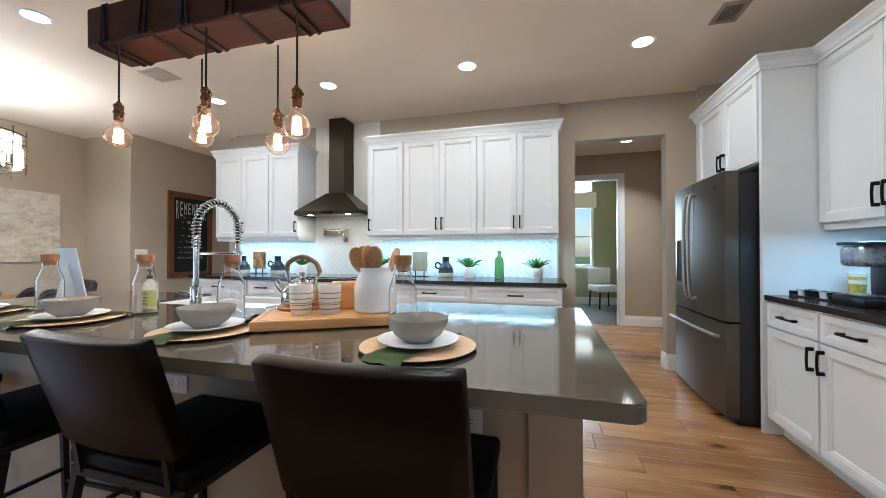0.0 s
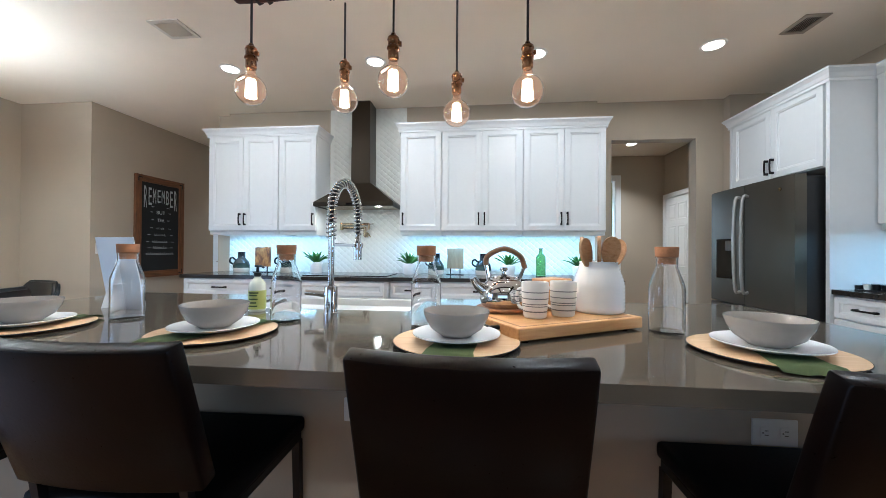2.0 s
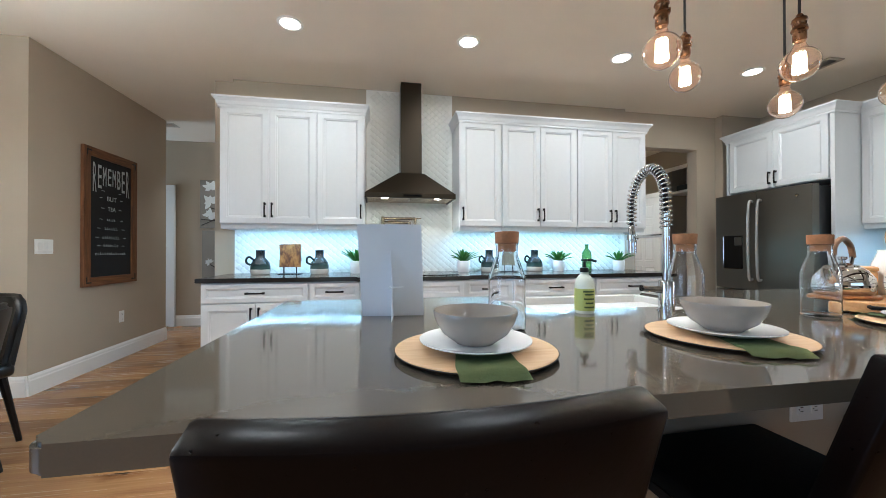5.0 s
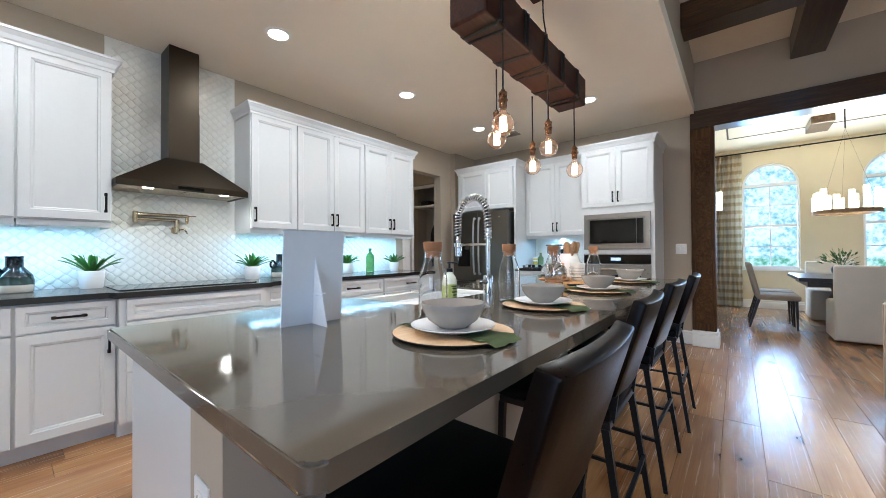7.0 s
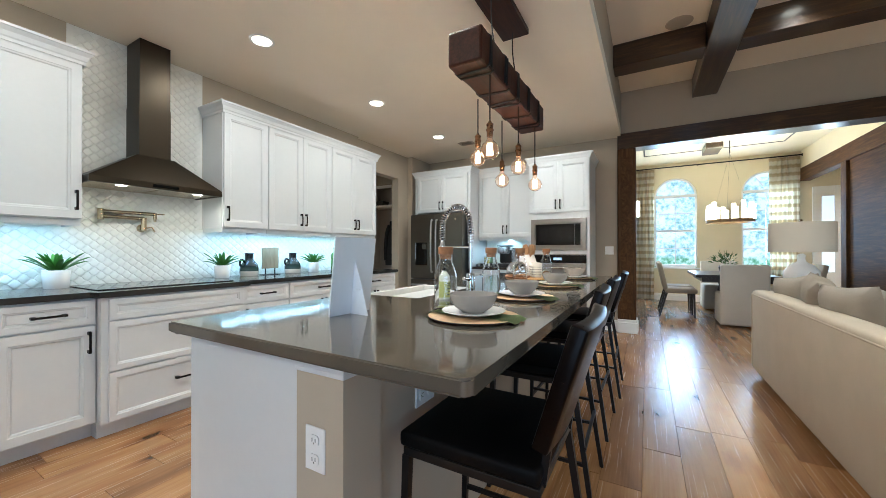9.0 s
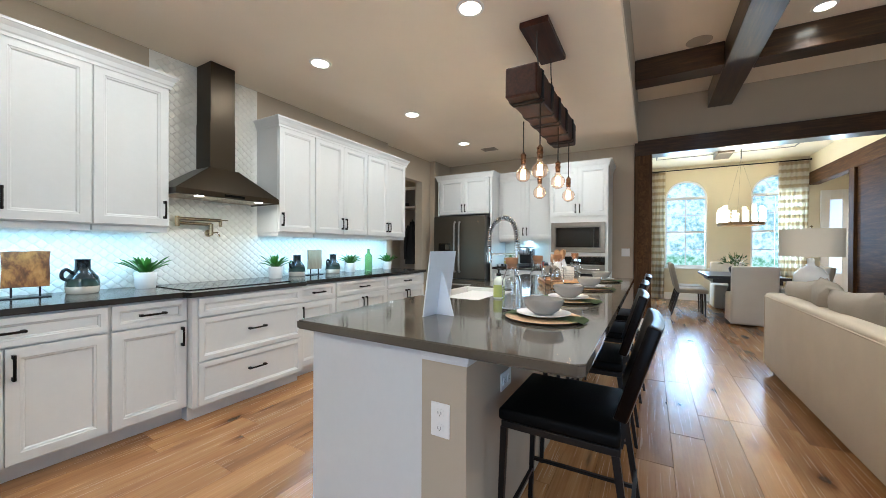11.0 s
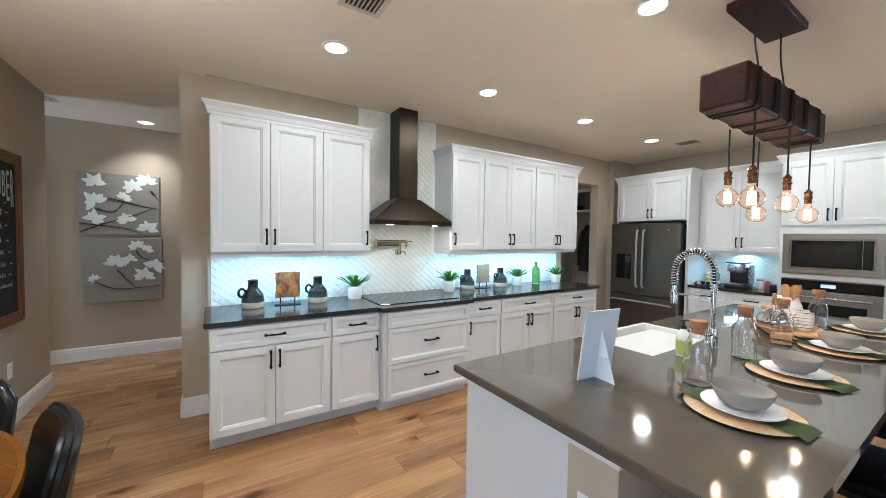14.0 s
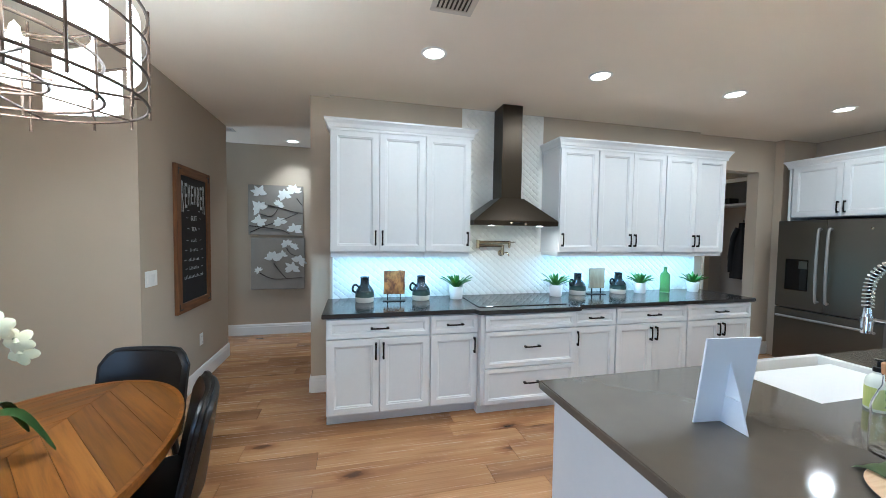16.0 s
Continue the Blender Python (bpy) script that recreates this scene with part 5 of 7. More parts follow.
for k, (a, tilt, hole) in enumerate(((190, 17, 0), (155, 10, 0), (-10, 18, 1), (225, 8, 0), (265, 12, 0))):
    u = Matrix.Translation((0.018 * math.cos(radians(a)), 0.018 * math.sin(radians(a)), 0.03)) @ Matrix.Rotation(radians(a), 4, "Z") @ Matrix.Rotation(radians(tilt), 4, "Y")
    bm = tube([(0, 0, 0), (0, 0, 0.14)], 0.007, 8)
    out = []
    for j in range(24):
        t = 2 * math.pi * j / 24
        out.append((0.030 * math.cos(t) * (1 + 0.18 * math.sin(t)), 0.185 + 0.052 * math.sin(t)))
    if hole:
        o2 = [(0.009 * math.cos(2 * math.pi * j / 24), 0.182 + 0.011 * math.sin(2 * math.pi * j / 24)) for j in range(24)]
        lay = [[bm.verts.new((px_, y_, z_)) for px_, z_ in o_] for y_ in (-0.004, 0.004) for o_ in (out, o2)]
        for j in range(24):
            j2 = (j + 1) % 24
            bm.faces.new((lay[0][j], lay[0][j2], lay[1][j2], lay[1][j]))
            bm.faces.new((lay[2][j], lay[3][j], lay[3][j2], lay[2][j2]))
            bm.faces.new((lay[0][j], lay[2][j], lay[2][j2], lay[0][j2]))
            bm.faces.new((lay[1][j], lay[1][j2], lay[3][j2], lay[3][j]))
    else:
        prism(out, -0.005, 0.005, bm)
    moved(bm, u @ Matrix.Rotation(radians(60 * k), 4, "Z"))
    part("spoon", bm, M_SPOON, crock, "wooden cooking spoon", 50)

# ---- things on the tiled counter ----
ZC = 0.914
M_JUG = Nodes("reactive_glaze")
v = M_JUG.coords()
sep = M_JUG.add("ShaderNodeSeparateXYZ")
M_JUG.put(sep, "Vector", v)
wob = M_JUG.noise(v, 30, 3)
ad = M_JUG.add("ShaderNodeMath")
ad.operation = "MULTIPLY_ADD"
M_JUG.t.links.new(wob, ad.inputs[0])
ad.inputs[1].default_value = 0.012
M_JUG.t.links.new(sep.outputs["Z"], ad.inputs[2])
mr = M_JUG.add("ShaderNodeMapRange")
M_JUG.put(mr, "Value", ad.outputs[0])
mr.inputs["From Min"].default_value, mr.inputs["From Max"].default_value = 0.0, 0.2
col = M_JUG.ramp(mr.outputs[0], [(0.0, srgb("d8cfc0")), (0.255, srgb("cfc6b6")), (0.285, srgb("38453e")), (0.45, srgb("26332f")), (0.58, srgb("10191b")), (1.0, srgb("090e10"))])
M_JUG.set(Base_Color=col, Roughness=0.16)
M_JUG = M_JUG.mat


def jug(x, y, turn, s=1.0):
    t = thing("stoneware_jug", pose(x, y, ZC, 0, 0, turn), "teal-glazed stoneware jug with a pale foot", "jug", "jugs on the counter")
    part("vessel", lathe([(r * s, z * s) for r, z in [(0.0, 0.0), (0.064, 0.0), (0.070, 0.006), (0.073, 0.035), (0.073, 0.065), (0.066, 0.095), (0.044, 0.125), (0.034, 0.138), (0.033, 0.185), (0.036, 0.192), (0.034, 0.195), (0.029, 0.19), (0.029, 0.14), (0.06, 0.09), (0.06, 0.01), (0.0, 0.01)]], 40), M_JUG, t, "", 50)
    part("handle", tube([Vector(p) * s for p in spline([(0.050, 0, 0.118), (0.078, 0, 0.140), (0.098, 0, 0.125), (0.098, 0, 0.095), (0.071, 0, 0.078)], 6)], 0.0085 * s, 10), M_JUG, t, "", 60)


for x, y, a in ((-3.345, 4.03, 205), (-2.82, 4.05, 200), (-1.11, 4.08, 195), (-0.60, 4.08, 190)):
    jug(x, y, a, 1.17)

M_SLAB = wood("spalted_wood", [(0.34, srgb("2a170c")), (0.45, srgb("6b4324")), (0.54, srgb("a8773f")), (0.68, srgb("c29863"))], 9, (2.2, 2, 1.2), 0.6, bump=0.4)
M_SLAB2 = wood("weathered_wood", [(0.25, srgb("574a3c")), (0.45, srgb("85765f")), (0.7, srgb("a8987c"))], 3.2, (5, 5, 1.2), 0.7, bump=0.4)
for x, y, a, mt, w, lab in ((-3.08, 4.02, -6, M_SLAB, 0.165, "spalted wooden slab on a black metal stand"), (-0.90, 4.05, -3, M_SLAB2, 0.150, "weathered wooden slab on a black metal stand")):
    t = thing("wood_slab_decor", pose(x, y, ZC, 0, 0, a), lab, "decor", "wooden slabs on stands")
    t.scale = (1.18, 1.0, 1.20)
    o = [(-w / 2, 0.055), (w / 2, 0.055), (w / 2 + 0.002, 0.12), (w / 2 - 0.004, 0.17), (w / 2 + 0.004, 0.236), (w * 0.25, 0.239), (0.0, 0.232), (-w * 0.3, 0.236), (-w / 2, 0.233), (-w / 2 + 0.004, 0.15)]
    bm = prism(o, -0.012, 0.012)
    bmesh.ops.bevel(bm, geom=[e for e in bm.edges if abs(e.verts[0].co.y - e.verts[1].co.y) < 1e-6], offset=0.003, segments=1, affect="EDGES")
    part("slab", bm, mt, t)
    part("stand", boxes((-w / 2 - 0.005, -0.035, 0.0, w / 2 + 0.005, 0.035, 0.005), (-w * 0.32, -0.005, 0.0052, -w * 0.32 + 0.008, 0.005, 0.10), (w * 0.32 - 0.008, -0.005, 0.0052, w * 0.32, 0.005, 0.10)), M_LEG, t, "thin black metal stand")

M_LEAF = simple("succulent_leaf", "44782a", 0.42, vary=0.3, grain=30, coarse=14, bump=0.1)
M_SOIL = simple("potting_soil", "2a211a", 0.95, vary=0.3)
M_POT = simple("white_matt_pot", "ecebe8", 0.4, vary=0.02)


def aloe(x, y, seed, s=1.0):
    rng = random.Random(seed)
    t = thing("potted_plant", pose(x, y, ZC), "spiky green aloe in a white ceramic pot", "plant", "plants on the counter")
    part("pot", lathe([(r * s, z * s) for r, z in [(0.0, 0.0), (0.047, 0.0), (0.050, 0.004), (0.058, 0.098), (0.057, 0.100), (0.053, 0.098), (0.050, 0.08), (0.0, 0.08)]], 32), M_POT, t, "white tapered pot", 40)
    part("soil", lathe([(0.051 * s, 0.084 * s), (0.0, 0.087 * s)], 20), M_SOIL, t)
    for k in range(26):
        a = k * 2.39996 + rng.uniform(-0.2, 0.2)
        lift = radians(rng.uniform(12, 40) if k < 14 else rng.uniform(40, 78))
        L = rng.uniform(0.115, 0.155) * s * (1.0 if k < 14 else 0.75)
        wd = 0.0145 * s
        bm = bmesh.new()
        rows = []
        n = 5
        for j in range(n + 1):
            u = j / n
            ww = wd * (0.75 + 0.6 * u) * (1 - u ** 2.2)
            bend = lift + 0.5 * u - 0.15
            c = Vector((L * u * math.cos(lift), 0, L * u * math.sin(lift) + 0.02 * math.sin(u * 2.4) * s))
            if j < n:
                rows.append([bm.verts.new(c + Vector((0, -ww, 0.004 * s))), bm.verts.new(c + Vector((0.002, 0, -0.003 * s))), bm.verts.new(c + Vector((0, ww, 0.004 * s))), bm.verts.new(c + Vector((0, 0, 0.004 * s)))])
            else:
                tip = bm.verts.new(c)
        for p, q in zip(rows, rows[1:]):
            for i in range(4):
                bm.faces.new((p[i], p[(i + 1) % 4], q[(i + 1) % 4], q[i]))
        for i in range(4):
            bm.faces.new((rows[-1][i], rows[-1][(i + 1) % 4], tip))
        bm.faces.new(rows[0][::-1])
        moved(bm, Matrix.Translation((0.012 * s * math.cos(a), 0.012 * s * math.sin(a), 0.088 * s)) @ Matrix.Rotation(a, 4, "Z"))
        part("leaf", bm, M_LEAF, t, "", 60)


for k, (x, y, s) in enumerate(((-2.47, 4.06, 1.22), (-1.40, 4.03, 1.18), (-0.33, 4.06, 1.15), (0.385, 4.04, 1.12))):
    aloe(x, y, 11 + k, s)

M_GREENGLASS = glass("green_bottle_glass", "a9c79a", 0.0, 1.25)
gb = thing("green_bottle", pose(0.0, 4.05, ZC), "old green glass bottle on the counter", "bottle")
gb.scale = (1.05, 1.05, 1.22)
w = part("vessel", lathe([(0.0, 0.0), (0.044, 0.0), (0.048, 0.004), (0.048, 0.15), (0.042, 0.172), (0.018, 0.195), (0.016, 0.225), (0.020, 0.228), (0.020, 0.238), (0.014, 0.238), (0.013, 0.195), (0.038, 0.168), (0.044, 0.15), (0.044, 0.008), (0.0, 0.008)], 32), M_GREENGLASS, gb, "", 50)
w.visible_shadow = False

# ---- coffee counter ----
M_KBLACK = simple("black_plastic", "141416", 0.3, vary=0.1)
M_KSILVER = simple("silver_plastic", "8d8f92", 0.28, 0.6, vary=0.05)
cm = thing("coffee_machine", pose(2.15, 2.55, 0.914, 0, 0, -90), "black and silver capsule coffee machine", "coffee machine")
part("base", box(bmesh.new(), -0.11, -0.17, 0.0, 0.11, 0.13, 0.055, 0.015), M_KBLACK, cm, "", 40)
part("body", box(bmesh.new(), -0.10, -0.01, 0.056, 0.10, 0.13, 0.27, 0.02), M_KBLACK, cm, "", 40)
part("brew_head", box(bmesh.new(), -0.085, -0.15, 0.205, 0.085, -0.011, 0.315, 0.025, 3), M_KSILVER, cm, "silver brew head", 40)
part("side_panel", box(bmesh.new(), 0.101, -0.02, 0.06, 0.125, 0.12, 0.30, 0.008), M_KSILVER, cm, "silver side panel", 40)
part("lid", box(bmesh.new(), -0.095, -0.155, 0.317, 0.105, 0.12, 0.335, 0.008), M_KBLACK, cm, "black lid", 40)
part("drip_grate", box(bmesh.new(), -0.07, -0.165, 0.056, 0.07, -0.03, 0.062, 0.001, 1), M_KSILVER, cm)
pt = thing("capsule_tray", pose(2.08, 2.86, 0.914, 0, 0, -82), "low black tray of coffee capsules", "tray")
part("tray", boxes((-0.14, -0.09, 0.0, 0.14, 0.09, 0.008), (-0.14, -0.09, 0.009, -0.13, 0.09, 0.035), (0.13, -0.09, 0.009, 0.14, 0.09, 0.035), (-0.129, 0.08, 0.009, 0.129, 0.09, 0.035)), M_KBLACK, pt)
for k in range(10):
    part("capsule", lathe([(0, 0), (0.018, 0), (0.023, 0.036), (0.025, 0.038), (0, 0.039)], 14, at=(-0.10 + 0.05 * (k % 5), -0.045 + 0.06 * (k // 5), 0.0085)), (M_KBLACK, M_CERAMIC)[k % 3 == 0], pt, "", 40)
M_CUP = simple("patterned_paper", "c9b75a", 0.6, vary=0.5, grain=60, coarse=50)
cu = thing("cup_stack", pose(2.28, 2.93, 0.914), "stack of patterned yellow paper cups", "paper cups")
for k in range(4):
    part("cup", lathe([(0.0, 0.0), (0.030, 0.0), (0.040, 0.085), (0.042, 0.087), (0.040, 0.089), (0.029, 0.004)], 24, at=(0, 0, 0.022 * k)), (M_CUP, M_CERAMIC)[k % 2], cu, "", 40)
for x, y, mt, lab, r, h in ((2.25, 2.28, simple("red_label_jar", "a5453a", 0.4), "small red-labelled jar by the coffee machine", 0.032, 0.09), (2.30, 2.38, M_CERAMIC, "small white sugar jar with a lid", 0.035, 0.10), (2.16, 2.21, M_KBLACK, "small black canister with metal lid", 0.035, 0.07)):
    t = thing("storage_jar", pose(x, y, 0.914), lab, "jar", "jars on the coffee counter")
    part("jar", lathe([(0, 0), (r, 0), (r + 0.002, 0.004), (r + 0.002, h - 0.01), (r - 0.006, h)], 24), mt, t, "", 40)
    part("lid", lathe([(r - 0.004, h), (r - 0.003, h + 0.016), (0, h + 0.018)], 24), M_KSILVER, t, "metal lid", 40)
t = thing("green_bottle", pose(2.36, 2.88, 0.914), "green glass bottle behind the cups", "bottle")
part("vessel", lathe([(0, 0), (0.04, 0), (0.042, 0.14), (0.016, 0.18), (0.016, 0.22), (0, 0.22)], 24), M_GREENGLASS, t, "", 50)

# ---- breakfast nook ----
def clip2(poly, px, py, nx, ny):
    """Keep the part of a polygon that lies on the side of the line to which the normal points."""
    out = []
    for k in range(len(poly)):
        a, b = poly[k], poly[(k + 1) % len(poly)]
        da, db_ = (a[0] - px) * nx + (a[1] - py) * ny, (b[0] - px) * nx + (b[1] - py) * ny
        if da >= 0:
            out.append(a)
        if (da >= 0) != (db_ >= 0):
            t = da / (da - db_)
            out.append((a[0] + t * (b[0] - a[0]), a[1] + t * (b[1] - a[1])))
    return out


NT = (-4.607, 2.10)
TABLE_WOOD = [(0.30, srgb("5e330c")), (0.44, srgb("854f17")), (0.56, srgb("a56a25")), (0.74, srgb("bd8238"))]
M_TABLE = wood("acacia_table", TABLE_WOOD, 4, (0.8, 13, 13), 0.33, False, "object", 0.0, 0.12, (0.38, 0.80), 0.4)
table = thing("oval_table", pose(NT[0], NT[1], 0), "oval amber wood table with a chevron plank top", "table")
TA, TB = 0.50, 0.80
PW = 0.088
for s in (1, -1):
    dx, dy = 0.652 * s, -0.758
    nx, ny = 0.758 * s, 0.652
    for k in range(-11, 11):
        r0, r1 = k * PW + 0.0007, (k + 1) * PW - 0.0007
        L = 2.0
        poly = [(nx * r0 - dx * L, ny * r0 - dy * L), (nx * r0 + dx * L, ny * r0 + dy * L), (nx * r1 + dx * L, ny * r1 + dy * L), (nx * r1 - dx * L, ny * r1 - dy * L)]
        poly = clip2(poly, s * 0.0007, 0, s, 0)
        for j in range(72):
            t = 2 * math.pi * j / 72
            ex, ey = math.cos(t) / TA, math.sin(t) / TB
            poly = clip2(poly, TA * 0.965 * math.cos(t), TB * 0.978 * math.sin(t), -ex, -ey)
        if len(poly) < 3:
            continue
        cx, cy = sum(q[0] for q in poly) / len(poly), sum(q[1] for q in poly) / len(poly)
        local = [((x - cx) * dx + (y - cy) * dy, -(x - cx) * dy + (y - cy) * dx) for x, y in poly]
        clean = [q for i, q in enumerate(local) if math.hypot(q[0] - local[i - 1][0], q[1] - local[i - 1][1]) > 1e-5]
        if len(clean) < 3:
            continue
        ob = part("plank", prism(clean, 0.718, 0.75, axis="z"), M_TABLE, table)
        ob.matrix_basis = Matrix.Translation((cx, cy, 0)) @ Matrix.Rotation(math.atan2(dy, dx), 4, "Z")
band = lathe([(0.967, 0.712), (1.0, 0.712), (1.003, 0.722), (1.003, 0.744), (1.0, 0.7505), (0.969, 0.7505), (0.967, 0.712)], 72)
part("edge_band", moved(band, Matrix.Diagonal((TA, TB, 1, 1))), M_TABLE, table, "pale solid edge band", 40)
part("apron", moved(lathe([(0.80, 0.64), (0.83, 0.64), (0.83, 0.717), (0.80, 0.717), (0.80, 0.64)], 48), Matrix.Diagonal((TA, TB, 1, 1))), M_TABLE, table, "", 40)
part("pedestal", lathe([(0.0, 0.02), (0.30, 0.02), (0.30, 0.05), (0.14, 0.10), (0.085, 0.30), (0.10, 0.55), (0.22, 0.66), (0.0, 0.66)], 32), M_TABLE, table, "turned pedestal", 40)
part("foot", lathe([(0.0, 0.0), (0.34, 0.0), (0.34, 0.019), (0.0, 0.019)], 32), M_TABLE, table, "", 40)

M_CHAIR = simple("espresso_leather", "100d0c", 0.33, vary=0.2, grain=200, bump=0.2)


def shell(w, h, wrap, thick, round_=0.09, tilt=8):
    """A padded curved back: width, height, how far its sides wrap forward."""
    bm = bmesh.new()
    n, m = 14, 10
    rows = []
    for j in range(m + 1):
        v = j / m
        row_ = []
        for i in range(n + 1):
            u = -1 + 2 * i / n
            top_ = h - round_ * max(0.0, (abs(u) - 0.62) / 0.38) ** 2.2
            z = v * top_
            y = -math.tan(radians(tilt)) * z + wrap * u * u * (0.6 + 0.4 * (1 - v))
            row_.append(bm.verts.new((u * w / 2 * (0.94 + 0.06 * v), y, z)))
        rows.append(row_)
    for a, b in zip(rows, rows[1:]):
        for i in range(n):
            bm.faces.new((a[i], a[i + 1], b[i + 1], b[i]))
    bmesh.ops.recalc_face_normals(bm, faces=bm.faces)
    bmesh.ops.solidify(bm, geom=bm.faces[:], thickness=thick)
    bmesh.ops.bevel(bm, geom=[e for e in bm.edges if len(e.link_faces) == 2 and e.calc_face_angle(0) > radians(50)], offset=thick * 0.38, segments=3, affect="EDGES")
    return bm


def dining_chair(x, y, turn):
    t = thing("dining_chair", pose(x, y, 0, 0, 0, turn), "black leather upholstered chair at the round table", "chair", "chairs round the nook table")
    part("seat", box(bmesh.new(), -0.235, -0.22, 0.40, 0.235, 0.24, 0.48, 0.03, 3), M_CHAIR, t, "", 40)
    ob = part("backrest", shell(0.47, 0.43, 0.07, 0.055), M_CHAIR, t, "padded curved back", 50)
    ob.location = (0, -0.215, 0.45)
    for sx in (-1, 1):
        part("leg", tube([(sx * 0.19, 0.19, 0.40), (sx * 0.205, 0.21, 0.0)], [0.02, 0.013], 8), M_LEG, t, "", 40)
        part("leg", tube([(sx * 0.19, -0.18, 0.40), (sx * 0.21, -0.25, 0.0)], [0.02, 0.013], 8), M_LEG, t, "", 40)


dining_chair(-4.62, 2.78, 171)
dining_chair(-4.33, 2.36, 110)

# orchid on the table
M_PETAL = simple("cream_petal", "eee9c4", 0.5, vary=0.06, grain=40, bump=0.05)
M_BLADE = simple("orchid_leaf", "3c5f2a", 0.4, vary=0.25, grain=20, bump=0.1)
M_STEM = simple("green_stem", "5d6e3a", 0.5)
orc = thing("orchid", pose(-4.69, 2.13, 0.7502), "white orchid with broad green leaves in a pot", "plant")
part("pot", lathe([(0, 0), (0.06, 0), (0.075, 0.10), (0.078, 0.11), (0.072, 0.11), (0.068, 0.09), (0, 0.09)], 28), M_POT, orc, "white pot", 40)
rng = random.Random(3)
for k in range(6):
    a = radians(60 * k + 20)
    pts = [Vector((0, 0, 0.09)), Vector((0.08 * math.cos(a), 0.08 * math.sin(a), 0.17)), Vector((0.17 * math.cos(a), 0.17 * math.sin(a), 0.17)), Vector((0.25 * math.cos(a), 0.25 * math.sin(a), 0.02))]
    sp = spline(pts, 5)
    bm = bmesh.new()
    rows = []
    side = Vector((-math.sin(a), math.cos(a), 0))
    for j, p in enumerate(sp):
        u = j / (len(sp) - 1)
        w_ = 0.032 * math.sin(math.pi * min(1, 0.12 + 0.86 * u)) ** 0.7 + 0.002
        rows.append([bm.verts.new(p - side * w_), bm.verts.new(p + Vector((0, 0, -0.006))), bm.verts.new(p + side * w_)])
    for p, q in zip(rows, rows[1:]):
        for i in range(2):
            bm.faces.new((p[i], p[i + 1], q[i + 1], q[i]))
    bmesh.ops.solidify(bm, geom=bm.faces[:], thickness=0.003)
    part("leaf", bm, M_BLADE, orc, "broad arching leaf", 60)
st = spline([(0, 0, 0.09), (-0.01, 0.02, 0.30), (0.02, 0.07, 0.46), (0.06, 0.13, 0.46), (0.09, 0.19, 0.31)], 8)
part("stem", tube(st, 0.004, 6), M_STEM, orc, "", 60)
for k, (i, dx) in enumerate(((18, -0.01), (21, 0.015), (24, -0.012), (27, 0.01), (29, 0.0))):
    c = st[i] + Vector((dx, 0, -0.02))
    fl = part("flower", lathe([(0.0, -0.006), (0.010, 0.0), (0.006, 0.012), (0.0, 0.014)], 10, at=c), M_PETAL, orc, "open cream flower", 60)
    for j in range(5):
        a = radians(72 * j + 15 * k)
        d = Vector((math.cos(a), 0.35, math.sin(a))).normalized()
        sd = d.cross(Vector((0, 1, 0))).normalized()
        bm = bmesh.new()
        vs_ = []
        for u, w_ in ((0.004, 0.004), (0.018, 0.016), (0.034, 0.020), (0.048, 0.012), (0.053, 0.002)):
            vs_.append([bm.verts.new(c + d * u - sd * w_), bm.verts.new(c + d * u + Vector((0, -0.004, 0))), bm.verts.new(c + d * u + sd * w_)])
        for p, q in zip(vs_, vs_[1:]):
            for i2 in range(2):
                bm.faces.new((p[i2], p[i2 + 1], q[i2 + 1], q[i2]))
        part("petal", bm, M_PETAL, fl, "", 70)

# drum chandelier
M_WIRE = simple("bronze_wire", "5c4b3e", 0.4, 0.8, vary=0.1)
M_SHADE = glow("lit_white_shade", "fff6ea", 4.0)
ch = thing("drum_chandelier", pose(-4.57, 2.05, 0), "wire drum chandelier with lit white shade panels", "chandelier")
def ring(r, z, rad=0.005, n=56):
    return tube([(r * math.cos(2 * math.pi * k / n), r * math.sin(2 * math.pi * k / n), z) for k in range(n + 1)], rad, 6, None, False)
for r, z in ((0.45, 1.98), (0.45, 2.08), (0.45, 2.19), (0.45, 2.29), (0.33, 1.98), (0.33, 2.10), (0.33, 2.26), (0.20, 2.0)):
    part("ring", ring(r, z), M_WIRE, ch, "thin bronze ring", 60)
rng = random.Random(9)
for k in range(14):
    a = radians(360 / 14 * k + rng.uniform(-4, 4))
    part("rod", tube([(0.452 * math.cos(a), 0.452 * math.sin(a), 1.95 - 0.05 * rng.random()), (0.452 * math.cos(a), 0.452 * math.sin(a), 2.31 + 0.06 * rng.random())], 0.0045, 6), M_WIRE, ch)
for k in range(8):
    a = radians(45 * k + 10)
    part("rod", tube([(0.33 * math.cos(a), 0.33 * math.sin(a), 1.96), (0.33 * math.cos(a), 0.33 * math.sin(a), 2.28)], 0.0045, 6), M_WIRE, ch)
    part("spoke", tube([(0.02 * math.cos(a), 0.02 * math.sin(a), 2.0), (0.45 * math.cos(a), 0.45 * math.sin(a), 1.98)], 0.004, 6), M_WIRE, ch)
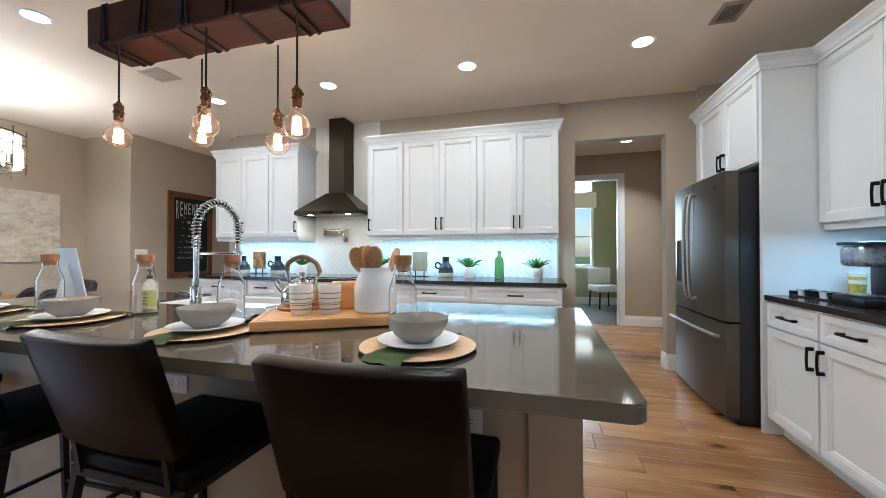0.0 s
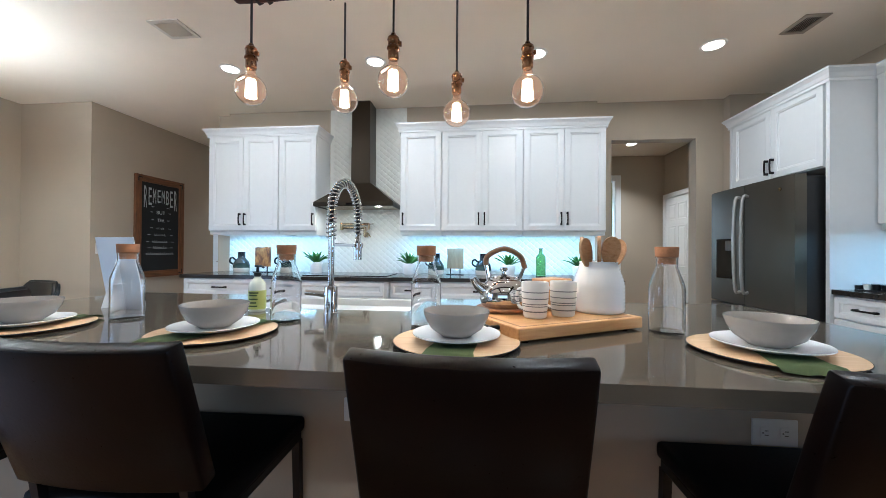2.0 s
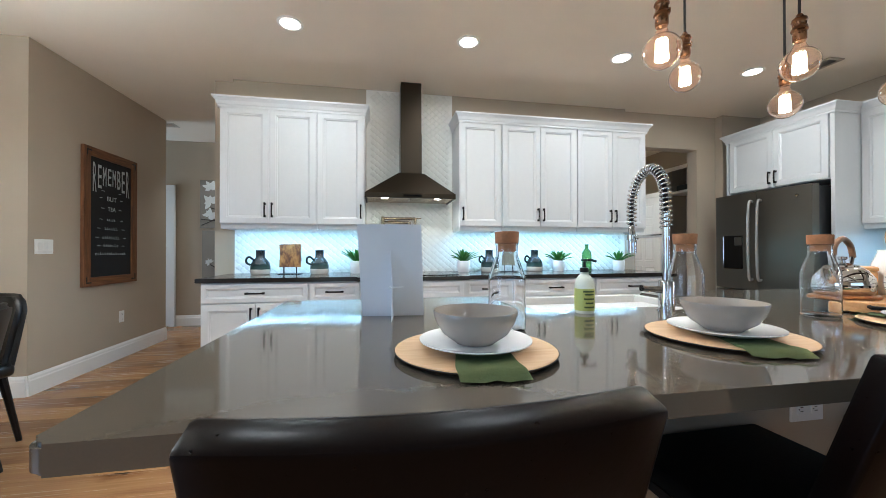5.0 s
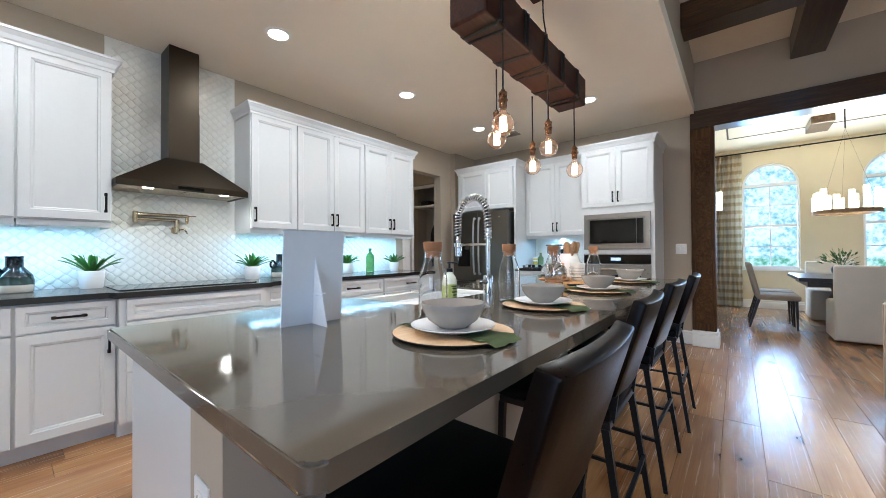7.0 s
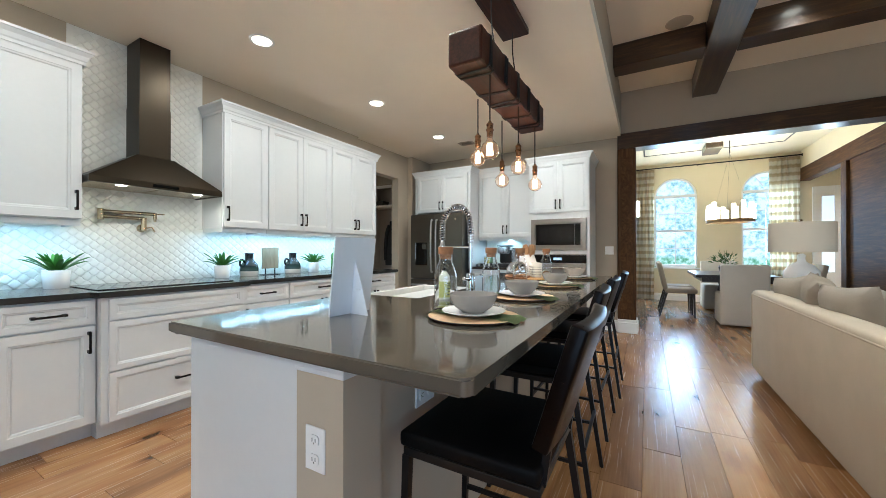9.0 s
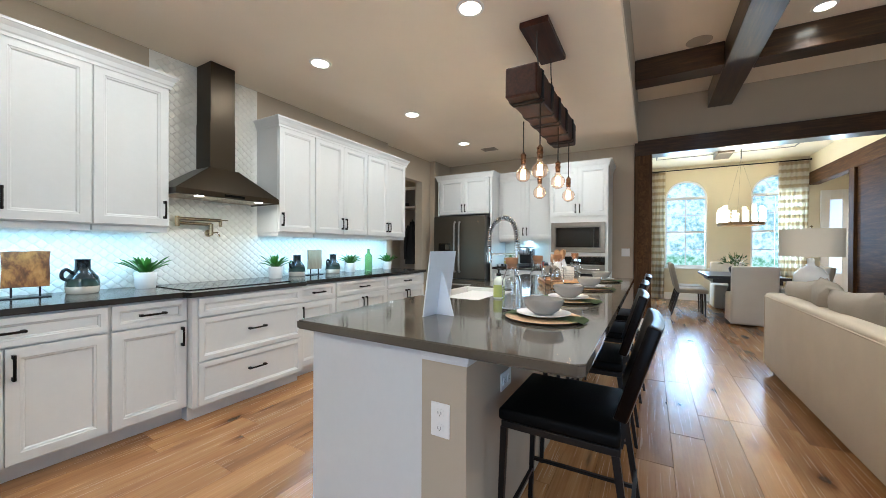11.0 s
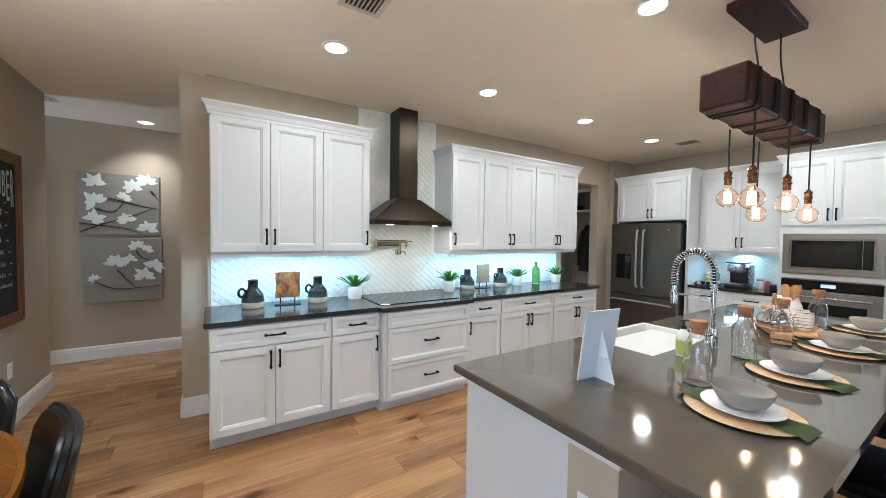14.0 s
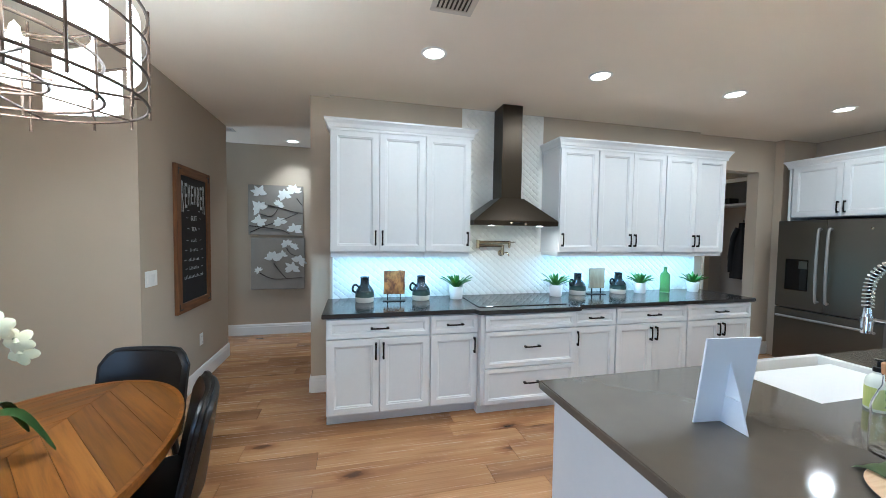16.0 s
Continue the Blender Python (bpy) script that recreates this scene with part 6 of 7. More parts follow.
for k, (a0, a1, z0, z1, r) in enumerate(((5, 50, 2.09, 2.28, 0.43), (56, 98, 2.0, 2.17, 0.43), (103, 150, 2.09, 2.28, 0.43), (156, 200, 2.0, 2.18, 0.43), (205, 252, 2.09, 2.28, 0.43), (258, 300, 2.0, 2.18, 0.43), (305, 352, 2.09, 2.28, 0.43), (20, 80, 2.01, 2.2, 0.31), (140, 200, 2.05, 2.25, 0.31), (250, 320, 2.02, 2.22, 0.31))):
    bm = bmesh.new()
    o = [(r * math.cos(radians(a0 + (a1 - a0) * j / 8)), r * math.sin(radians(a0 + (a1 - a0) * j / 8))) for j in range(9)]
    i_ = [(x * 0.985, y * 0.985) for x, y in reversed(o)]
    part("shade_panel", prism(o + i_, z0, z1, axis="z"), M_SHADE, ch, "lit white curved panel", 40)
part("stem", tube([(0, 0, 1.99), (0, 0, CEIL - 0.02)], 0.008, 8), M_WIRE, ch)
part("canopy", lathe([(0, -0.03), (0.06, -0.028), (0.065, 0.0)], 24, at=(0, 0, CEIL - 0.001)), M_WIRE, ch, "", 40)
for k in range(5):
    a = radians(72 * k)
    part("candle_sleeve", lathe([(0.011, 0.0), (0.011, 0.08), (0, 0.08)], 12, at=(0.16 * math.cos(a), 0.16 * math.sin(a), 2.01)), M_CERAMIC, ch, "white candle sleeve")
    part("bulb", lathe([(0.008, 0.08), (0.016, 0.10), (0.010, 0.13), (0.0, 0.145)], 12, at=(0.16 * math.cos(a), 0.16 * math.sin(a), 2.01)), M_LAMP, ch, "lit bulb", 60)

# canvas on the nook wall
M_ABSTRACT = Nodes("pale_abstract")
v = M_ABSTRACT.coords((1, 1.2, 1.6))
f = M_ABSTRACT.mix(0.45, M_ABSTRACT.noise(v, 2.2, 5, 0.6, 0.6), M_ABSTRACT.noise(v, 14, 4))
M_ABSTRACT.set(Base_Color=M_ABSTRACT.ramp(f, [(0.3, srgb("9a8d78")), (0.45, srgb("c0b5a0")), (0.6, srgb("d9d2c2")), (0.75, srgb("b9ae98"))]), Roughness=0.8)
M_ABSTRACT.bump(f, 0.3, 0.002)
M_ABSTRACT = M_ABSTRACT.mat
t = thing("abstract_canvas", pose(-5.85, 2.95, 1.07, 0, 0, 90), "pale beige abstract canvas on the nook wall", "painting")
part("canvas", box(bmesh.new(), -0.52, -0.035, 0.0, 0.52, -0.002, 0.90, 0.004, 1), M_ABSTRACT, t)

# chalkboard
M_FRAME = wood("rustic_frame", [(0.3, srgb("3c2614")), (0.5, srgb("6d4525")), (0.75, srgb("8f633a"))], 6, rough=0.65, bump=0.4)
M_CHALKBOARD = simple("chalkboard_black", "17191a", 0.85, vary=0.25, grain=40, coarse=5)
M_CHALK = simple("white_chalk", "b9bcba", 0.95, vary=0.15, grain=200)
cb = thing("chalkboard", pose(-4.95, 4.615, 0.80, 0, 0, 90), "chalkboard in a rustic wood frame with chalk lettering", "chalkboard")
CW, CH_, FB = 0.74, 1.32, 0.085
part("panel", boxes((-CW / 2 + 0.06, -0.018, 0.06, CW / 2 - 0.06, -0.002, CH_ - 0.06)), M_CHALKBOARD, cb, "black chalk panel")
for z in (0.0, CH_ - FB):
    part("rail", box(bmesh.new(), -CW / 2 + FB + 0.001, -0.032, z, CW / 2 - FB - 0.001, -0.002, z + FB, 0.003, 1), M_FRAME, cb, "rustic frame rail")
for x in (-CW / 2, CW / 2 - FB):
    bm = box(bmesh.new(), 0, -0.032, -FB, CH_, -0.002, 0, 0.003, 1)
    ob = part("stile", bm, M_FRAME, cb, "rustic frame stile")
    ob.matrix_basis = Matrix.Translation((x, 0, 0)) @ Matrix.Rotation(radians(-90), 4, "Y")
for sx in (-1, 1):
    for sz in (0, 1):
        cx, cz = sx * (CW / 2 - 0.03), (0.03 if sz == 0 else CH_ - 0.03)
        dz_ = 1 if sz == 0 else -1
        part("corner_bracket", boxes((min(cx, cx - sx * 0.06), -0.0345, min(cz, cz + dz_ * 0.012), max(cx, cx - sx * 0.06), -0.0322, max(cz, cz + dz_ * 0.012)), (min(cx, cx - sx * 0.012), -0.0345, min(cz + dz_ * 0.0125, cz + dz_ * 0.06), max(cx, cx - sx * 0.012), -0.0322, max(cz + dz_ * 0.0125, cz + dz_ * 0.06))), M_LEG, cb, "black iron corner")


def lettering(text, x, z, wide, high, parent):
    cu = bpy.data.curves.new("lettering", "FONT")
    cu.body, cu.align_x, cu.extrude = text, "CENTER", 0.0008
    tmp = bpy.data.objects.new("lettering", cu)
    scene.collection.objects.link(tmp)
    bpy.context.view_layer.update()
    me = bpy.data.meshes.new_from_object(tmp.evaluated_get(bpy.context.evaluated_depsgraph_get()))
    bpy.data.objects.remove(tmp)
    me.materials.clear()
    me.materials.append(M_CHALK)
    ob = new("lettering", me)
    ob.parent = parent
    xs, ys = [q.co.x for q in me.vertices], [q.co.y for q in me.vertices]
    ob.matrix_basis = Matrix.Translation((x, -0.0195, z)) @ Matrix.Rotation(radians(90), 4, "X") @ Matrix.Diagonal((wide / (max(xs) - min(xs)), high / (max(ys) - min(ys)), 1, 1))
    return ob


for k, ch_ in enumerate("REMEMBER"):
    u = (k - 3.5) / 3.5
    high = 0.17 + 0.11 * u * u
    lettering(ch_, 0.228 * u, 1.160 + 0.025 * u * u - high, 0.044, high, cb)
lettering("BUT", 0, 0.835, 0.13, 0.045, cb)
lettering("TEA", 0, 0.735, 0.11, 0.04, cb)
rng = random.Random(4)
for z, n in ((0.635, 4), (0.545, 6), (0.455, 8), (0.375, 7), (0.295, 14)):
    bm = bmesh.new()
    w_ = 0.030 * n
    for k in range(n):
        x = -w_ / 2 + k * 0.030
        h = rng.uniform(0.018, 0.032)
        box(bm, x, -0.0192, z, x + 0.005, -0.0184, z + h)
        box(bm, x + 0.006, -0.0192, z, x + 0.020, -0.0184, z + 0.004)
        if rng.random() > 0.4:
            box(bm, x + 0.006, -0.0192, z + 0.013, x + 0.018, -0.0184, z + 0.017)
    part("lettering", bm, M_CHALK, cb, "illegible chalk writing")
for z, w_ in ((0.925, 0.25), (0.855, 0.30), (0.755, 0.26), (0.645, 0.30), (0.555, 0.36), (0.465, 0.40), (0.385, 0.36)):
    part("dash", boxes((-w_ / 2 - 0.01, -0.0192, z, -w_ / 2 + 0.03, -0.0184, z + 0.005), (w_ / 2 - 0.03, -0.0192, z, w_ / 2 + 0.01, -0.0184, z + 0.005)), M_CHALK, cb)

# ---- hall ----
M_CANVAS = simple("taupe_canvas", "8d877f", 0.85, vary=0.12, grain=120, coarse=4)
M_WHITEPAINT = simple("white_impasto", "e4e6e4", 0.7, vary=0.08, grain=60, bump=0.5)
M_BRANCH = simple("dark_branch_paint", "2c2522", 0.8)


def petal_outline(cx, cz, r, a, seed):
    """One magnolia petal: a teardrop with a wavering edge and a soft tip, growing out of the bloom's heart."""
    rng = random.Random(seed)
    long, wide = r * rng.uniform(1.05, 1.6), r * rng.uniform(0.36, 0.52)
    bend = rng.uniform(-0.35, 0.35)
    pts = []
    for k in range(9):
        u = k / 8
        w = wide * math.sin(math.pi * u ** 0.75) ** 0.8 * (1 + rng.uniform(-0.14, 0.14)) if 0 < k < 8 else 0.004
        pts.append((u * long, w, bend * u * u * r))
    out = [(x, w + b) for x, w, b in pts] + [(x, -w + b) for x, w, b in reversed(pts)]
    return [(cx + x * math.cos(a) - z * math.sin(a), cz + x * math.sin(a) + z * math.cos(a)) for x, z in out]


def floral(x, z, w_, h, blooms, branches, seed):
    t = thing("floral_canvas", pose(x, 6.5, z), "grey canvas of white magnolias on dark branches", "painting", "floral canvases")
    part("canvas", box(bmesh.new(), 0, -0.035, 0, w_, -0.002, h, 0.003, 1), M_CANVAS, t)
    for br in branches:
        pts = [(u * w_, -0.0362, v_ * h) for u, v_ in br]
        sp = spline(pts, 6)
        part("painted_branch", tube(sp, [0.008 * (1 - 0.6 * i / len(sp)) for i in range(len(sp))], 5), M_BRANCH, t)
    for k, (u, v_, r) in enumerate(blooms):
        bl = None
        for j in range(6):
            a = radians((200, 340, 20, 160, 60, 115)[j] + 37 * math.sin(2.3 * k))
            y = -0.0365 - 0.0009 * j
            ob = part("painted_petal" if bl else "painted_bloom", prism(petal_outline(u * w_, v_ * h, r, a, seed + 10 * k + j), y - 0.0006, y), M_WHITEPAINT, bl or t)
            bl = bl or ob


floral(-4.94, 1.49, 0.75, 0.73, ((0.20, 0.84, 0.075), (0.20, 0.54, 0.085), (0.18, 0.26, 0.075), (0.66, 0.80, 0.075), (0.84, 0.90, 0.075), (0.55, 0.62, 0.05), (0.57, 0.26, 0.075), (0.84, 0.12, 0.075)),
       (((0.02, 0.18), (0.35, 0.14), (0.6, 0.10), (0.75, 0.02)), ((0.35, 0.60), (0.6, 0.54), (0.8, 0.48), (0.99, 0.45)), ((0.2, 0.42), (0.42, 0.38), (0.55, 0.56)), ((0.03, 0.05), (0.3, 0.18), (0.6, 0.30), (0.9, 0.45)), ((0.88, 0.75), (0.99, 0.60))), 100)
floral(-4.91, 0.68, 0.74, 0.77, ((0.40, 0.62, 0.085), (0.66, 0.88, 0.06), (0.80, 0.82, 0.045), (0.58, 0.66, 0.05), (0.76, 0.40, 0.085), (0.90, 0.56, 0.075), (0.14, 0.37, 0.04)),
       (((0.16, 0.32), (0.35, 0.22), (0.55, 0.20), (0.98, 0.23)), ((0.42, 0.50), (0.52, 0.36), (0.64, 0.22)), ((0.66, 0.80), (0.72, 0.70), (0.85, 0.64))), 300)


def panel_door(m, w_, h, label, rows=3, handle_right=True, group="interior doors"):
    d = thing("door_1", m, label, "door", group, "structure")
    leaf = part("leaf", boxes((0, 0.0, 0.008, w_, 0.035, h)), M_TRIM, d)
    zs = [0.10 * h, 0.42 * h, 0.46 * h, 0.78 * h, 0.82 * h, 0.95 * h]
    for k in range(3):
        for x0 in (0.12 * w_, 0.54 * w_):
            p = part("door_panel", panel_front(0.34 * w_, zs[2 * k + 1] - zs[2 * k], [(0.0, -0.004), (0.012, -0.006), (0.018, 0.0), (0.03, 0.001), (0.05, -0.005)], None, 0.002), M_TRIM, leaf)
            p.location = (x0, -0.0015, zs[2 * k])
    part("casing", boxes((-0.075, -0.018, 0, -0.004, 0.02, h + 0.075), (w_ + 0.004, -0.018, 0, w_ + 0.075, 0.02, h + 0.075), (-0.003, -0.018, h + 0.004, w_ + 0.003, 0.02, h + 0.075)), M_TRIM, d, "white door casing")
    hx = w_ - 0.07 if handle_right else 0.07
    part("handle", tube([(hx, -0.002, 0.95), (hx, -0.05, 0.95), (hx + (-0.1 if handle_right else 0.1), -0.055, 0.95)], 0.009, 8), M_NICKEL, leaf, "nickel lever handle", 50)
    return d


panel_door(pose(-6.15, 6.46, 0), 0.80, 2.05, "white panelled door at the end of the hall")
# ---- mudroom ----
panel_door(pose(2.41, 6.46, 0, 0, 0, -90), 0.67, 2.05, "white six-panel door in the mudroom", 3, False)
structure("door_casing", boxes((1.66, 6.58, 0, 1.74, 6.60 - 0.001, 2.48), (0.64, 6.58, 0, 0.72, 6.60 - 0.001, 2.48), (0.721, 6.58, 2.40, 1.659, 6.60 - 0.001, 2.48), (1.645, 6.601, 0, 1.659, 6.72, 2.385), (0.721, 6.601, 2.386, 1.659, 6.72, 2.399)), M_TRIM, "white cased doorway of the mudroom", "door casing")
nb = thing("coat_niche", pose(0, 0, 0), "built-in coat niche with white trim, shelves and a bench", "coat niche")
M_NICHE = simple("pale_grey_paint", "a29a90", 0.7, vary=0.03, grain=150)
part("back_panel", boxes((2.84, 4.44, 0.0, 2.86, 5.68, 2.52)), M_NICHE, nb)
part("side_panel", boxes((2.571, 4.44, 0.0, 2.838, 4.46, 2.52), (2.571, 5.66, 0.0, 2.838, 5.68, 2.52)), M_NICHE, nb)
part("top_panel", boxes((2.571, 4.461, 2.50, 2.838, 5.659, 2.52)), M_NICHE, nb)
part("trim", boxes((2.43, 5.645, 0, 2.449, 5.705, 2.485), (2.43, 4.44, 2.425, 2.449, 5.644, 2.485)), M_TRIM, nb, "white trim frame")
for z in (2.055,):
    part("shelf", boxes((2.452, 4.462, z, 2.838, 5.658, z + 0.035)), M_TRIM, nb, "white shelf")
part("bench_top", boxes((2.02, 4.47, 0.42, 2.838, 5.64, 0.46)), M_DARKWOOD, nb, "dark wooden bench top")
part("bench_base", boxes((2.06, 4.48, 0.0, 2.836, 5.63, 0.418)), M_TRIM, nb, "white bench base")
for y in (4.75, 5.01, 5.27):
    part("coat_hook", tube(spline([(2.838, y, 1.80), (2.79, y, 1.79), (2.78, y, 1.84)], 4), 0.008, 8), M_LEG, nb, "black coat hook", 50)
M_COAT = simple("black_wool", "121113", 0.95, vary=0.25, grain=200, bump=0.4)
coat = thing("coat", pose(2.775, 5.27, 0.86), "black coat hanging from a hook", "coat")
bm = bmesh.new()
rows = []
for j in range(15):
    v_ = j / 14
    wd = 0.17 - 0.11 * v_ ** 1.3
    rows.append([bm.verts.new((0.055 * math.cos(2 * math.pi * i / 20) * (1 - 0.5 * v_) + 0.010 * math.sin(5 * i), wd * math.sin(2 * math.pi * i / 20) * (1 + 0.10 * math.cos(3 * i + 4 * v_)), 0.93 * v_)) for i in range(20)])
for a, b in zip(rows, rows[1:]):
    for i in range(20):
        bm.faces.new((a[i], a[(i + 1) % 20], b[(i + 1) % 20], b[i]))
bm.faces.new(rows[0][::-1]); bm.faces.new(rows[-1])
part("body", bm, M_COAT, coat, "", 70)
for s in (-1, 1):
    part("sleeve", tube(spline([(0.0, s * 0.07, 0.84), (-0.02, s * 0.13, 0.66), (-0.02, s * 0.165, 0.35), (-0.02, s * 0.16, 0.10)], 5), [0.05] * 6 + [0.045] * 5 + [0.04] * 5, 10), M_COAT, coat, "", 70)
t = thing("storage_box", pose(2.62, 5.42, 2.0905), "small black box on the niche shelf", "box")
part("box", box(bmesh.new(), -0.10, -0.10, 0, 0.10, 0.10, 0.10, 0.006, 1), M_KBLACK, t)
# the room beyond
structure("floor_back_room", boxes((-0.6, 6.66, -0.012, 3.2, 9.0, 0.004)), simple("slate_floor_tile", "6a6a6c", 0.3, vary=0.2, grain=20, coarse=3), "grey tiled floor of the room beyond", "floor")
win = thing("window_1", pose(0, 0, 0), "white sash window in the green room", "window", "", "structure")
part("window_frame", boxes((0.6, 9.0, 0.85, 0.65, 9.08, 2.25), (1.53, 9.0, 0.85, 1.58, 9.08, 2.25), (0.651, 9.0, 2.20, 1.529, 9.08, 2.25), (0.651, 9.0, 0.85, 1.529, 9.08, 0.90), (0.651, 9.0, 1.52, 1.529, 9.07, 1.56)), M_TRIM, win)
part("window_sill", boxes((0.54, 8.95, 0.82, 1.64, 8.999, 0.848)), M_TRIM, win)
M_BLIND = simple("cream_roman_shade", "ddd3b8", 0.9, vary=0.05)
t = thing("roman_shade", pose(0, 0, 0), "cream roman shade at the top of the window", "window shade")
part("shade", box(bmesh.new(), 0.55, 8.93, 2.20, 1.64, 8.99, 2.55, 0.006, 1), M_BLIND, t)
dk = thing("side_chair", pose(1.72, 8.45, 0, 0, 0, 200), "white slipcovered chair on dark legs", "chair")
part("seat", box(bmesh.new(), -0.25, -0.25, 0.36, 0.25, 0.25, 0.50, 0.03, 2), M_CERAMIC, dk, "", 40)
part("backrest", box(bmesh.new(), -0.25, -0.25, 0.501, 0.25, -0.18, 0.85, 0.03, 2), M_CERAMIC, dk, "", 40)
for sx in (-1, 1):
    for sy in (-1, 1):
        part("leg", tube([(sx * 0.2, sy * 0.2, 0.36), (sx * 0.22, sy * 0.22, 0)], 0.016, 6), M_LEG, dk)
t = thing("drum_pendant", pose(1.2, 7.9, 0), "white glass drum ceiling light", "ceiling light")
part("shade", lathe([(0.0, 2.42), (0.20, 2.42), (0.21, 2.43), (0.21, 2.60), (0.0, 2.61)], 32), glow("frosted_drum", "fff4dd", 2.5), t, "lit white shade", 40)
part("stem", tube([(0, 0, 2.612), (0, 0, CEIL - 0.001)], 0.012, 8), M_NICKEL, t)

# ---- family room ----
def timber(name, x0, y0, z0, x1, y1, z1, label, material=None):
    """A dark stained timber with its grain along its length."""
    L = (x1 - x0, y1 - y0, z1 - z0)
    k = L.index(max(L))
    if k == 0:
        bm, m = box(bmesh.new(), 0, 0, 0, L[0], L[1], L[2], 0.006, 1), pose(x0, y0, z0)
    elif k == 1:
        bm, m = box(bmesh.new(), 0, 0, 0, L[1], L[0], L[2], 0.006, 1), pose(x1, y0, z0, 0, 0, 90)
    else:
        bm, m = box(bmesh.new(), 0, 0, 0, L[2], L[1], L[0], 0.006, 1), pose(x1, y0, z0, 0, -90, 0)
    ob = structure(name, bm, material or M_TIMBER, label, "beam")
    ob.matrix_basis = m
    return ob


M_TIMBER = wood("dark_timber", [(0.3, srgb("1e1108")), (0.5, srgb("38240f")), (0.72, srgb("5c4022"))], 5, rough=0.32, coat=0.35, bump=0.25, gloss=0.5)
M_PANEL = wood("brown_panelling", [(0.3, srgb("2c1b0e")), (0.5, srgb("4a321c")), (0.72, srgb("6b4c2c"))], 5, (1, 12, 12), rough=0.6, bump=0.2, gloss=0.15)
timber("beam", 1.11, -4.5, 3.20, 1.37, -0.195, 3.449, "dark stained coffer beam on the family room ceiling")
timber("beam", 1.11, 0.085, 3.20, 1.37, 0.928, 3.449, "dark stained coffer beam on the family room ceiling")
timber("beam", -5.84, -0.19, 3.198, 2.498, 0.08, 3.449, "dark stained coffer beam across the family room ceiling")
timber("beam", -1.9, -4.5, 3.20, -1.64, -0.195, 3.449, "dark stained coffer beam on the family room ceiling")
timber("beam", -5.84, -2.9, 3.198, 1.10, -2.63, 3.449, "dark stained coffer beam across the family room ceiling")
timber("header_beam", 2.43, -1.94, 2.62, 2.69, 0.972, 2.838, "dark stained header beam over the dining opening")
timber("post", 2.43, 0.74, 0.19, 2.69, 0.972, 2.618, "dark stained timber post of the dining opening", M_PANEL)
structure("post_panel", boxes((2.425, 0.78, 0.28, 2.429, 0.93, 2.5)), M_PANEL, "sunk panel of the dark post", "post")
structure("post_plinth", boxes((2.405, 0.715, 0.001, 2.715, 0.975, 0.15), (2.415, 0.725, 0.151, 2.705, 0.975, 0.188), r=0.004), M_TRIM, "white plinth under the dark post", "plinth")
t = thing("ceiling_speaker", pose(1.0, 0.32, 3.45), "round ceiling speaker painted like the ceiling", "speaker")
part("grille", lathe([(0, -0.004), (0.11, -0.004), (0.118, -0.002), (0.12, 0)], 36), simple("speaker_grille", "b3a798", 0.8, grain=300, bump=0.5), t, "", 40)

M_LINEN = simple("oatmeal_linen", "b8aa96", 0.95, vary=0.08, grain=350, bump=0.5, coarse=4)
M_LINEN3 = simple("taupe_linen", "8b7f70", 0.95, vary=0.12, grain=350, bump=0.5, coarse=6)
M_LINEN2 = simple("grey_beige_linen", "968b7e", 0.95, vary=0.1, grain=350, bump=0.5, coarse=5)


def cushion(w_, h, d, puff=1.0):
    """A soft cushion, standing in the x-z plane."""
    bm = bmesh.new()
    n = 12
    for s in (-1, 1):
        g = []
        for j in range(n + 1):
            r_ = []
            for i in range(n + 1):
                u, v_ = -1 + 2 * i / n, -1 + 2 * j / n
                k = max(0.0, (1 - u ** 4) * (1 - v_ ** 4)) ** 0.5
                pin = 1 - 0.06 * (1 - u * u) * 0 - 0.07 * (abs(u) * abs(v_)) * -1 - 0.05
                r_.append(bm.verts.new((u * w_ / 2 * pin, s * d / 2 * k * puff + 0.006 * math.sin(7 * u + 3 * v_) * k, v_ * h / 2 * pin + 0.008 * math.sin(4 * u) * k)))
            g.append(r_)
        for a, b in zip(g, g[1:]):
            for i in range(n):
                bm.faces.new((a[i], a[i + 1], b[i + 1], b[i]))
    bmesh.ops.remove_doubles(bm, verts=bm.verts, dist=0.0008)
    return bm


sofa = thing("sofa", pose(0, 0, 0), "oatmeal linen sofa seen from behind", "sofa")
part("back", box(bmesh.new(), -1.45, -0.42, 0.06, 1.09, -0.25, 0.80, 0.035, 4), M_LINEN, sofa, "", 40)
part("base", box(bmesh.new(), -1.45, -1.18, 0.06, 1.09, -0.425, 0.38, 0.03, 3), M_LINEN, sofa, "", 40)
for x0 in (-1.432, 1.072):
    part("welt", tube([(x0, -0.2508, 0.10), (x0, -0.2508, 0.755)], 0.006, 8), M_LINEN, sofa, "raised linen welt", 60)
part("welt", tube([(-1.432, -0.2508, 0.762), (1.072, -0.2508, 0.762)], 0.006, 8), M_LINEN, sofa, "raised linen welt", 60)
for x0 in (-1.45, 0.93):
    part("arm", box(bmesh.new(), x0, -1.18, 0.381, x0 + 0.16, -0.425, 0.62, 0.035, 4), M_LINEN, sofa, "", 40)
for k in range(3):
    part("seat_cushion", box(bmesh.new(), -1.28 + 0.735 * k, -1.16, 0.385, -0.555 + 0.735 * k, -0.43, 0.52, 0.04, 3), M_LINEN, sofa, "", 40)
for x in (-1.38, 1.02):
    for y in (-1.1, -0.33):
        part("foot", lathe([(0, 0), (0.022, 0), (0.026, 0.06), (0, 0.06)], 12, at=(x, y, 0)), M_LEG, sofa)
